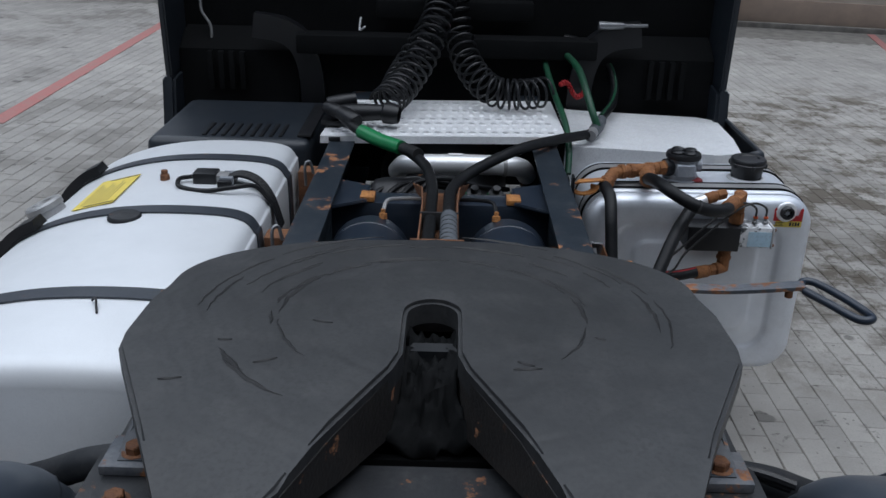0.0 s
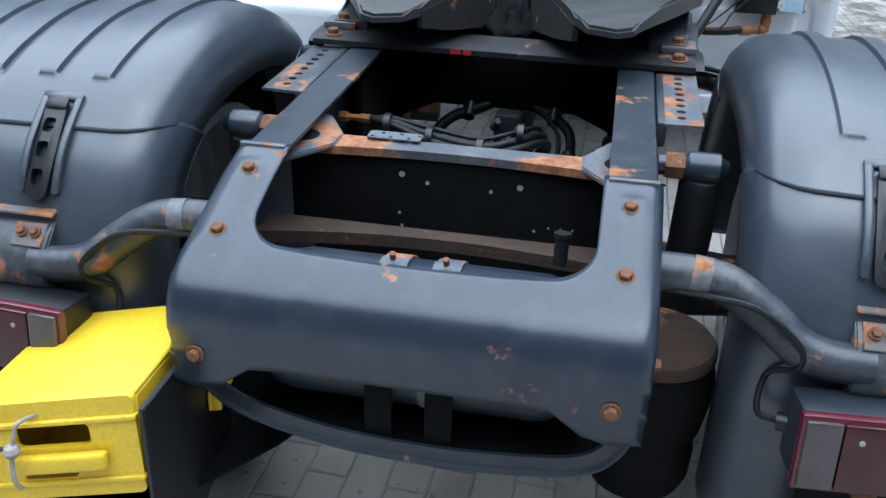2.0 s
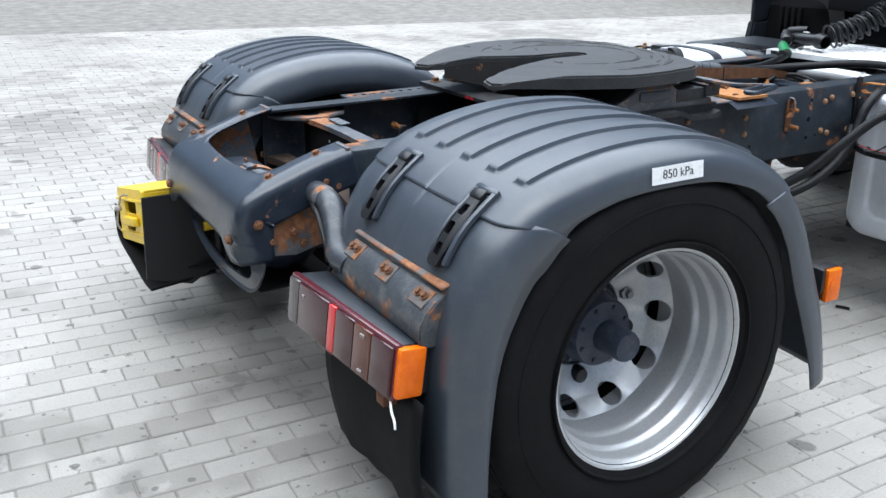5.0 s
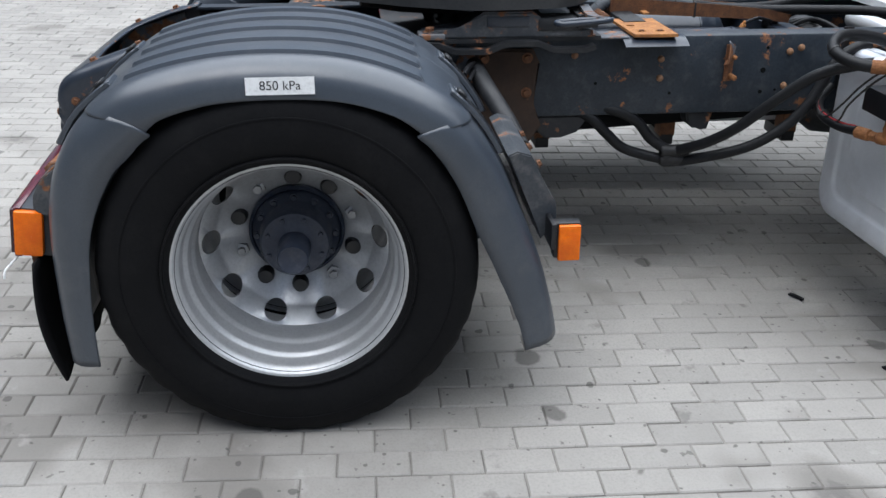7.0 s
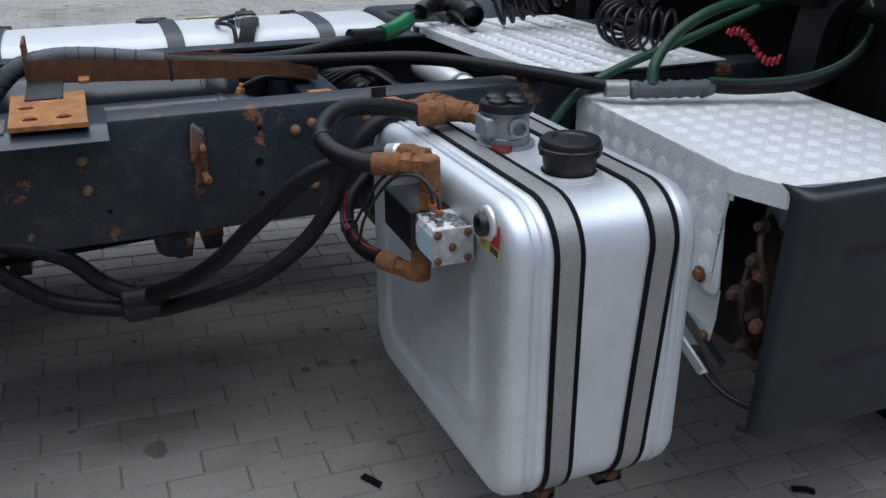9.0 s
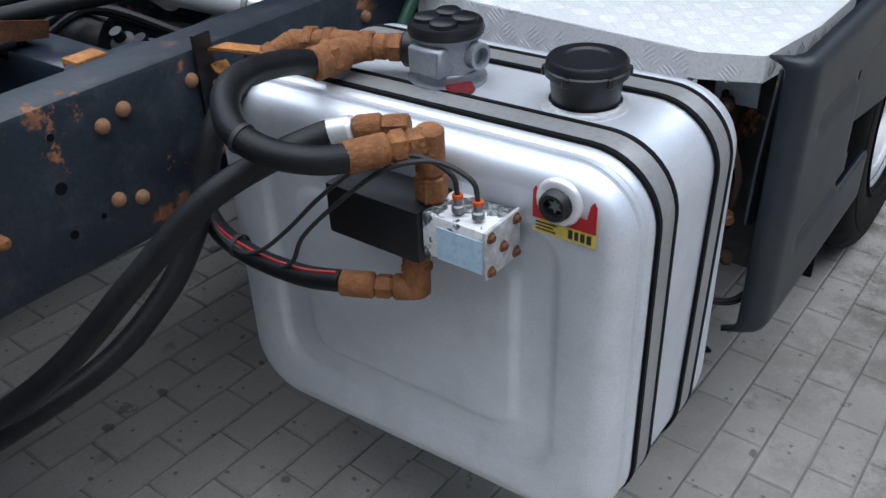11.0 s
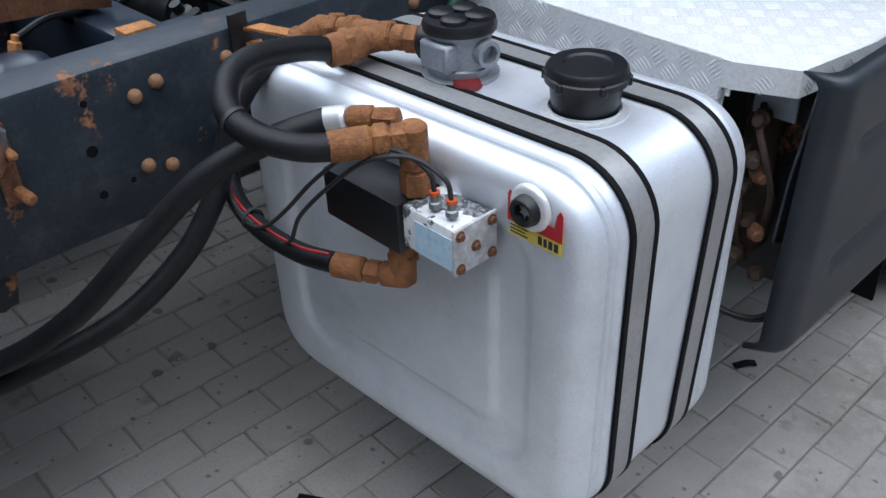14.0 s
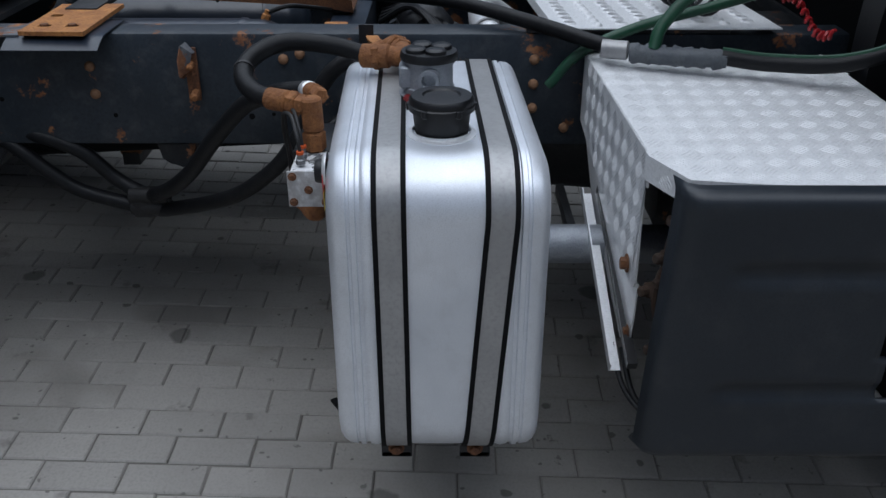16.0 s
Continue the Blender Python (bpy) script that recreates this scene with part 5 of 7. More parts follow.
part("guide", tube([(0.42, 0.60, 0.885), (0.50, 0.585, 0.90), (0.57, 0.56, 0.905), (0.63, 0.54, 0.895)], 0.009, 8), PLASTIC_DARK, cl)
part("guide", tube([(0.42, 0.61, 0.870), (0.50, 0.60, 0.88), (0.57, 0.575, 0.885), (0.63, 0.555, 0.875)], 0.007, 8), PLASTIC_DARK, cl)

# ==== yellow crate carried at the tail ====
cr = thing("plastic_crate", (-0.60, -0.75, 0.40), "yellow plastic crate lying on its side, tied with a rope", "crate")
A = (-0.735, -0.425, -0.905, -0.60, 0.488, 0.700)


def aslant(bm):
    """The crate stands slightly askew."""
    for v in bm.verts:
        v.co.y += (v.co.x + 0.42) * 0.10
        v.co.z += (v.co.x + 0.42) * 0.19
    return bm


def crate_panel(slots, x0, x1, z0, z1, y, t):
    """A crate end in x and z with slots right through it."""
    pl = holed_plate(rounded(x0, x1, z0, z1, 0.012, 3), slots, 0, t)
    for v in pl.verts:
        v.co = Vector((v.co.x, y + v.co.z, v.co.y))
    return pl


x0, x1, y0, y1, z0, z1 = A
slots = [rounded(x0 + 0.085, x0 + 0.225, z0 + 0.112, z0 + 0.160, 0.012, 3), rounded(x0 + 0.090, x0 + 0.190, z0 + 0.045, z0 + 0.066, 0.006, 2)]
end = part("end_panel", aslant(crate_panel(slots, x0, x1, z0, z1, y0, 0.012)), YELLOW, cr)
part("top_panel", aslant(box(x0, x1, y0 + 0.012, y1, z1 - 0.012, z1, 0.004, 1)), YELLOW, cr)
part("bottom_panel", aslant(box(x0, x1, y0 + 0.012, y1, z0, z0 + 0.012, 0.004, 1)), YELLOW, cr)
part("side_panel", aslant(box(x0, x0 + 0.012, y0 + 0.012, y1, z0 + 0.012, z1 - 0.012, 0.002, 1)), YELLOW, cr)
part("side_panel", aslant(box(x1 - 0.012, x1, y0 + 0.012, y1, z0 + 0.012, z1 - 0.012, 0.002, 1)), YELLOW, cr)
for z in (z1 - 0.045, z0 + 0.035):
    part("rib", aslant(box(x0 - 0.004, x1 + 0.004, y0 - 0.006, y0 + 0.01, z - 0.006, z + 0.006, 0.003, 1)), YELLOW, end)
part("grip", aslant(box(A[0] + 0.075, A[0] + 0.255, A[2] - 0.022, A[2] - 0.002, 0.556, 0.594, 0.009, 3)), YELLOW, cr, "rounded yellow grip bar")
cr2 = thing("plastic_crate", (-0.37, -0.66, 0.48), "edge of a second yellow crate behind the black plate", "crate")
part("end_panel", aslant(box(-0.401, -0.393, -0.70, -0.60, 0.505, 0.548, 0.003)), YELLOW, cr2)
part("side_panel", aslant(box(-0.393, -0.376, -0.70, -0.690, 0.505, 0.548, 0.003)), YELLOW, cr2)
rp = thing("rope", (-0.65, -0.85, 0.60), "dirty white rope knotted round the crate", "rope")
part("strand", tube([(-0.395, -0.70, 0.70), (-0.45, -0.76, 0.672), (-0.54, -0.86, 0.645), (-0.615, -0.936, 0.636), (-0.628, -0.948, 0.615), (-0.634, -0.955, 0.585)], 0.0038, 8), ROPE, rp)
part("strand", tube([(-0.634, -0.955, 0.585), (-0.636, -0.962, 0.555), (-0.634, -0.966, 0.52), (-0.63, -0.958, 0.50)], 0.0042, 8), ROPE, rp)
part("strand", tube([(-0.715, -0.952, 0.578), (-0.67, -0.952, 0.577), (-0.634, -0.953, 0.582)], 0.004, 8), INK, rp)
part("knot", lathe((-0.634, -0.957, 0.570), (0, 0, 1), [(0, 0), (0.012, 0.004), (0.015, 0.013), (0.011, 0.022), (0, 0.026)], 10), ROPE, rp)
hold = thing("crate_carrier", (-0.6, -0.75, 0.38), "black plastic carrier sheet with an upright steel side plate", "carrier")
part("side_plate", prism([(-0.925, 0.36), (-0.76, 0.31), (-0.60, 0.40), (-0.60, 0.665), (-0.76, 0.675), (-0.91, 0.675)], "x", -0.414, -0.404, 0.002), PLASTIC_DARK, hold)
part("base_sheet", sweep(spline([(-0.775, -0.82, 0.535), (-0.772, -0.82, 0.47), (-0.745, -0.82, 0.425), (-0.62, -0.81, 0.385), (-0.48, -0.80, 0.345), (-0.40, -0.79, 0.33)], 6), [(-0.13, -0.005), (0.13, -0.005), (0.13, 0.005), (-0.13, 0.005)], up=(0.4, 0, 1)), RUBBER, hold, "black rubber sheet")
part("top_bracket", prism([(-0.40, -0.60), (-0.40, -0.74), (-0.47, -0.79), (-0.55, -0.70), (-0.52, -0.60)], "z", 0.664, 0.672, 0.002), PAINT_WORN, hold)
part("corner_leaf", prism([(-0.41, -0.50), (-0.41, -0.78), (-0.30, -0.62), (-0.22, -0.46)], "z", 0.375, 0.382, 0.001), RUBBER, hold)


# ==== hydraulic oil tank ====
TX0, TX1, TY0, TY1, TZ0, TZ1 = 0.452, 1.170, 1.903, 2.283, 0.324, 0.934


def yaw(x):
    """The tank hangs slightly askew, its inner end further back."""
    return (x - 1.08) * 0.035
oil = thing("hydraulic_tank", (0.84, 2.09, 0.30), "brushed aluminium hydraulic oil tank with rounded edges", "oil tank")


def shell_loop(grow, r=0.098, n=10):
    return rounded(TX0 - grow, TX1 + grow, TZ0 - grow, TZ1 + grow, r + grow, n)


def tank_shell():
    bm = bmesh.new()
    rows = []
    fil = [(0.0, -0.034), (0.0025, -0.022), (0.009, -0.010), (0.020, -0.0025), (0.034, 0.0)]
    steps = [(TY0 + a, b) for a, b in fil]
    seam = [(0.036, -0.003), (0.040, -0.003), (0.042, 0.0015), (0.050, 0.0015), (0.052, -0.003), (0.058, -0.003), (0.060, 0.0), (0.071, 0.0025), (0.080, 0.0)]
    steps += [(TY0 + a, b) for a, b in seam] + [(TY1 - a, b) for a, b in reversed(seam)]
    steps += [(TY1 - a, b) for a, b in reversed(fil)]
    for y, g in steps:
        rows.append([bm.verts.new((a, y + yaw(a), b)) for a, b in shell_loop(g)])
    for a, b in zip(rows, rows[1:]):
        for i in range(len(a)):
            j = (i + 1) % len(a)
            bm.faces.new((a[i], a[j], b[j], b[i]))
    bm.faces.new(rows[-1])
    # pressed rear wall: nested rounded loops
    prev = rows[0]
    for g, d in ((-0.040, 0.0), (-0.086, 0.0), (-0.094, 0.004), (-0.102, 0.009), (-0.110, 0.010), (-0.150, 0.010), (-0.157, 0.0085), (-0.164, 0.004), (-0.172, 0.003), (-0.190, 0.003)):
        lp = rounded(TX0 - g, TX1 + g, TZ0 - g * 0.93, TZ1 + g * 0.93, max(0.03, 0.098 + g * 0.35), 10)
        cur = [bm.verts.new((a, TY0 + d + yaw(a), b)) for a, b in lp]
        for i in range(len(cur)):
            j = (i + 1) % len(cur)
            bm.faces.new((prev[i], prev[j], cur[j], cur[i]))
        prev = cur
    bm.faces.new(prev)
    return bm


part("shell", tank_shell(), ALU_MATT, oil, smooth=50)
for yc, lean in ((2.010, -0.005), (2.199, 0.065)):
    def band(w0, w1, t):
        bm = bmesh.new()
        rows = []
        for g in (0.001, t):
            for w in (w0, w1):
                rows.append([bm.verts.new((a, yc + w + yaw(a) + lean * min(0.0, b - 0.84), b)) for a, b in shell_loop(g)])
        for p, q in ((0, 1), (1, 3), (3, 2), (2, 0)):
            for i in range(len(rows[0])):
                j = (i + 1) % len(rows[0])
                bm.faces.new((rows[p][i], rows[p][j], rows[q][j], rows[q][i]))
        return bm
    st = part("strap", band(-0.020, 0.020, 0.0045), STRAP_GREY, oil, "flat grey steel strap")
    part("rubber_edge", band(-0.029, -0.0201, 0.0058), RUBBER, st)
    part("rubber_edge", band(0.0201, 0.029, 0.0058), RUBBER, st)
# filler cap
part("filler_neck", lathe((1.000, 2.10, TZ1 - 0.002), (0, 0, 1), [(0.062, 0), (0.062, 0.004), (0.052, 0.006), (0.052, 0.01)], 32), ALU, oil)
cap = lathe((1.000, 2.10, TZ1 + 0.003), (0, 0, 1), [(0.047, 0), (0.051, 0.036), (0.052, 0.042), (0.0585, 0.043), (0.0595, 0.052), (0.057, 0.054), (0.057, 0.062), (0.053, 0.067), (0.034, 0.068), (0.031, 0.065), (0, 0.065)], 40)
grips = []
for i in range(6):
    a = 2 * math.pi * i / 6
    grips.append(box(-0.005, 0.005, 0.055, 0.062, 0.040, 0.054, 0.0015, 1, None, Matrix.Translation((1.000, 2.10, TZ1 + 0.003)) @ Matrix.Rotation(a, 4, "Z")))
lid_cap = part("filler_cap", cap, PLASTIC_DARK, oil, "black plastic filler cap")
for g in grips:
    part("grip", g, PLASTIC_DARK, lid_cap)
# sight plug and its sticker on the rear wall
PX, PZ = 1.075, 0.892
pl = part("sight_plug", lathe((PX, TY0 + 0.001, PZ), (0, -1, 0), [(0.022, 0.004), (0.0205, 0.018), (0.018, 0.021), (0.013, 0.019), (0.012, 0.010), (0, 0.010)], 28), PLASTIC_DARK, oil, "black sight plug with a star recess")
part("plug_ring", lathe((PX, TY0 + 0.001, PZ), (0, -1, 0), [(0.033, 0), (0.032, 0.004), (0.028, 0.007), (0.021, 0.0075)], 28), ALU, pl)
star = []
for i in range(12):
    a = radians(30 * i)
    q = 0.011 if i % 2 else 0.005
    star.append((PX + q * math.cos(a), PZ + q * math.sin(a)))
part("star_recess", prism(star, "y", TY0 - 0.0085, TY0 - 0.0115), CAST, pl)
part("sticker", prism([(1.038, 0.842), (1.128, 0.842), (1.128, 0.874), (1.038, 0.874)], "y", TY0 - 0.0004, TY0 - 0.0012), YELLOW_LABEL, oil, "yellow and red maker's sticker")
part("sticker_red", prism([(1.038, 0.862), (1.128, 0.862), (1.128, 0.900), (1.124, 0.907), (1.119, 0.900), (1.115, 0.880), (1.051, 0.880), (1.047, 0.900), (1.042, 0.907), (1.038, 0.900)], "y", TY0 - 0.0014, TY0 - 0.0022), RED, oil)
for x0, x1, z0, z1, mt in ((1.090, 1.096, 0.846, 0.858, INK), (1.099, 1.104, 0.846, 0.858, INK), (1.107, 1.113, 0.846, 0.858, INK), (1.116, 1.122, 0.846, 0.858, INK), (1.043, 1.072, 0.856, 0.8575, INK), (1.043, 1.068, 0.851, 0.8525, INK), (1.043, 1.072, 0.846, 0.8475, INK)):
    part("print_bar", box(x0, x1, TY0 - 0.0024, TY0 - 0.0016, z0, z1), mt, oil)
# carrier brackets under the tank
for yc in (2.012, 2.166):
    br = thing("tank_bracket", (0.8, yc, 0.29), "rusty steel bracket carrying the oil tank from the frame", "bracket", "tank brackets")
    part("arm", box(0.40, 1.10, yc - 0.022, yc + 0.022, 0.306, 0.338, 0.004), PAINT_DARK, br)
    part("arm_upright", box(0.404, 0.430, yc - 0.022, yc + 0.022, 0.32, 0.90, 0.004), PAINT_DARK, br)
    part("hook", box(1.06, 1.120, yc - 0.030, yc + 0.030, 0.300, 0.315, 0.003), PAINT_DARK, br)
    part("hook", box(1.108, 1.120, yc - 0.030, yc + 0.030, 0.300, 0.345, 0.003), PAINT_DARK, br)
    bolt(br, (1.122, yc, 0.325), (1, 0, 0), 0.011)

# return filter on top
flt = thing("return_filter", (0.78, 2.075, TZ1), "cast grey filter housing with a black screwed lid", "oil filter")
b = lathe((0.78, 2.075, TZ1), (0, 0, 1), [(0.060, 0), (0.060, 0.007), (0.050, 0.009), (0.050, 0.020), (0.047, 0.022), (0.047, 0.066), (0.052, 0.068), (0.052, 0.074), (0, 0.074)], 28)
box(0.75, 0.81, 2.018, 2.05, 0.955, 0.998, 0.004, 1, b)
box(0.715, 0.745, 2.055, 2.095, 0.945, 0.995, 0.006, 1, b)
part("housing", b, CAST, flt)
part("nameplate", box(0.757, 0.803, 2.0165, 2.0178, 0.960, 0.993), CAST, flt)
part("port", lathe((0.82, 2.078, 0.980), (1, -0.15, 0), [(0.020, 0), (0.020, 0.022), (0.014, 0.023), (0.013, 0.010), (0, 0.010)], 18), CAST, flt)
part("gasket", lathe((0.822, 2.046, TZ1 + 0.002), (0, 0, 1), [(0.024, 0), (0.020, 0.008), (0.008, 0.009), (0, 0.009)], 14), mat("dark_red_compound", (0.20, 0.012, 0.014), (0.10, 0.01, 0.012), 0.5, scale=30, bump=0.3), flt, "red smeared gasket compound")
ld = lathe((0.78, 2.075, TZ1 + 0.074), (0, 0, 1), [(0.056, 0), (0.057, 0.008), (0.054, 0.016), (0, 0.017)], 28)
part("lid", ld, PLASTIC_DARK, flt, "black plastic lid")
for i in range(4):
    a = 2 * math.pi * i / 4 + 0.5
    part("lid_knob", lathe((0.78 + 0.028 * math.cos(a), 2.075 + 0.028 * math.sin(a), TZ1 + 0.09), (0, 0, 1), [(0.021, 0), (0.020, 0.006), (0.016, 0.009), (0, 0.009)], 16), PLASTIC_DARK, flt)


def fittings(parent, stops, material=None):
    """A chain of hexagon nuts and collars: (start, end, radius, sides)."""
    for a, c, r, seg in stops:
        a, c = Vector(a), Vector(c)
        d = c - a
        n = d.length
        e = min(0.004, n * 0.2)
        part("nut" if seg == 6 else "collar", lathe(a, d, [(0, 0), (r - e, 0), (r, e), (r, n - e), (r - e, n), (0, n)], seg), material or RUST_FIT, parent)


mani = thing("pipe_manifold", (0.6, 2.0, TZ1), "rusted pipe fittings joining hoses to the filter", "pipe fitting")
fittings(mani, (((0.735, 2.062, 0.977), (0.715, 2.055, 0.977), 0.027, 16), ((0.715, 2.055, 0.977), (0.694, 2.045, 0.977), 0.024, 6), ((0.694, 2.045, 0.977), (0.672, 2.036, 0.977), 0.020, 16), ((0.672, 2.036, 0.977), (0.655, 2.028, 0.977), 0.026, 6),
                ((0.664, 2.034, 0.977), (0.648, 1.985, 0.976), 0.021, 16), ((0.652, 1.992, 0.976), (0.640, 1.930, 0.974), 0.0255, 14), ((0.648, 1.972, 0.976), (0.645, 1.955, 0.975), 0.029, 6),
                ((0.655, 2.028, 0.977), (0.60, 2.012, 0.977), 0.021, 16), ((0.61, 2.016, 0.977), (0.595, 2.010, 0.977), 0.026, 6), ((0.58, 2.006, 0.977), (0.565, 2.001, 0.976), 0.026, 6), ((0.60, 2.012, 0.977), (0.535, 1.992, 0.973), 0.019, 16),
                ((0.545, 1.995, 0.974), (0.512, 1.955, 0.945), 0.020, 14), ((0.528, 1.974, 0.959), (0.516, 1.960, 0.949), 0.024, 6)))
part("clip", sweep(spline([(0.412, 1.945, 0.948), (0.43, 1.938, 0.962), (0.47, 1.945, 0.964), (0.508, 1.962, 0.962)], 5), [(-0.014, -0.0022), (0.014, -0.0022), (0.014, 0.0022), (-0.014, 0.0022)], up=(0, 0, 1)), RUST_PLATE, mani, "orange rusted strap clip")
part("clip", sweep(spline([(0.412, 1.945, 0.930), (0.44, 1.938, 0.922), (0.475, 1.942, 0.930), (0.482, 1.948, 0.950)], 5), [(-0.014, -0.0022), (0.014, -0.0022), (0.014, 0.0022), (-0.014, 0.0022)], up=(0, 0, 1)), RUST_PLATE, mani)
fittings(mani, (((0.745, 2.066, 0.977), (0.716, 2.056, 0.977), 0.029, 18),), PLASTIC_DARK)
part("upright_strip", box(0.404, 0.412, 1.905, 1.940, 0.76, 0.985, 0.002), PLASTIC_DARK, mani)

# valve block on the rear wall
val = thing("valve_block", (0.9, 1.84, 0.79), "black and flaking white valve block with rusty pipe elbows", "valve")
part("block", box(0.756, 0.916, 1.818, 1.904, 0.788, 0.866, 0.004), PLASTIC_DARK, val)
wb = part("head", box(0.916, 1.014, 1.826, 1.900, 0.800, 0.866, 0.006), mat("flaking_white_paint", (0.72, 0.73, 0.74), (0.05, 0.055, 0.06), 0.5, scale=26, bump=0.3, hard=(0.50, 0.512)), val, "flaking white valve head")
part("sticker", box(0.942, 1.013, 1.8245, 1.8258, 0.804, 0.852), PALE_BLUE, wb, "pale blue sticker")
ep = part("end_plate", box(1.014, 1.020, 1.822, 1.902, 0.798, 0.868, 0.003), mat("pitted_white_plate", (0.55, 0.56, 0.57), (0.30, 0.28, 0.27), 0.6, scale=60, bump=0.4), val, "pitted white end plate")
for y, z in ((1.832, 0.808), (1.890, 0.808), (1.832, 0.858), (1.890, 0.858), (1.860, 0.832)):
    bolt(ep, (1.020, y, z), (1, 0, 0), 0.0055)
for x in (0.962, 0.993):
    part("push_fitting", lathe((x, 1.845, 0.872), (0, 0, 1), [(0.0085, 0), (0.0085, 0.008), (0.006, 0.010), (0.006, 0.02)], 12), NUT, val)
    part("fitting_ring", lathe((x, 1.845, 0.890), (0, 0, 1), [(0.0055, 0), (0.0072, 0.001), (0.0072, 0.006), (0, 0.007)], 12), ORANGE, val, "orange-red ring")
    dx = x - 0.962
    part("control_line", tube([(x, 1.845, 0.895), (x - 0.006, 1.84, 0.925), (x - 0.05, 1.825, 0.945), (x - 0.11, 1.80, 0.928), (x - 0.18, 1.785, 0.868), (x - 0.25, 1.778, 0.795), (x - 0.31 + dx, 1.775, 0.742), (x - 0.36 + dx, 1.775, 0.722), (0.55, 1.782, 0.735), (0.47, 1.815, 0.775)], 0.0034, 8), INK, val)
fittings(val, (((0.845, 1.768, 0.947), (0.880, 1.815, 0.951), 0.0215, 16), ((0.880, 1.815, 0.951), (0.893, 1.833, 0.952), 0.0225, 6), ((0.893, 1.833, 0.952), (0.908, 1.852, 0.953), 0.020, 6), ((0.910, 1.858, 0.970), (0.909, 1.860, 0.905), 0.0200, 14), ((0.909, 1.860, 0.905), (0.909, 1.860, 0.866), 0.0220, 6),
               ((0.885, 1.850, 0.79), (0.885, 1.848, 0.712), 0.0195, 14), ((0.885, 1.850, 0.765), (0.885, 1.850, 0.748), 0.0225, 6), ((0.885, 1.848, 0.724), (0.855, 1.832, 0.722), 0.0195, 14), ((0.855, 1.832, 0.722), (0.832, 1.820, 0.722), 0.018, 6), ((0.832, 1.820, 0.722), (0.785, 1.798, 0.722), 0.0195, 16),
               ((0.80, 1.842, 0.948), (0.835, 1.858, 0.954), 0.0175, 16), ((0.835, 1.858, 0.954), (0.868, 1.872, 0.958), 0.0165, 6)))
fittings(val, (((0.755, 1.825, 0.935), (0.80, 1.842, 0.948), 0.019, 16),), ALU)

# ==== hoses beside the frame ====
hs1 = thing("hydraulic_hose", (0.6, 1.72, 0.93), "thick black hydraulic hose looping from the filter to the valve", "hose", "hydraulic hoses")
part("hose", tube([(0.642, 1.94, 0.976), (0.640, 1.88, 0.994), (0.649, 1.80, 1.006), (0.668, 1.75, 1.003), (0.703, 1.715, 0.989), (0.740, 1.702, 0.974), (0.785, 1.712, 0.960), (0.826, 1.740, 0.951), (0.850, 1.770, 0.948)], 0.0190, 16), HOSE, hs1)
part("cable_tie", lathe((0.740, 1.702, 0.974), (0.8, 0.05, -0.3), [(0.018, -0.003), (0.0208, -0.003), (0.0208, 0.003), (0.018, 0.003)], 16, closed=True), INK, hs1)
hs2 = thing("hydraulic_hose", (0.5, 1.5, 0.5), "thick black hydraulic hose sagging along the frame rail", "hose", "hydraulic hoses")
part("hose", tube([(0.765, 1.828, 0.938), (0.735, 1.775, 0.925), (0.695, 1.714, 0.898), (0.665, 1.667, 0.864), (0.610, 1.590, 0.776), (0.543, 1.510, 0.672), (0.48, 1.44, 0.602), (0.415, 1.375, 0.555), (0.385, 1.335, 0.540), (0.375, 1.262, 0.580), (0.385, 1.195, 0.655), (0.39, 1.10, 0.70), (0.36, 1.0, 0.70)], 0.019, 16), HOSE, hs2)
hs3 = thing("hydraulic_hose", (0.47, 1.6, 0.5), "thick black hydraulic hose sagging along the frame rail", "hose", "hydraulic hoses")
part("hose", tube([(0.512, 1.957, 0.946), (0.521, 1.885, 0.930), (0.520, 1.831, 0.880), (0.522, 1.793, 0.804), (0.523, 1.755, 0.735), (0.510, 1.69, 0.655), (0.478, 1.58, 0.575), (0.415, 1.42, 0.515), (0.380, 1.34, 0.500), (0.375, 1.17, 0.545), (0.385, 1.09, 0.61), (0.385, 1.02, 0.675), (0.35, 0.93, 0.70)], 0.019, 16), HOSE, hs3)
for a, c in ((hs2, (0.385, 1.345, 0.540)), (hs3, (0.381, 1.345, 0.506))):
    part("tape_wrap", lathe((c[0], c[1] - 0.05, c[2]), (0.1, 1, 0), [(0.020, 0), (0.0235, 0.004), (0.022, 0.03), (0.024, 0.06), (0.021, 0.10), (0.019, 0.104)], 14), GREASE, a, "black tape wrapping")
part("tie_block", box(0.355, 0.405, 1.30, 1.36, 0.480, 0.550, 0.012, 2), GREASE, hs2, "black tape holding two hoses together")
hs4 = thing("hydraulic_hose", (0.6, 1.8, 0.72), "black hydraulic hose with a red stripe below the valve", "hose", "hydraulic hoses")
part("hose", tube([(0.79, 1.798, 0.726), (0.72, 1.785, 0.718), (0.62, 1.785, 0.715), (0.53, 1.80, 0.722), (0.465, 1.83, 0.745), (0.43, 1.88, 0.78)], 0.0165, 14), HOSE, hs4)
part("stripe", tube([(0.785, 1.793, 0.7415), (0.72, 1.780, 0.733), (0.62, 1.780, 0.730), (0.53, 1.794, 0.737), (0.466, 1.822, 0.760)], 0.0025, 6), RED, hs4, "thin red stripe")
part("cable_tie", lathe((0.585, 1.790, 0.718), (1, 0, 0), [(0.017, -0.004), (0.0195, -0.004), (0.0195, 0.004), (0.017, 0.004)], 14, closed=True), INK, hs4)
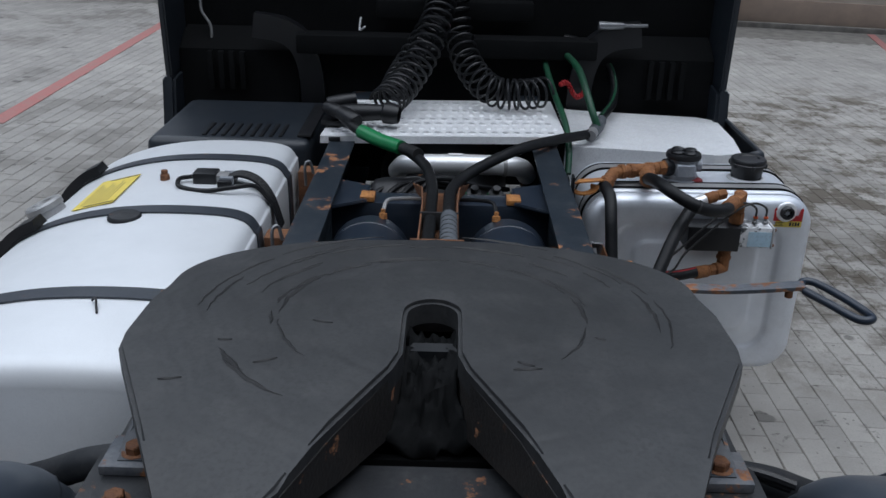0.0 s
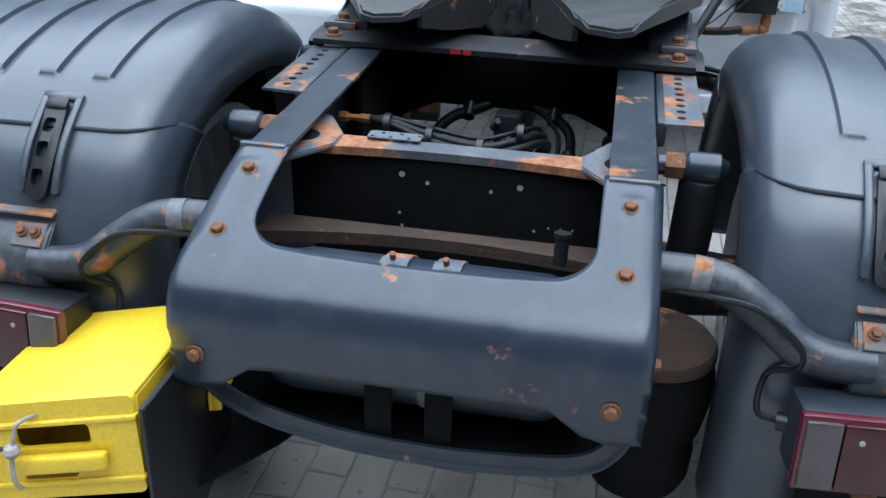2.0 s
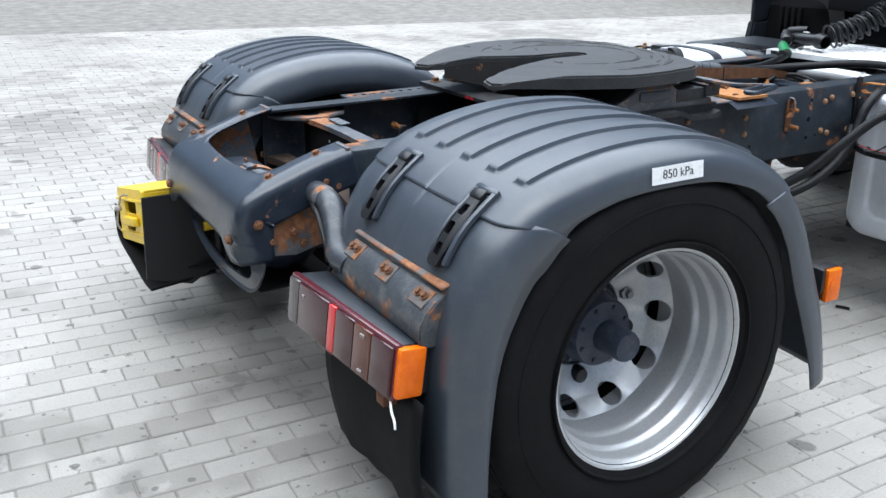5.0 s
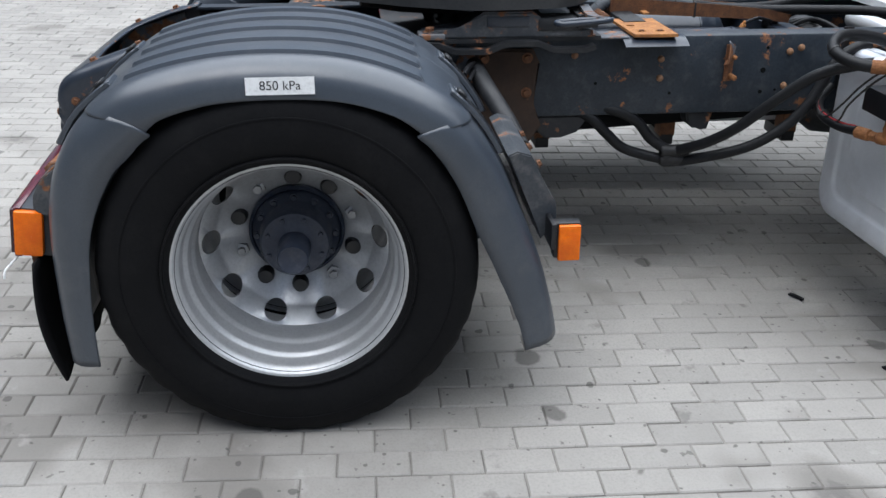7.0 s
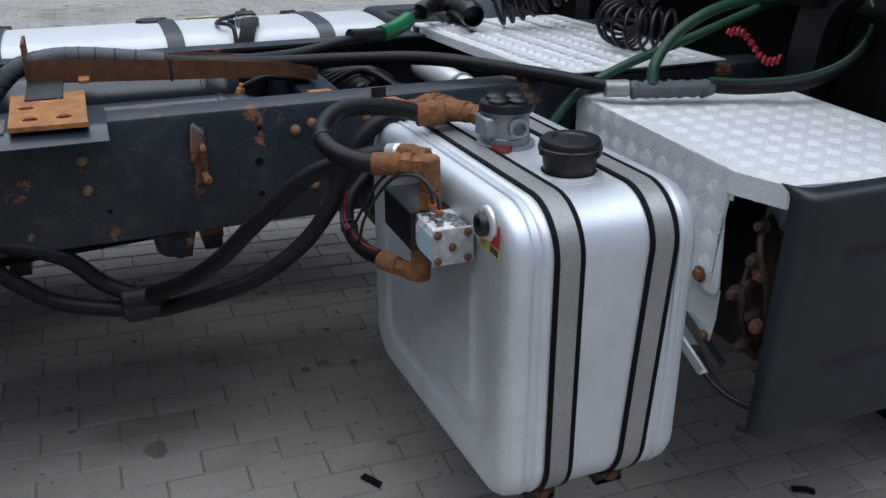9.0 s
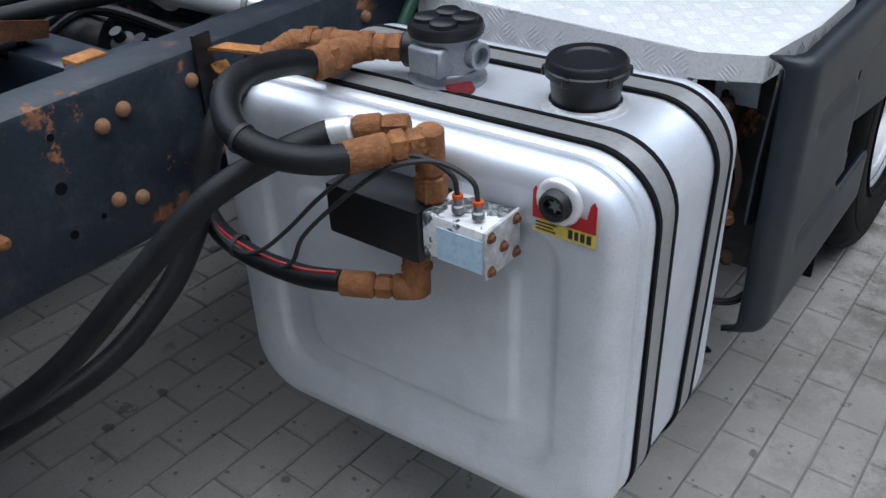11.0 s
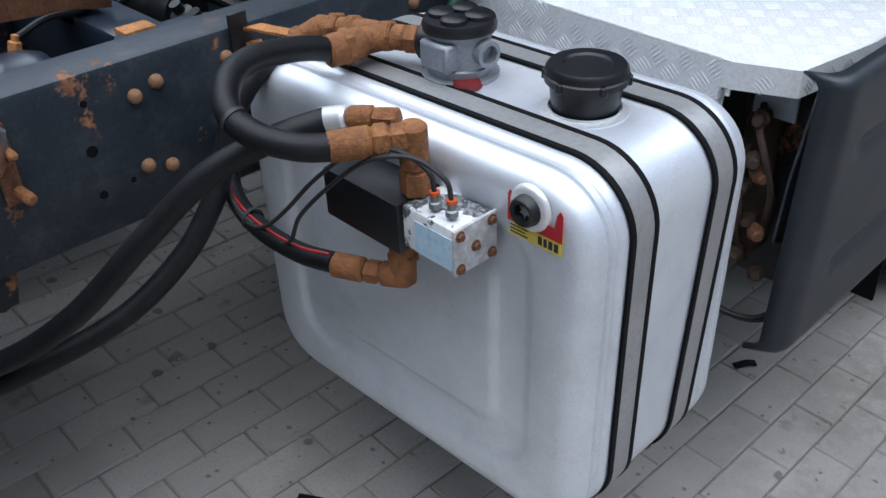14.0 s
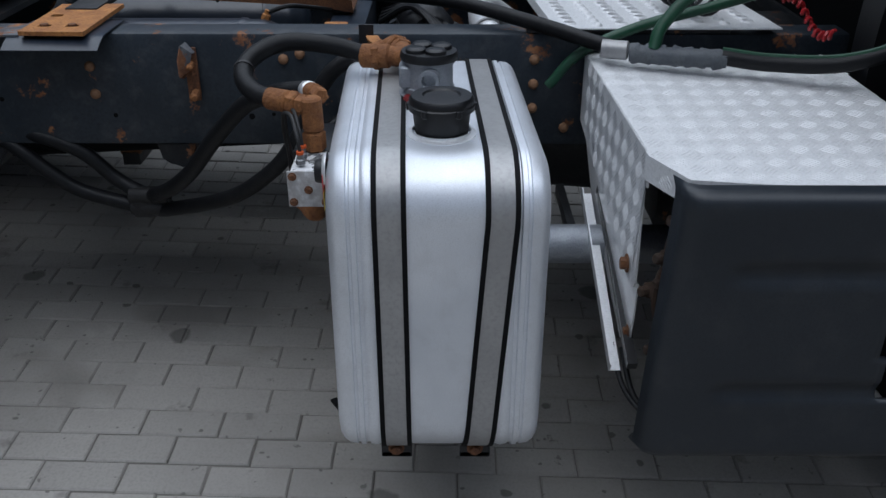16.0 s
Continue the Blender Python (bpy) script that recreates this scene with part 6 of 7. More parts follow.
# bracket lug on the rail
lug = thing("rail_lug", (0.42, 1.50, 0.82), "rusty hose lug bolted to the frame rail", "bracket")
part("plate", box(0.403, 0.413, 1.488, 1.518, 0.80, 0.93, 0.004), RUSTY, lug)
part("hoop", sweep([Vector((0.413, 1.505, 0.93)), Vector((0.432, 1.50, 0.93)), Vector((0.441, 1.495, 0.905)), Vector((0.436, 1.493, 0.875)), Vector((0.413, 1.492, 0.87))], [(-0.016, -0.0025), (0.016, -0.0025), (0.016, 0.0025), (-0.016, 0.0025)]), RUST_PAINT, lug)
fittings(lug, (((0.413, 1.505, 0.893), (0.450, 1.508, 0.890), 0.008, 8), ((0.413, 1.508, 0.822), (0.455, 1.512, 0.820), 0.010, 8)))
# crossmember ends and hangers below the rail
und = thing("hanger_block", (0.34, 1.42, 0.6), "dark rubber-faced block below the frame rail", "bracket")
part("block", prism([(1.38, 0.682), (1.48, 0.682), (1.465, 0.615), (1.44, 0.62), (1.41, 0.62), (1.39, 0.635)], "x", 0.30, 0.38, 0.006), PAINT_DARK, und)
und2 = thing("hanger_block", (0.34, 1.0, 0.6), "dark rubber-faced block below the frame rail", "bracket")
part("block", prism([(0.80, 0.682), (1.02, 0.682), (0.98, 0.62), (0.92, 0.60), (0.86, 0.60), (0.82, 0.64)], "x", 0.26, 0.39, 0.006), PAINT_DARK, und2)

# ==== chequer plate cover and side skirt ====
sil = thing("pale_pipe", (0.7, 2.38, 0.55), "pale metal pipe end behind the oil tank", "pipe")
part("pipe", lathe((0.71, 2.20, 0.565), (0, 1, 0), [(0, 0), (0.040, 0), (0.044, 0.006), (0.044, 0.40), (0.040, 0.41), (0, 0.41)], 24), CAST, sil)
part("stay", box(0.40, 0.68, 2.39, 2.41, 0.55, 0.58, 0.003), PAINT_DARK, sil)
dp = thing("chequer_plate_cover", (0.8, 2.7, 0.6), "silver aluminium chequer plate cover over the frame side", "step cover")
DZ = 0.930


def slant(x):
    """The cover falls a little outwards."""
    return -0.055 * (x - 0.444)


def skew_y(x):
    """The rear of the cover stands slightly askew to the frame."""
    return 2.433 + (x - 0.444) * 0.0645


def sloped(bm):
    for v in bm.verts:
        v.co.z += slant(v.co.x)
    return bm


def skewed(bm):
    for v in bm.verts:
        v.co.y += skew_y(v.co.x)
    return bm


out = [(0.444, 2.433), (1.018, 2.470), (1.113, 2.520), (1.140, 2.72), (1.142, 3.00), (1.07, 3.03), (0.60, 2.985), (0.50, 2.99)]
part("top_plate", sloped(prism(out, "z", DZ - 0.004, DZ, 0.0015)), CHEQUER, dp)
rimp = [Vector((x, y, DZ - 0.024)) for x, y in ((1.000, 2.468), (1.018, 2.470), (1.113, 2.520), (1.140, 2.72), (1.142, 3.00))]
part("edge_flange", sloped(sweep(rimp, [(-0.002, -0.024), (0.002, -0.024), (0.002, 0.024), (-0.002, 0.024)], up=(0, 0, 1))), CHEQUER, dp)
rear_poly = [(0.444, DZ - 0.004), (0.444, 0.765), (0.95, 0.622), (0.985, 0.615), (1.005, 0.622), (1.013, 0.64), (0.998, 0.85), (0.998, 0.868), (1.018, 0.868), (1.018, DZ - 0.004)]
rear_poly = [(a, b + slant(a) if b > 0.86 else b) for a, b in rear_poly]
part("rear_plate", skewed(prism(rear_poly, "y", 0.0, 0.004)), CHEQUER, dp)


def tread(inside, put, lo, hi, pitch=0.040):
    """Five-bar tread: groups of raised lozenges turned by quarter turns, set diagonally to the edges."""
    vs, fs = [], []
    for i in range(-90, 140):
        for j in range(-90, 140):
            cu, cv = (i - j) * pitch * 0.7071, (i + j) * pitch * 0.7071
            if not (lo[0] < cu < hi[0] and lo[1] < cv < hi[1]) or not inside(cu, cv):
                continue
            a = radians(45 if (i + j) % 2 else 135)
            du, dv = Vector((math.cos(a), math.sin(a))), Vector((-math.sin(a), math.cos(a)))
            for k in range(-2, 3):
                o = dv * (k * pitch * 0.18) + Vector((cu, cv))
                h, w = pitch * (0.44 - 0.03 * abs(k)), pitch * 0.040
                n = len(vs)
                for q, z in ((o - du * h, 0.0), (o - du * h * 0.3 + dv * w, 0.0), (o + du * h * 0.3 + dv * w, 0.0), (o + du * h, 0.0), (o + du * h * 0.3 - dv * w, 0.0), (o - du * h * 0.3 - dv * w, 0.0), (o - du * h * 0.55, 0.0010), (o + du * h * 0.55, 0.0010)):
                    vs.append(put(q.x, q.y, z + 0.0002))
                fs += [(n, n + 1, n + 6), (n + 1, n + 2, n + 7, n + 6), (n + 2, n + 3, n + 7), (n + 3, n + 4, n + 7), (n + 4, n + 5, n + 6, n + 7), (n + 5, n, n + 6)]
    me = bpy.data.meshes.new("tread_bar")
    me.from_pydata(vs, [], fs)
    me.materials.append(CHEQUER)
    return me


def flange_x(y):
    return 1.113 + 0.027 * (y - 2.52) / 0.20 if y < 2.72 else 1.140


tagged(place("tread_bar", tread(lambda u, v: v > skew_y(u) + 0.014 and v < 2.975 and not (u > 1.0 and v < 2.485 + (u - 1.018) * 0.53), lambda u, v, z: (u, v, DZ + slant(u) + z), (0.462, 2.44), (1.112, 3.04)), dp), kind="stuff")
tagged(place("tread_bar", tread(lambda u, v: 0.765 - (u - 0.444) * 0.283 + 0.016 < v < DZ + slant(u) - 0.014, lambda u, v, z: (u, skew_y(u) - z, v), (0.462, 0.55), (0.992, DZ)), dp), kind="stuff")
tagged(place("tread_bar", tread(lambda u, v: True, lambda u, v, z: (flange_x(u) + 0.0022 + z, u, v), (2.535, DZ - 0.078), (2.98, DZ - 0.045), 0.036), dp), kind="stuff")
tagged(place("tread_bar", tread(lambda u, v: True, lambda u, v, z: (1.018 + u * 0.885 + z * 0.46, 2.470 + u * 0.466 - z * 0.885 - 0.0022, v - 0.055 * 0.885 * u), (0.012, 0.856), (0.095, 0.886), 0.036), dp), kind="stuff")
bolt(dp, (0.955, skew_y(0.955) - 0.001, 0.648), (0, -1, 0), 0.013)
part("lower_sheet", skewed(prism([(0.46, 0.765), (0.95, 0.630), (1.010, 0.630), (1.008, 0.56), (0.995, 0.49), (0.93, 0.46), (0.60, 0.62)], "y", 0.007, 0.010)), ALU, dp, "plain aluminium sheet")
bolt(dp, (0.984, skew_y(0.984) + 0.006, 0.509), (0, -1, 0), 0.009)
chn = [Vector((0.62, 2.432, 0.655)), Vector((1.035, 2.445, 0.455))]
part("channel_strip", sweep(chn, [(-0.012, -0.012), (0.012, -0.012), (0.012, 0.012), (0.009, 0.012), (0.009, -0.009), (-0.012, -0.009)], up=(0, 0, 1)), ALU, dp, "bright aluminium channel")
part("channel_strip", sweep([q + Vector((0.012, 0.030, 0.012)) for q in chn], [(-0.010, -0.010), (0.010, -0.010), (0.010, 0.010), (-0.010, 0.010)], up=(0, 0, 1)), PLASTIC_DARK, dp, "black plastic edge strip")
gub = thing("rusty_valve_group", (1.05, 2.52, 0.45), "rusty valves and brackets behind the chequer plate", "valve")
# dark panel, widened to hide bright ground and keep this space dark
part("back_plate", box(0.62, 1.15, 2.64, 2.65, 0.40, 0.86, 0.003), PAINT_DARK, gub)
part("bracket", prism([(2.50, 0.58), (2.545, 0.56), (2.62, 0.57), (2.62, 0.84), (2.56, 0.86), (2.515, 0.70)], "x", 1.128, 1.133, 0.001), PAINT_WORN, gub, "dark folded bracket plate")
part("bracket", prism([(1.02, 0.78), (1.10, 0.78), (1.10, 0.865), (1.02, 0.865)], "y", 2.56, 2.566, 0.001), CAST, gub, "grey bracket plate")
for x, y, z, ax, L, mt in ((1.050, 2.545, 0.785, (0.2, -1, 0.1), 0.040, DIRT), (1.060, 2.516, 0.715, (0.5, -1, 0.2), 0.034, DIRT), (1.045, 2.53, 0.665, (0.3, -1, -0.3), 0.036, DIRT), (1.070, 2.52, 0.690, (0.8, -0.6, 0), 0.028, RUSTY),
                           (1.035, 2.50, 0.635, (0.4, -1, 0), 0.030, DIRT), (1.060, 2.54, 0.585, (0.3, -1, 0.2), 0.036, DIRT), (1.085, 2.52, 0.575, (0.7, -0.8, 0.1), 0.026, RUSTY), (1.055, 2.53, 0.515, (0.2, -1, 0), 0.040, DIRT), (1.09, 2.545, 0.475, (0.5, -1, 0.4), 0.040, DIRT)):
    part("union", lathe((x, y, z), ax, [(0, -0.01), (0.014, -0.01), (0.016, 0), (0.016, L * 0.4), (0.011, L * 0.45), (0.011, L * 0.9), (0.008, L), (0, L)], 8), mt, gub)
for pts in ([(1.04, 2.56, 0.80), (1.06, 2.52, 0.77), (1.085, 2.505, 0.73), (1.10, 2.52, 0.66), (1.09, 2.54, 0.58)], [(1.03, 2.55, 0.72), (1.045, 2.51, 0.68), (1.055, 2.50, 0.62), (1.05, 2.52, 0.55), (1.06, 2.55, 0.49)]):
    part("pipe", tube(pts, 0.0065, 8), DIRT, gub)
part("chamber", lathe((1.03, 2.575, 0.50), (0, 0.1, 1), [(0, 0), (0.04, 0), (0.052, 0.02), (0.052, 0.10), (0.035, 0.13), (0.030, 0.26), (0.040, 0.27), (0.040, 0.31), (0, 0.32)], 20), DIRT, gub)
part("cable", tube([(0.97, 2.45, 0.47), (1.06, 2.46, 0.425), (1.13, 2.50, 0.41), (1.16, 2.57, 0.44)], 0.006, 8), HOSE, gub)
part("cable", tube([(0.97, 2.47, 0.46), (1.06, 2.48, 0.41), (1.13, 2.52, 0.395), (1.16, 2.59, 0.43)], 0.006, 8), HOSE, gub)
sk = thing("side_skirt", (1.2, 2.75, 0.38), "dark blue-grey plastic side skirt panel with pressed ribs", "side skirt")


def skirt_mesh():
    bm = bmesh.new()
    ny, nz = 40, 50
    rows = []
    for j in range(nz + 1):
        z = 0.360 + 0.550 * j / nz
        front = 3.10
        row = []
        for i in range(ny + 1):
            y0 = 2.462 + 0.022 * (z - 0.36) / 0.55
            y = y0 + (front - y0) * i / ny
            ez, ey = min(z - 0.36, 0.91 - z), y - y0
            rnd = lambda e, r: r - math.sqrt(max(0.0, r * r - max(0.0, r - e) ** 2))
            x = 1.205 - rnd(ez, 0.03) - rnd(ey, 0.045)
            for zc, hw in ((0.52, 0.02), (0.76, 0.022)):
                k = max(0.0, 1 - abs(z - zc) / hw) * max(0.0, min(1.0, (y - 2.58) / 0.03))
                x -= 0.010 * min(1.0, 2 * k)
            row.append(bm.verts.new((x, y, z)))
        rows.append(row)
    for a, b in zip(rows, rows[1:]):
        for i in range(ny):
            y, z = (a[i].co.y + a[i + 1].co.y) / 2, (a[i].co.z + b[i].co.z) / 2
            if y > 2.872 and 0.508 < z < 0.805:
                continue
            bm.faces.new((a[i], a[i + 1], b[i + 1], b[i]))
    bmesh.ops.delete(bm, geom=[v for v in bm.verts if not v.link_faces], context="VERTS")
    return bm


skm = part("panel", skirt_mesh(), SKIRT, sk, smooth=60)
so = skm.modifiers.new("thickness", "SOLIDIFY")
so.thickness, so.offset = 0.012, -1
part("inner_stay", box(1.13, 1.180, 2.56, 2.575, 0.45, 0.86, 0.003), PAINT_DARK, sk)
flap = thing("front_mudflap", (1.05, 3.12, 0.2), "black front mudflap with white block marks", "mudflap")
part("sheet", box(0.66, 1.14, 3.12, 3.13, 0.115, 0.55, 0.003), RUBBER, flap)
for i in range(6):
    part("block_mark", box(0.735 + 0.060 * i, 0.780 + 0.060 * i, 3.1165, 3.1195, 0.150, 0.225), WHITE, flap)


# ==== fuel tank on the other side ====
fu = thing("fuel_tank", (-0.88, 1.56, 0.34), "large pale metal fuel tank with dark straps", "fuel tank")
FY0, FY1 = 0.735, 2.285
fsec = spline([(-0.497, 0, 0.42), (-0.497, 0, 0.86), (-0.507, 0, 0.925), (-0.54, 0, 0.958), (-0.62, 0, 0.971), (-0.78, 0, 0.972), (-0.92, 0, 0.958), (-1.05, 0, 0.925), (-1.16, 0, 0.872), (-1.225, 0, 0.80), (-1.25, 0, 0.70), (-1.25, 0, 0.50), (-1.225, 0, 0.41), (-1.15, 0, 0.365), (-0.62, 0, 0.355), (-0.53, 0, 0.37)], 6)


def fuel_loop(g, y):
    c = Vector((-0.87, 0, 0.66))
    out = []
    n = len(fsec)
    for i, p in enumerate(fsec):
        d = (fsec[(i + 1) % n] - fsec[i - 1]).normalized()
        nr = Vector((-d.z, 0, d.x))
        if nr.dot(p - c) < 0:
            nr = -nr
        q = p + nr * g
        out.append((q.x, y, q.z))
    return out


def fuel_shell():
    bm = bmesh.new()
    steps = [(0.0, -0.05), (0.004, -0.03), (0.014, -0.012), (0.028, -0.003), (0.045, 0.0)]
    rows = [[bm.verts.new(p) for p in fuel_loop(g, FY0 + a)] for a, g in steps] + [[bm.verts.new(p) for p in fuel_loop(g, FY1 - a)] for a, g in reversed(steps)]
    for a, b in zip(rows, rows[1:]):
        for i in range(len(a)):
            j = (i + 1) % len(a)
            bm.faces.new((a[i], a[j], b[j], b[i]))
    bm.faces.new(rows[0])
    bm.faces.new(rows[-1])
    return bm


part("shell", fuel_shell(), WHITE_TANK, fu, smooth=50)
for yc in (1.045, 1.565, 2.045):
    bm = bmesh.new()
    rows = [[bm.verts.new(p) for p in fuel_loop(g, yc + w)] for g, w in ((0.001, -0.026), (0.001, 0.026), (0.006, 0.026), (0.006, -0.026))]
    for p in range(4):
        q = (p + 1) % 4
        for i in range(len(rows[0])):
            j = (i + 1) % len(rows[0])
            bm.faces.new((rows[p][i], rows[p][j], rows[q][j], rows[q][i]))
    st = part("strap", bm, STRAP_DARK, fu, "dark steel strap")
    part("strap_tensioner", sweep(spline([(-1.10, yc, 0.925), (-1.16, yc, 0.892), (-1.22, yc, 0.83), (-1.255, yc, 0.75)], 4), [(-0.036, -0.008), (0.036, -0.008), (0.028, 0.020), (-0.028, 0.020)], up=(-0.5, 0, 1)), PLASTIC_DARK, st, "black strap cover")
part("filler_cap", lathe((-1.155, 1.745, 0.875), (-0.45, 0, 1), [(0.052, -0.01), (0.052, 0.022), (0.056, 0.024), (0.056, 0.040), (0.050, 0.046), (0.03, 0.046), (0.028, 0.040), (0, 0.040)], 28), STRAP_GREY, fu, "grey ribbed filler cap")
part("sender_cover", lathe((-0.845, 1.515, 0.966), (0, 0, 1), [(0.045, 0), (0.045, 0.006), (0.040, 0.012), (0.012, 0.014), (0, 0.016)], 24), PAINT_DARK, fu, "dark stained sender cover")
lm = Matrix.Translation((-0.985, 1.77, 0.9468)) @ Matrix.Rotation(radians(-14.5), 4, "Y")
lab2 = box(-0.062, 0.062, -0.125, 0.125, -0.001, 0.0012)
lab2.transform(lm)
yl = part("label", lab2, YELLOW_LABEL, fu, "yellow paper label with faint print")
for i in range(8):
    b2 = box(-0.045 + 0.011 * i, -0.0405 + 0.011 * i, -0.10, 0.08 - 0.02 * (i % 3), 0.0014, 0.0020)
    b2.transform(lm)
    part("print_bar", b2, mat("faint_print", (0.42, 0.34, 0.10), (0.45, 0.36, 0.1), 0.6, bump=0) if i == 0 else bpy.data.materials["faint_print"], yl)
for yy in (-0.118, 0.112):
    b2 = box(-0.03, 0.06, yy, yy + 0.006, 0.0014, 0.0022)
    b2.transform(lm)
    part("print_bar", b2, INK, yl)
part("small_sender", lathe((-0.83, 1.83, 0.965), (0, 0, 1), [(0.014, 0), (0.014, 0.02), (0.010, 0.024), (0.010, 0.034), (0, 0.035)], 10), RUSTY, fu)
sn = thing("sender_plug", (-0.70, 1.86, 0.97), "black cable plug with grey tails on the fuel tank", "cable plug")
part("plug_body", box(-0.735, -0.665, 1.785, 1.845, 0.968, 1.006, 0.006), PLASTIC_DARK, sn)
part("plug_grey", box(-0.668, -0.63, 1.79, 1.837, 0.970, 1.0, 0.006), STRAP_GREY, sn)
for i in range(4):
    part("connector", box(-0.652, -0.612, 1.745 + 0.026 * i, 1.765 + 0.026 * i, 0.972, 0.996 + 0.004 * (i % 2), 0.004), CAST if i % 2 else PLASTIC_DARK, sn)
for i in range(6):
    yy = 1.795 + 0.008 * i
    part("tail", tube([(-0.64, yy, 0.99), (-0.59, yy - 0.005, 1.0), (-0.54, yy - 0.02, 0.985), (-0.50, yy - 0.04, 0.94), (-0.47, yy - 0.06, 0.86)], 0.0055, 8), HOSE, sn)
part("cable", tube([(-0.74, 1.805, 0.99), (-0.775, 1.795, 0.985), (-0.76, 1.745, 0.978), (-0.68, 1.715, 0.978), (-0.60, 1.715, 0.99), (-0.54, 1.745, 0.985), (-0.49, 1.745, 0.93)], 0.007, 8), HOSE, sn)
strag = thing("bit_of_wire", (-0.72, 1.0, 0.97), "scrap of black wire lying on the fuel tank", "wire")
part("wire", tube([(-0.74, 1.005, 0.977), (-0.725, 0.99, 0.99), (-0.72, 0.975, 0.978), (-0.71, 0.95, 0.976)], 0.003, 6), INK, strag)
for y in (1.02, 1.60, 2.18):
    tb = thing("tank_bracket", (-0.6, y, 0.34), "rusty steel bracket between frame and fuel tank", "bracket", "fuel tank brackets")
    part("arm", box(-0.60, -0.404, y - 0.03, y + 0.03, 0.30, 0.352, 0.004), PAINT_DARK, tb)
    part("upright", box(-0.485, -0.404, y - 0.035, y + 0.035, 0.34, 0.90, 0.004), RUSTY, tb)
    part("hook", tube([(-0.455, y - 0.06, 0.86), (-0.455, y - 0.06, 0.93), (-0.44, y - 0.05, 0.94), (-0.43, y - 0.05, 0.90)], 0.005, 8), NUT, tb)
# black ribbed cover ahead of the fuel tank
bc = thing("battery_cover", (-0.85, 2.75, 0.4), "black ribbed plastic battery cover", "battery cover")
part("lid", box(-1.05, -0.47, 2.315, 2.90, 0.60, 0.955, 0.04, 3), SKIRT, bc)
for i in range(9):
    part("rib", box(-0.86 + 0.034 * i, -0.846 + 0.034 * i, 2.36, 2.52, 0.953, 0.961, 0.003), PLASTIC_DARK, bc)
part("edge_strip", box(-0.52, -0.47, 2.36, 2.80, 0.957, 0.966, 0.002), PLASTIC_DARK, bc)

# ==== between the rails ====
for sx in (1, -1):
    at = thing("air_tank", (sx * 0.195, 1.35, 0.7), "blue-grey cylindrical air tank lying between the frame rails", "air tank", "air tanks between the rails")
    part("shell", lathe((sx * 0.195, 1.02, 0.832), (0, 1, 0), [(0, 0), (0.06, 0.006), (0.10, 0.03), (0.112, 0.06), (0.114, 0.10), (0.114, 0.56), (0.116, 0.562), (0.116, 0.575), (0.112, 0.58), (0.112, 0.62), (0.10, 0.655), (0.06, 0.68), (0, 0.687)], 36), PAINT, at)
    part("port_nut", lathe((sx * 0.16, 1.64, 0.935), (0, 0.3, 1), [(0.012, 0), (0.012, 0.016), (0.007, 0.018), (0.007, 0.028), (0, 0.03)], 6), RUST_PLATE, at, "brass port nut")
    part("line", tube([(sx * 0.16, 1.645, 0.955), (sx * 0.15, 1.70, 0.97), (sx * 0.10, 1.76, 0.955), (sx * 0.06, 1.80, 0.94)], 0.006, 8), STRAP_GREY if sx < 0 else HOSE, at)
tray = thing("hose_tray", (0, 1.5, 1.0), "rusted steel channel carrying two hoses along the frame's middle", "hose tray")
tb = bmesh.new()
rows = []
for y, w, z, fl, h in ((1.165, 0.052, 0.978, 0.004, 0.056), (1.20, 0.050, 0.977, 0.0, 0.056), (1.60, 0.050, 0.956, 0.0, 0.048), (1.78, 0.054, 0.945, 0.003, 0.040), (1.835, 0.066, 0.938, 0.010, 0.036), (1.86, 0.072, 0.935, 0.014, 0.034)):
    t = 0.004
    rows.append([tb.verts.new(p) for p in ((-w - fl, y, z + h), (-w, y, z), (w, y, z), (w + fl, y, z + h), (w + fl - t, y, z + h), (w - t, y, z + t), (-w + t, y, z + t), (-w - fl + t, y, z + h))])
for a, b in zip(rows, rows[1:]):
    for i in range(8):
        j = (i + 1) % 8
        tb.faces.new((a[i], a[j], b[j], b[i]))
tb.faces.new(rows[0])
tb.faces.new(rows[-1])
part("channel", tb, RUSTY, tray, smooth=20)
part("end_bracket", box(-0.062, 0.062, 1.160, 1.168, 0.96, 1.075, 0.003), RUSTY, tray)
part("cross_strip", box(-0.10, 0.10, 1.275, 1.30, 0.980, 0.988, 0.002), RUST_PLATE, tray)
part("tie", box(-0.053, 0.053, 1.49, 1.496, 0.958, 1.016, 0.001), INK, tray)
part("post", box(-0.03, 0.03, 1.80, 1.84, 0.90, 0.938, 0.003), PAINT_DARK, tray)
part("post", box(-0.02, 0.25, 1.16, 1.24, 0.972, 0.986, 0.003), PAINT_DARK, tray)
rpl = thing("rusty_plate", (0.33, 1.21, 0.97), "flat orange-rusted steel plate lying on the frame rail", "steel plate")
pl2 = holed_plate([(0.185, 1.13), (0.47, 1.135), (0.475, 1.285), (0.18, 1.285)], [rounded(0.405, 0.425, 1.16, 1.19, 0.005, 2), rounded(0.405, 0.425, 1.225, 1.255, 0.005, 2), rounded(0.30, 0.325, 1.15, 1.18, 0.008, 2)], 0.972, 0.982)
part("plate", pl2, RUST_PLATE, rpl)
for y in (1.175, 1.24):
    bolt(rpl, (0.415, y, 0.976), (0, 0, 1), 0.010)
shim = thing("bent_shim", (0.44, 1.2, 0.96), "bent dark steel sheet under the rusty plate", "steel sheet")
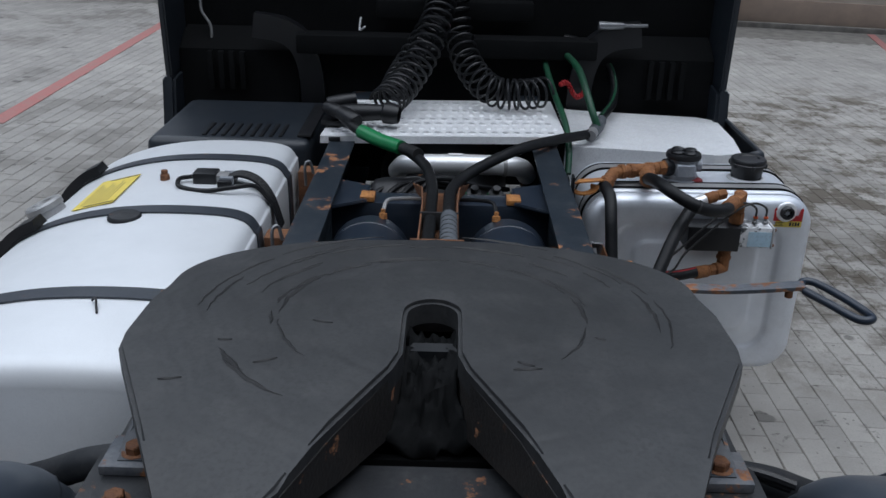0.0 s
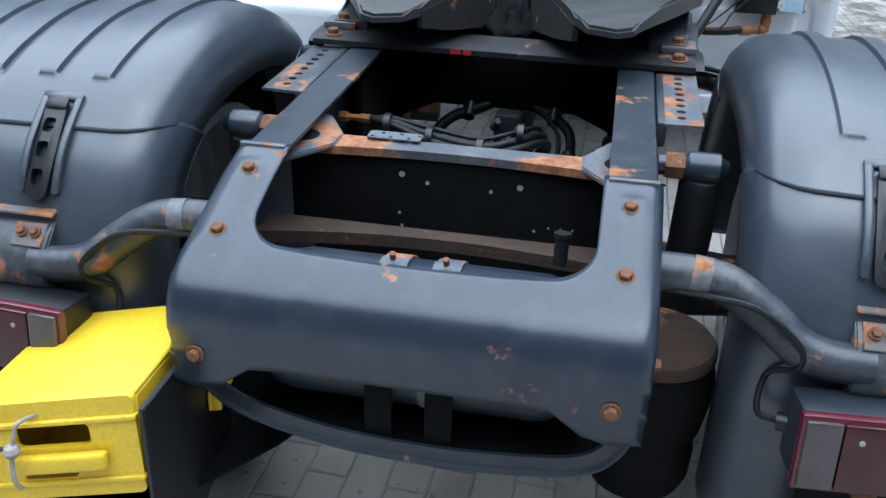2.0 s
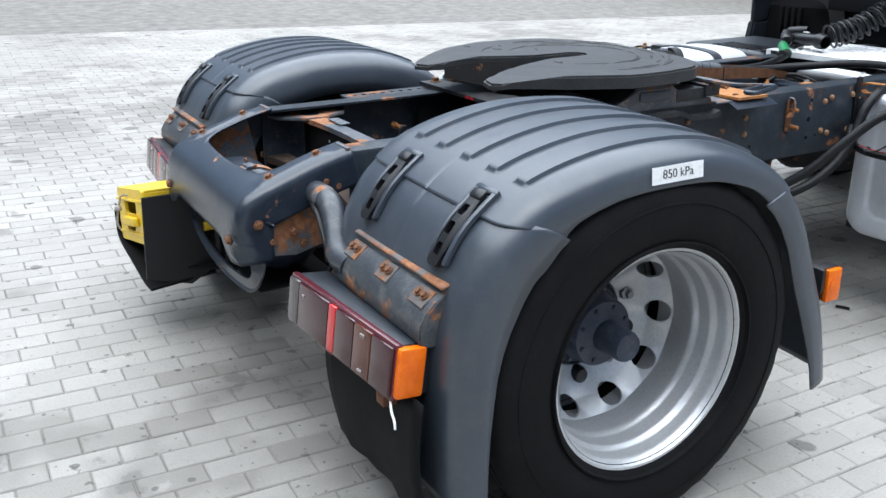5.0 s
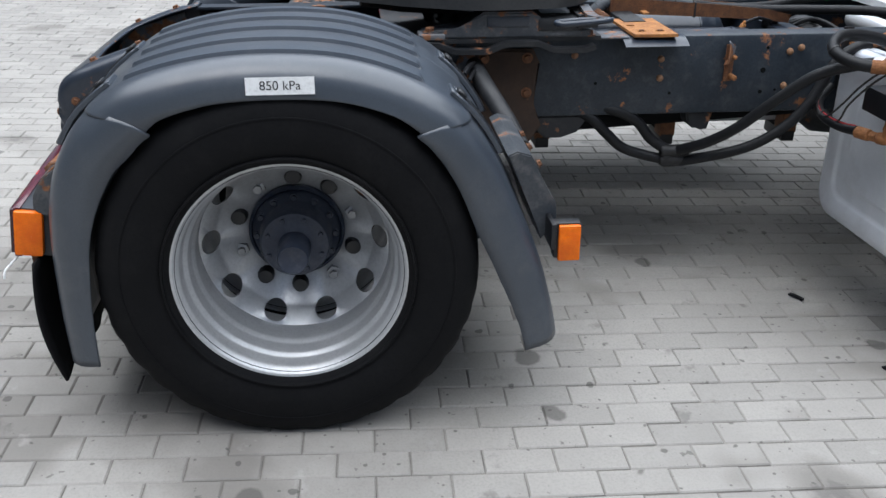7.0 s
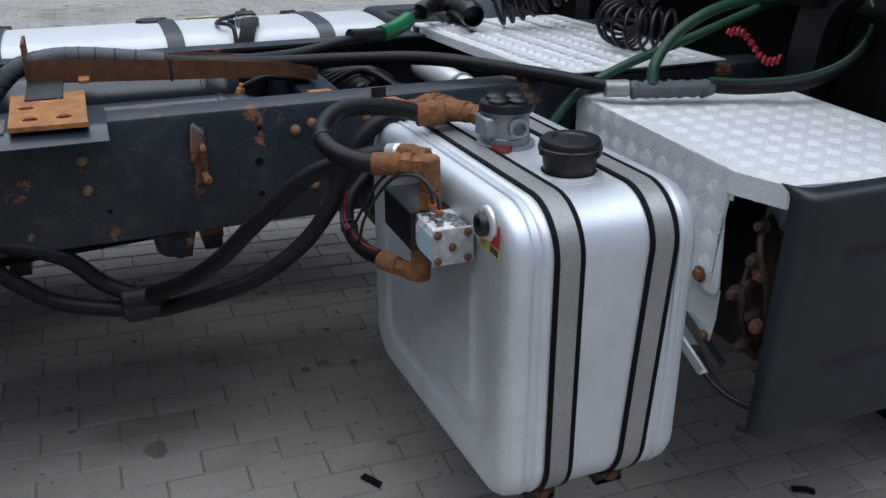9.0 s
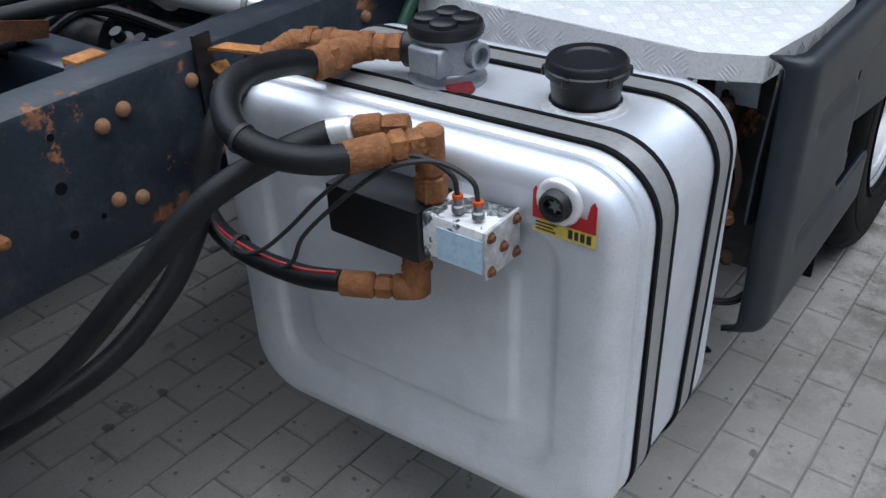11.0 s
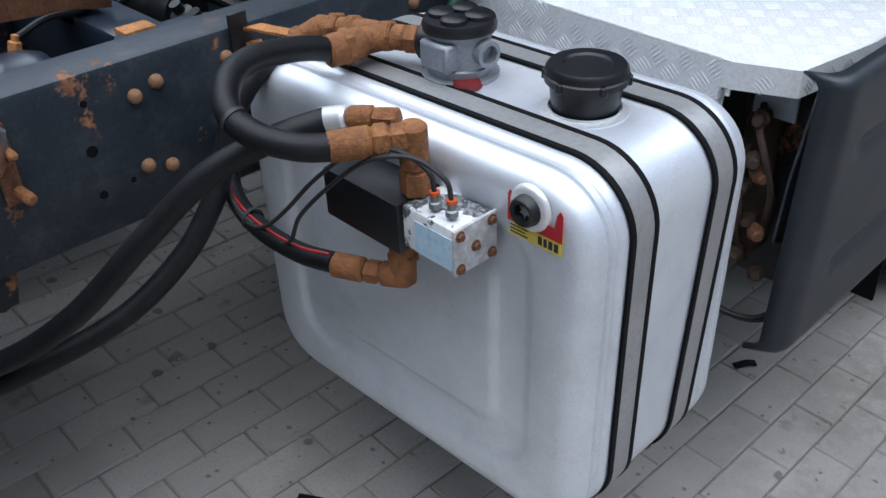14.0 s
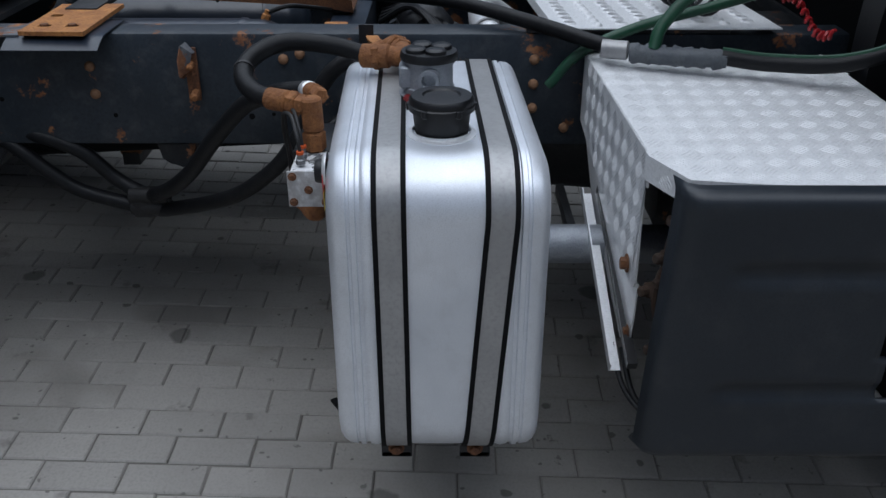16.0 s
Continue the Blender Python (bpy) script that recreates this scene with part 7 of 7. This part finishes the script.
part("sheet", sweep(spline([(0.30, 1.21, 0.966), (0.42, 1.21, 0.967), (0.46, 1.21, 0.962), (0.50, 1.21, 0.945)], 4), [(-0.11, -0.0015), (0.11, -0.0015), (0.11, 0.0015), (-0.11, 0.0015)], up=(0, 0, 1)), PAINT, shim)
strip2 = thing("rail_strip", (0.41, 1.07, 0.96), "rust-edged steel strip along the rail's top", "steel strip")
part("strip", box(0.345, 0.455, 0.98, 1.125, 0.9645, 0.9705, 0.002), RUST_PAINT, strip2)
h5 = thing("service_hose", (0.2, 1.9, 1.0), "black hose running from the tray to the taped joint", "hose", "service hoses")
part("hose", tube([(0.03, 1.02, 0.86), (0.03, 1.08, 0.95), (0.028, 1.16, 1.026), (0.026, 1.30, 1.030), (0.026, 1.60, 0.990), (0.035, 1.78, 0.982), (0.10, 1.93, 0.990), (0.25, 2.12, 1.005), (0.40, 2.32, 0.985), (0.50, 2.44, 0.968), (0.54, 2.49, 0.962)], 0.0175, 14), HOSE, h5)
wrap_line = spline([Vector((0.03, 1.00, 0.84)), Vector((0.03, 1.06, 0.93)), Vector((0.028, 1.13, 1.005)), Vector((0.027, 1.20, 1.030)), Vector((0.026, 1.30, 1.031)), Vector((0.026, 1.48, 1.006))], 12)
wrap = part("spiral_wrap", tube(wrap_line, 0.0225, 14), TAPE, h5, "grey spiral wrap")
for k in range(2, len(wrap_line) - 2, 3):
    q, d = wrap_line[k], wrap_line[k + 1] - wrap_line[k - 1]
    part("wrap_gap", lathe(q, d + Vector((0.006, 0, 0.004)), [(0.021, -0.0025), (0.0235, -0.0025), (0.0235, 0.0025), (0.021, 0.0025)], 14, closed=True), INK, wrap)
h6 = thing("service_hose", (-0.1, 2.0, 1.0), "black hose with a bright green sleeve", "hose", "service hoses")
part("hose", tube([(-0.01, 1.00, 0.85), (-0.02, 1.08, 0.95), (-0.024, 1.16, 1.012), (-0.024, 1.30, 1.014), (-0.024, 1.60, 0.985), (-0.026, 1.80, 0.985), (-0.055, 1.95, 1.0), (-0.13, 2.10, 1.005), (-0.20, 2.17, 1.005), (-0.29, 2.25, 1.02), (-0.345, 2.33, 1.035), (-0.37, 2.42, 1.04)], 0.0165, 14), HOSE, h6)
part("sleeve", tube([(-0.135, 2.103, 1.006), (-0.20, 2.168, 1.006), (-0.28, 2.242, 1.018)], 0.024, 16), GREEN, h6, "bright green rubber sleeve")
part("tape", tube([(-0.075, 1.995, 1.017), (-0.10, 2.05, 1.011), (-0.128, 2.096, 1.006)], 0.020, 12), GREASE, h6)
cpl = thing("hose_coupling", (-0.33, 2.38, 1.0), "cluster of black air couplings with a white mark", "coupling")
for a, c, r in (((-0.30, 2.29, 1.035), (-0.36, 2.36, 1.05), 0.030), ((-0.36, 2.36, 1.05), (-0.42, 2.42, 1.055), 0.024), ((-0.40, 2.44, 1.03), (-0.20, 2.42, 1.04), 0.032), ((-0.22, 2.42, 1.04), (-0.16, 2.41, 1.035), 0.038), ((-0.42, 2.44, 1.06), (-0.32, 2.47, 1.075), 0.026)):
    part("coupling", lathe(a, Vector(c) - Vector(a), [(0, 0), (r * 0.8, 0), (r, 0.008), (r, (Vector(c) - Vector(a)).length * 0.6), (r * 0.85, (Vector(c) - Vector(a)).length)], 14), PLASTIC_DARK, cpl)
part("white_mark", box(-0.31, -0.285, 2.42, 2.44, 1.068, 1.074), WHITE, cpl)
part("gladhand_plate", box(-0.44, -0.34, 2.40, 2.48, 0.99, 1.01, 0.004), PLASTIC_DARK, cpl)
h7 = thing("taped_joint", (0.6, 2.55, 0.94), "grey taped hose joint lying on the chequer plate", "hose joint")
part("tape", tube([(0.555, 2.515, 0.958), (0.58, 2.58, 0.958), (0.60, 2.65, 0.959), (0.612, 2.71, 0.960)], 0.0195, 14), TAPE, h7)
for i in range(7):
    k = i / 6
    part("tape_turn", lathe((0.557 + 0.050 * k, 2.525 + 0.165 * k, 0.958), (0.3, 1, 0.22 * (-1) ** i), [(0.0198, -0.012), (0.0232 - 0.0006 * (i % 3), -0.008), (0.0222, 0.008), (0.0198, 0.012)], 14), TAPE, h7)
part("ferrule", lathe((0.535, 2.455, 0.962), (0.3, 1, 0), [(0, 0), (0.021, 0), (0.021, 0.055), (0.018, 0.058), (0, 0.06)], 16), STRAP_GREY, h7, "bare metal ferrule")
h8 = thing("green_air_hose", (0.65, 2.9, 0.95), "dark green striped air hose curving to the cab", "hose", "green air hoses")
part("hose", tube([(0.61, 2.70, 0.964), (0.64, 2.80, 0.958), (0.69, 2.93, 0.972), (0.71, 3.04, 1.02), (0.68, 3.12, 1.10), (0.58, 3.17, 1.17), (0.50, 3.18, 1.19)], 0.0175, 12), HOSE, h8)
part("stripe", tube([(0.61, 2.70, 0.980), (0.64, 2.80, 0.974), (0.69, 2.93, 0.988), (0.715, 3.035, 1.034), (0.685, 3.115, 1.114), (0.58, 3.16, 1.187)], 0.006, 8), GREEN_DARK, h8)
h9 = thing("green_air_hose", (0.5, 2.7, 0.95), "dark green striped air hose arching up from the joint", "hose", "green air hoses")
part("hose", tube([(0.575, 2.56, 0.970), (0.555, 2.58, 1.02), (0.535, 2.65, 1.085), (0.52, 2.78, 1.135), (0.50, 2.95, 1.15), (0.48, 3.16, 1.14)], 0.014, 12), GREEN_DARK, h9)
h10 = thing("green_air_hose", (0.42, 2.6, 0.9), "dark green air hose dropping beside the walkway", "hose", "green air hoses")
part("hose", tube([(0.40, 3.16, 1.16), (0.41, 3.0, 1.11), (0.43, 2.75, 1.04), (0.45, 2.55, 0.99), (0.455, 2.42, 0.93), (0.45, 2.35, 0.85)], 0.012, 12), GREEN_DARK, h10)
rc = thing("red_cable", (0.47, 2.9, 1.0), "red spiral cable end", "cable")
part("spiral", sweep([Vector((0.46 + 0.0012 * i, 2.86 + 0.0010 * i, 1.055 + 0.020 * math.sin(i / 14) - 0.0006 * i)) + Vector((math.cos(i * 0.8), -math.cos(i * 0.8), 1.4 * math.sin(i * 0.8))) * 0.006 for i in range(90)], ring_section(0.0045, 6)), RED, rc)


def coil(points, radius, wire, turns, name_label):
    line = spline(points, 12)
    dense = []
    n = turns * 18
    for i in range(n + 1):
        f = i / n * (len(line) - 1)
        k = min(int(f), len(line) - 2)
        p = line[k].lerp(line[k + 1], f - k)
        d = (line[k + 1] - line[k]).normalized()
        u = d.cross(Vector((0.3, 0.2, 1))).normalized()
        w = d.cross(u)
        a = 2 * math.pi * i / 18
        dense.append(p + (u * math.cos(a) + w * math.sin(a)) * radius)
    c = thing("coiled_hose", points[-1], name_label, "coiled hose", "coiled trailer hoses")
    part("coil", sweep(dense, ring_section(wire, 7)), PLASTIC_DARK, c)
    return c


coil([(-0.03, 3.10, 1.50), (-0.02, 3.0, 1.40), (-0.04, 2.90, 1.30), (-0.09, 2.76, 1.18), (-0.16, 2.62, 1.09), (-0.22, 2.50, 1.05)], 0.058, 0.0060, 22, "black coiled trailer air hose hanging to the couplings")
coil([(0.04, 3.10, 1.48), (0.03, 3.02, 1.36), (0.05, 2.95, 1.22), (0.10, 2.82, 1.12), (0.18, 2.70, 1.065), (0.28, 2.68, 1.055), (0.39, 2.74, 1.055)], 0.056, 0.0052, 22, "black coiled trailer air hose sagging over the walkway")
coil([(-0.08, 3.08, 1.42), (-0.04, 2.98, 1.33), (-0.10, 2.86, 1.22), (-0.17, 2.74, 1.12), (-0.20, 2.60, 1.07)], 0.046, 0.0050, 18, "thin black coiled cable bunched with the air hoses")

# ==== walkway plate ====
wk = thing("walkway_plate", (0, 2.53, 0.9), "perforated bright aluminium walkway plate behind the cab", "walkway")
WZP = 0.982


def askew(bm):
    """The plate lies a little askew across the frame."""
    for v in bm.verts:
        v.co.y += 0.03 + (v.co.x + 0.40) * 0.07
    return bm


wo = [(-0.43, 2.275), (0.40, 2.275), (0.435, 2.33), (0.43, 2.80), (-0.41, 2.80)]
hl, dm = [], []
for j in range(8):
    for i in range(20):
        x, y = -0.385 + 0.0405 * i + (0.02 if j % 2 else 0), 2.315 + 0.061 * j
        if j in (1, 4, 6):
            dm.append((x, y))
        elif abs(x) < 0.40:
            hl.append(circle(x, y, 0.012, 8))
part("plate", askew(holed_plate(wo, hl, WZP - 0.003, WZP)), CHEQUER, wk)
dmb = bmesh.new()
for x, y in dm:
    lathe((x, y, WZP), (0, 0, 1), [(0.014, 0), (0.010, 0.005), (0.006, 0.006), (0.0, 0.003)], 8, dmb)
for lp in hl:
    cx, cy = sum(p[0] for p in lp) / 8, sum(p[1] for p in lp) / 8
    lathe((cx, cy, WZP), (0, 0, 1), [(0.018, 0), (0.0135, 0.004), (0.012, 0.0)], 8, dmb)
tagged(part("dimple", askew(dmb), CHEQUER, wk), kind="stuff")
part("front_fold", askew(box(-0.43, 0.40, 2.2745, 2.278, 0.955, WZP - 0.001)), CHEQUER, wk)
part("stay", box(-0.40, -0.36, 2.30, 2.78, 0.962, 0.978, 0.002), PAINT_DARK, wk)
part("stay", box(0.36, 0.40, 2.30, 2.78, 0.962, 0.978, 0.002), PAINT_DARK, wk)
ex = thing("silver_pipe", (0.08, 2.2, 0.9), "bent bright metal pipe below the walkway", "pipe")
part("pipe", tube([(-0.16, 2.30, 0.86), (-0.13, 2.24, 0.905), (-0.06, 2.21, 0.918), (0.08, 2.205, 0.922), (0.20, 2.215, 0.918), (0.27, 2.25, 0.90), (0.30, 2.32, 0.85)], 0.034, 18), ALU, ex)
part("clamp", lathe((0.21, 2.217, 0.917), (1, 0.15, 0), [(0.034, -0.006), (0.038, -0.006), (0.038, 0.006), (0.034, 0.006)], 18, closed=True), STRAP_GREY, ex)
part("label", box(0.02, 0.07, 2.196, 2.215, 0.9555, 0.9575), WHITE, ex, "small white label")
gb = thing("gearbox", (0, 2.2, 0.4), "black grimy gearbox between the rails", "gearbox")
part("casing", lathe((0, 2.0, 0.62), (0, 1, 0.03), [(0, 0), (0.10, 0), (0.14, 0.05), (0.16, 0.2), (0.20, 0.30), (0.22, 0.5), (0.24, 0.7), (0.27, 0.9), (0.27, 1.3), (0, 1.3)], 28), PAINT_DARK, gb)
part("reservoir", lathe((-0.24, 2.03, 0.84), (1, 0.2, 0), [(0, 0), (0.05, 0.005), (0.075, 0.03), (0.08, 0.06), (0.08, 0.17), (0.06, 0.20), (0, 0.21)], 22), PLASTIC_DARK, gb)
part("side_box", box(0.05, 0.30, 1.98, 2.10, 0.78, 0.86, 0.015), PLASTIC_DARK, gb)
for x in (0.10, 0.17, 0.24):
    part("connector", lathe((x, 2.0, 0.86), (0.1, -0.5, 1), [(0.020, 0), (0.020, 0.03), (0.024, 0.032), (0.024, 0.045), (0.012, 0.05), (0.012, 0.07), (0, 0.07)], 12), PLASTIC_DARK, gb)
    part("connector_collar", lathe((x + 0.002, 1.988, 0.885), (0.1, -0.5, 1), [(0.0245, 0), (0.026, 0.002), (0.026, 0.008), (0.0245, 0.010)], 12), GREEN, gb)
for i in range(5):
    part("pipe_run", tube([(-0.30 + 0.05 * i, 1.92, 0.87), (-0.22 + 0.05 * i, 2.02, 0.89 + 0.01 * i), (-0.1 + 0.06 * i, 2.12, 0.87), (-0.05 + 0.07 * i, 2.25, 0.82)], 0.009, 8), HOSE, gb)

# ==== cab ====
cab = thing("truck_cab", (0, 4.2, 0.5), "black rear of a tall truck cab with side fairings", "truck cab")
cabw = prism(rounded(-1.14, 1.14, 1.02, 3.55, 0.08, 5), "y", 3.24, 5.3, 0.02)
part("rear_wall", cabw, BLACK, cab)
for sx in (1, -1):
    part("side_fairing", prism([(2.98, 1.02), (3.26, 0.98), (3.30, 3.3), (3.10, 3.3), (2.96, 1.6)], "x", sx * 1.142, sx * 1.168, 0.008), SKIRT, cab)
    part("wheel_arch", sweep(spline([(sx * 0.56, 3.05, 0.80), (sx * 0.565, 3.05, 1.02), (sx * 0.60, 3.05, 1.15), (sx * 0.68, 3.05, 1.215), (sx * 0.80, 3.05, 1.235)], 6), [(-0.05, -0.03), (0.05, -0.03), (0.05, 0.03), (-0.05, 0.03)], up=(0, 1, 0)), PLASTIC_DARK, cab)
    part("inner_guard", prism([(3.06, 0.55), (3.22, 0.55), (3.22, 1.20), (3.10, 1.12)], "x", sx * 0.62, sx * 1.138, 0.01), BLACK, cab)
    part("lower_fairing", prism([(2.90, 0.62), (3.30, 0.55), (3.30, 1.05), (2.98, 1.02)], "x", sx * 1.13, sx * 1.185, 0.012), SKIRT, cab)
    for i in range(4):
        part("moulded_rib", box(sx * (0.86 + 0.045 * i) - 0.012, sx * (0.86 + 0.045 * i) + 0.012, 3.045, 3.075, 0.96, 1.12, 0.006), BLACK, cab)
part("cross_beam", box(-0.62, 0.62, 2.98, 3.10, 1.13, 1.21, 0.012), BLACK, cab)
part("cross_beam", box(-0.30, 0.36, 3.10, 3.20, 1.26, 1.34, 0.012), BLACK, cab)
# black boxes added to keep the gap between walkway and cab dark
part("engine_cover", box(-0.60, 0.60, 3.06, 3.30, 0.62, 1.14, 0.03), BLACK, cab)
part("engine_tunnel", box(-0.42, 0.42, 2.86, 3.06, 0.62, 0.90, 0.03), BLACK, cab)
part("catch", lathe((0.62, 3.02, 1.27), (1, 0, 0.02), [(0, 0), (0.018, 0), (0.014, 0.10), (0.007, 0.11), (0.007, 0.20), (0, 0.20)], 12), NUT, cab)
part("wire", tube([(-1.03, 3.18, 1.40), (-1.05, 3.17, 1.28), (-1.01, 3.16, 1.20), (-1.02, 3.16, 1.08)], 0.006, 8), STRAP_GREY, cab)
part("wire", tube([(-0.36, 3.08, 1.27), (-0.365, 3.07, 1.22), (-0.34, 3.06, 1.235)], 0.004, 6), WHITE, cab)
part("bracket", box(0.48, 0.60, 2.60, 2.75, 0.55, 0.80, 0.01), PAINT_DARK, cab)
front_axle = thing("front_axle", (0, 3.75, 0.4), "dark front axle with black tyres under the cab", "truck axle")
part("beam", box(-0.95, 0.95, 3.69, 3.81, 0.40, 0.50, 0.02), PAINT_DARK, front_axle)
for sx in (1, -1):
    wheel(front_axle, sx, 1.02, 3.75, False, 0.465 - 0.03 * sx)


# ==== yard ====
def ground_z(x, y):
    """The yard falls away gently towards the front and the near side."""
    return 0.07 - 0.03 * x - 0.03 * y


def lay(bm):
    """Sets a shape, given as heights over the paving, down on the falling yard."""
    for v in bm.verts:
        v.co.z += ground_z(v.co.x, v.co.y)
    return bm


WALL_Y = 15.0
LINES = ((-3.40, 5.8, -3.95, 13.2, 0.13), (6.34, 12.2, 7.03, 14.6, 0.13))
# strips of red marking, worn into the paving
for x0, y0, x1, y1, w in LINES:
    ln = tagged(part("line_marking", lay(prism([(x0 - w / 2, y0), (x0 + w / 2, y0), (x1 + w / 2, y1), (x1 - w / 2, y1)], "z", -0.003, 0.0045)), RED_LINE), "faded red painted line on the paving", "road marking", kind="structure")
wallb = tagged(part("wall_far", box(1.5, 40, WALL_Y, WALL_Y + 0.4, -1.8, 5.0, 0.02), WALL_BEIGE), "beige rendered building wall across the yard", "wall", kind="structure")
part("plinth", lay(box(1.48, 40, WALL_Y - 0.06, WALL_Y, -0.04, 0.45, 0.01)), mat("brown_plinth_stone", (0.34, 0.26, 0.20), (0.27, 0.21, 0.17), 0.85, scale=3, bump=0.3), wallb)
wallg = tagged(part("wall_pale", box(-40, 1.45, WALL_Y + 0.2, WALL_Y + 0.6, -1.8, 5.0, 0.02), WALL_GREY), "pale grey building wall across the yard", "wall", kind="structure")
for i in range(12):
    part("panel", box(-5.9 + 0.60 * i, -5.32 + 0.60 * i, WALL_Y + 0.17, WALL_Y + 0.2, -0.10, 2.8, 0.008), WALL_GREY, wallg)
tagged(part("kerb", lay(box(-40, 40, WALL_Y - 0.28, WALL_Y - 0.14, -0.03, 0.08, 0.012)), JOINT), "low concrete kerb along the building", "kerb", kind="structure")
sheet = thing("white_sheet", (4.4, WALL_Y - 0.4, -0.4), "crumpled white plastic sheet by the wall", "plastic sheet")
sb = bmesh.new()
rows = []
for i in range(13):
    rows.append([sb.verts.new((3.9 + 0.95 * j / 14, WALL_Y - 0.45 + 0.10 * math.sin(j * 0.9 + i * 0.5), 0.10 + 0.06 * i + 0.10 * math.cos(j / 14 * math.pi * 2) * (1 - i / 12))) for j in range(15)])
for a, b in zip(rows, rows[1:]):
    for j in range(14):
        sb.faces.new((a[j], a[j + 1], b[j + 1], b[j]))
ws = part("sheet", sb, WHITE, sheet)
ws.modifiers.new("thickness", "SOLIDIFY").thickness = 0.01
part("stand", box(4.2, 4.6, WALL_Y - 0.50, WALL_Y - 0.34, -0.45, 0.15, 0.02), WALL_GREY, sheet)
# scraps on the paving
for at, pts, lab in (((0.565, 1.825, 0), [(0.541, 1.808, 0.004), (0.565, 1.823, 0.006), (0.589, 1.840, 0.004)], "scrap of black rubber on the paving"), ((1.051, 1.958, 0), [(1.052, 1.90, 0.004), (1.045, 1.955, 0.007), (1.055, 2.01, 0.004)], "torn strip of black rubber on the paving"),
                     ((0.961, 2.87, 0), [(0.95, 2.85, 0.003), (0.965, 2.88, 0.006), (0.98, 2.90, 0.003)], "scrap of black rubber on the paving"), ((1.534, 3.09, 0), [(1.51, 3.08, 0.003), (1.54, 3.09, 0.005), (1.57, 3.10, 0.003)], "curled scrap of rubber on the paving")):
    pts = [(x, y, z + ground_z(x, y) + 0.001) for x, y, z in pts]
    sc = thing("rubber_scrap", at, lab, "scrap", "rubber scraps")
    part("scrap", sweep(spline(pts, 4), lambda t: [(-0.010 * (0.6 + 0.4 * math.sin(3 * t)), -0.002), (0.010, -0.002), (0.008, 0.003), (-0.009, 0.003)], up=(0, 0, 1)), RUBBER, sc)

# unseen wall, added to cut the low skylight from behind
tagged(part("wall_rear", box(-22, 16, -10.4, -10.0, -0.05, 10.5), WALL_DARK), "plain dark grey wall out of view, added to block low skylight", "wall", kind="structure")


# ==== ground ====
PW, PL, PG = 0.101, 0.202, 0.0028
SKEW = 0.01


def paver_faces(cx, cy, dz, rx, ry):
    """A paving brick: a chamfered top on four sides."""
    hx, hy, c = PW / 2 - PG / 2, PL / 2 - PG / 2, 0.004
    pts = []
    for z, k in ((-0.03, 0), (-0.004, 0), (0, c)):
        for a, b in ((-1, -1), (1, -1), (1, 1), (-1, 1)):
            x, y = a * (hx - k), b * (hy - k)
            pts.append((cx + x + SKEW * y, cy + y - SKEW * x, z + dz + rx * x + ry * y))
    return pts


PAVER_FACES = [(8, 9, 10, 11)] + [(i, (i + 1) % 4, 4 + (i + 1) % 4, 4 + i) for i in range(4)] + [(4 + i, 4 + (i + 1) % 4, 8 + (i + 1) % 4, 8 + i) for i in range(4)]
ground = tagged(part("ground", lay(box(-60, 60, -60, 60, -0.30, -0.0055)), JOINT), "sandy joints under grey concrete paving", "ground", kind="structure")
prng = random.Random(11)
near, verts, faces = [], [], []
for i in range(-90, 92):
    for j in range(-32, 66):
        u, v = 0.0249 + i * PW, -0.0781 + (j + 0.5 + (i % 2) * 0.5) * PL + 0.004 * math.sin(i * 1.7)
        cx, cy = u + SKEW * v, v - SKEW * u
        dz, rx, ry = ground_z(cx, cy) + prng.uniform(-0.0015, 0.0015), -0.03 + prng.uniform(-0.008, 0.008), -0.03 + prng.uniform(-0.006, 0.006)
        if 0.55 < cx < 1.75 and 0.62 < cy < 2.95:
            near.append((cx, cy, dz, rx, ry))
        else:
            k = len(verts)
            verts += paver_faces(cx, cy, dz, rx, ry)
            faces += [tuple(k + q for q in f) for f in PAVER_FACES]
me = bpy.data.meshes.new("paving")
me.from_pydata(verts, [], faces)
me.materials.append(PAVER_FAR)
paving = tagged(new("paving", me), "grey concrete paving bricks laid in running bond", "paving", kind="stuff")
block = bpy.data.meshes.new("paver")
block.from_pydata(paver_faces(0, 0, 0, 0, 0), [], PAVER_FACES)
block.materials.append(PAVER_NEAR)
for cx, cy, dz, rx, ry in near:
    place("paver", block, ground, m=Matrix.Translation((cx, cy, dz)) @ Matrix(((1, 0, 0, 0), (0, 1, 0, 0), (rx, ry, 1, 0), (0, 0, 0, 1))))
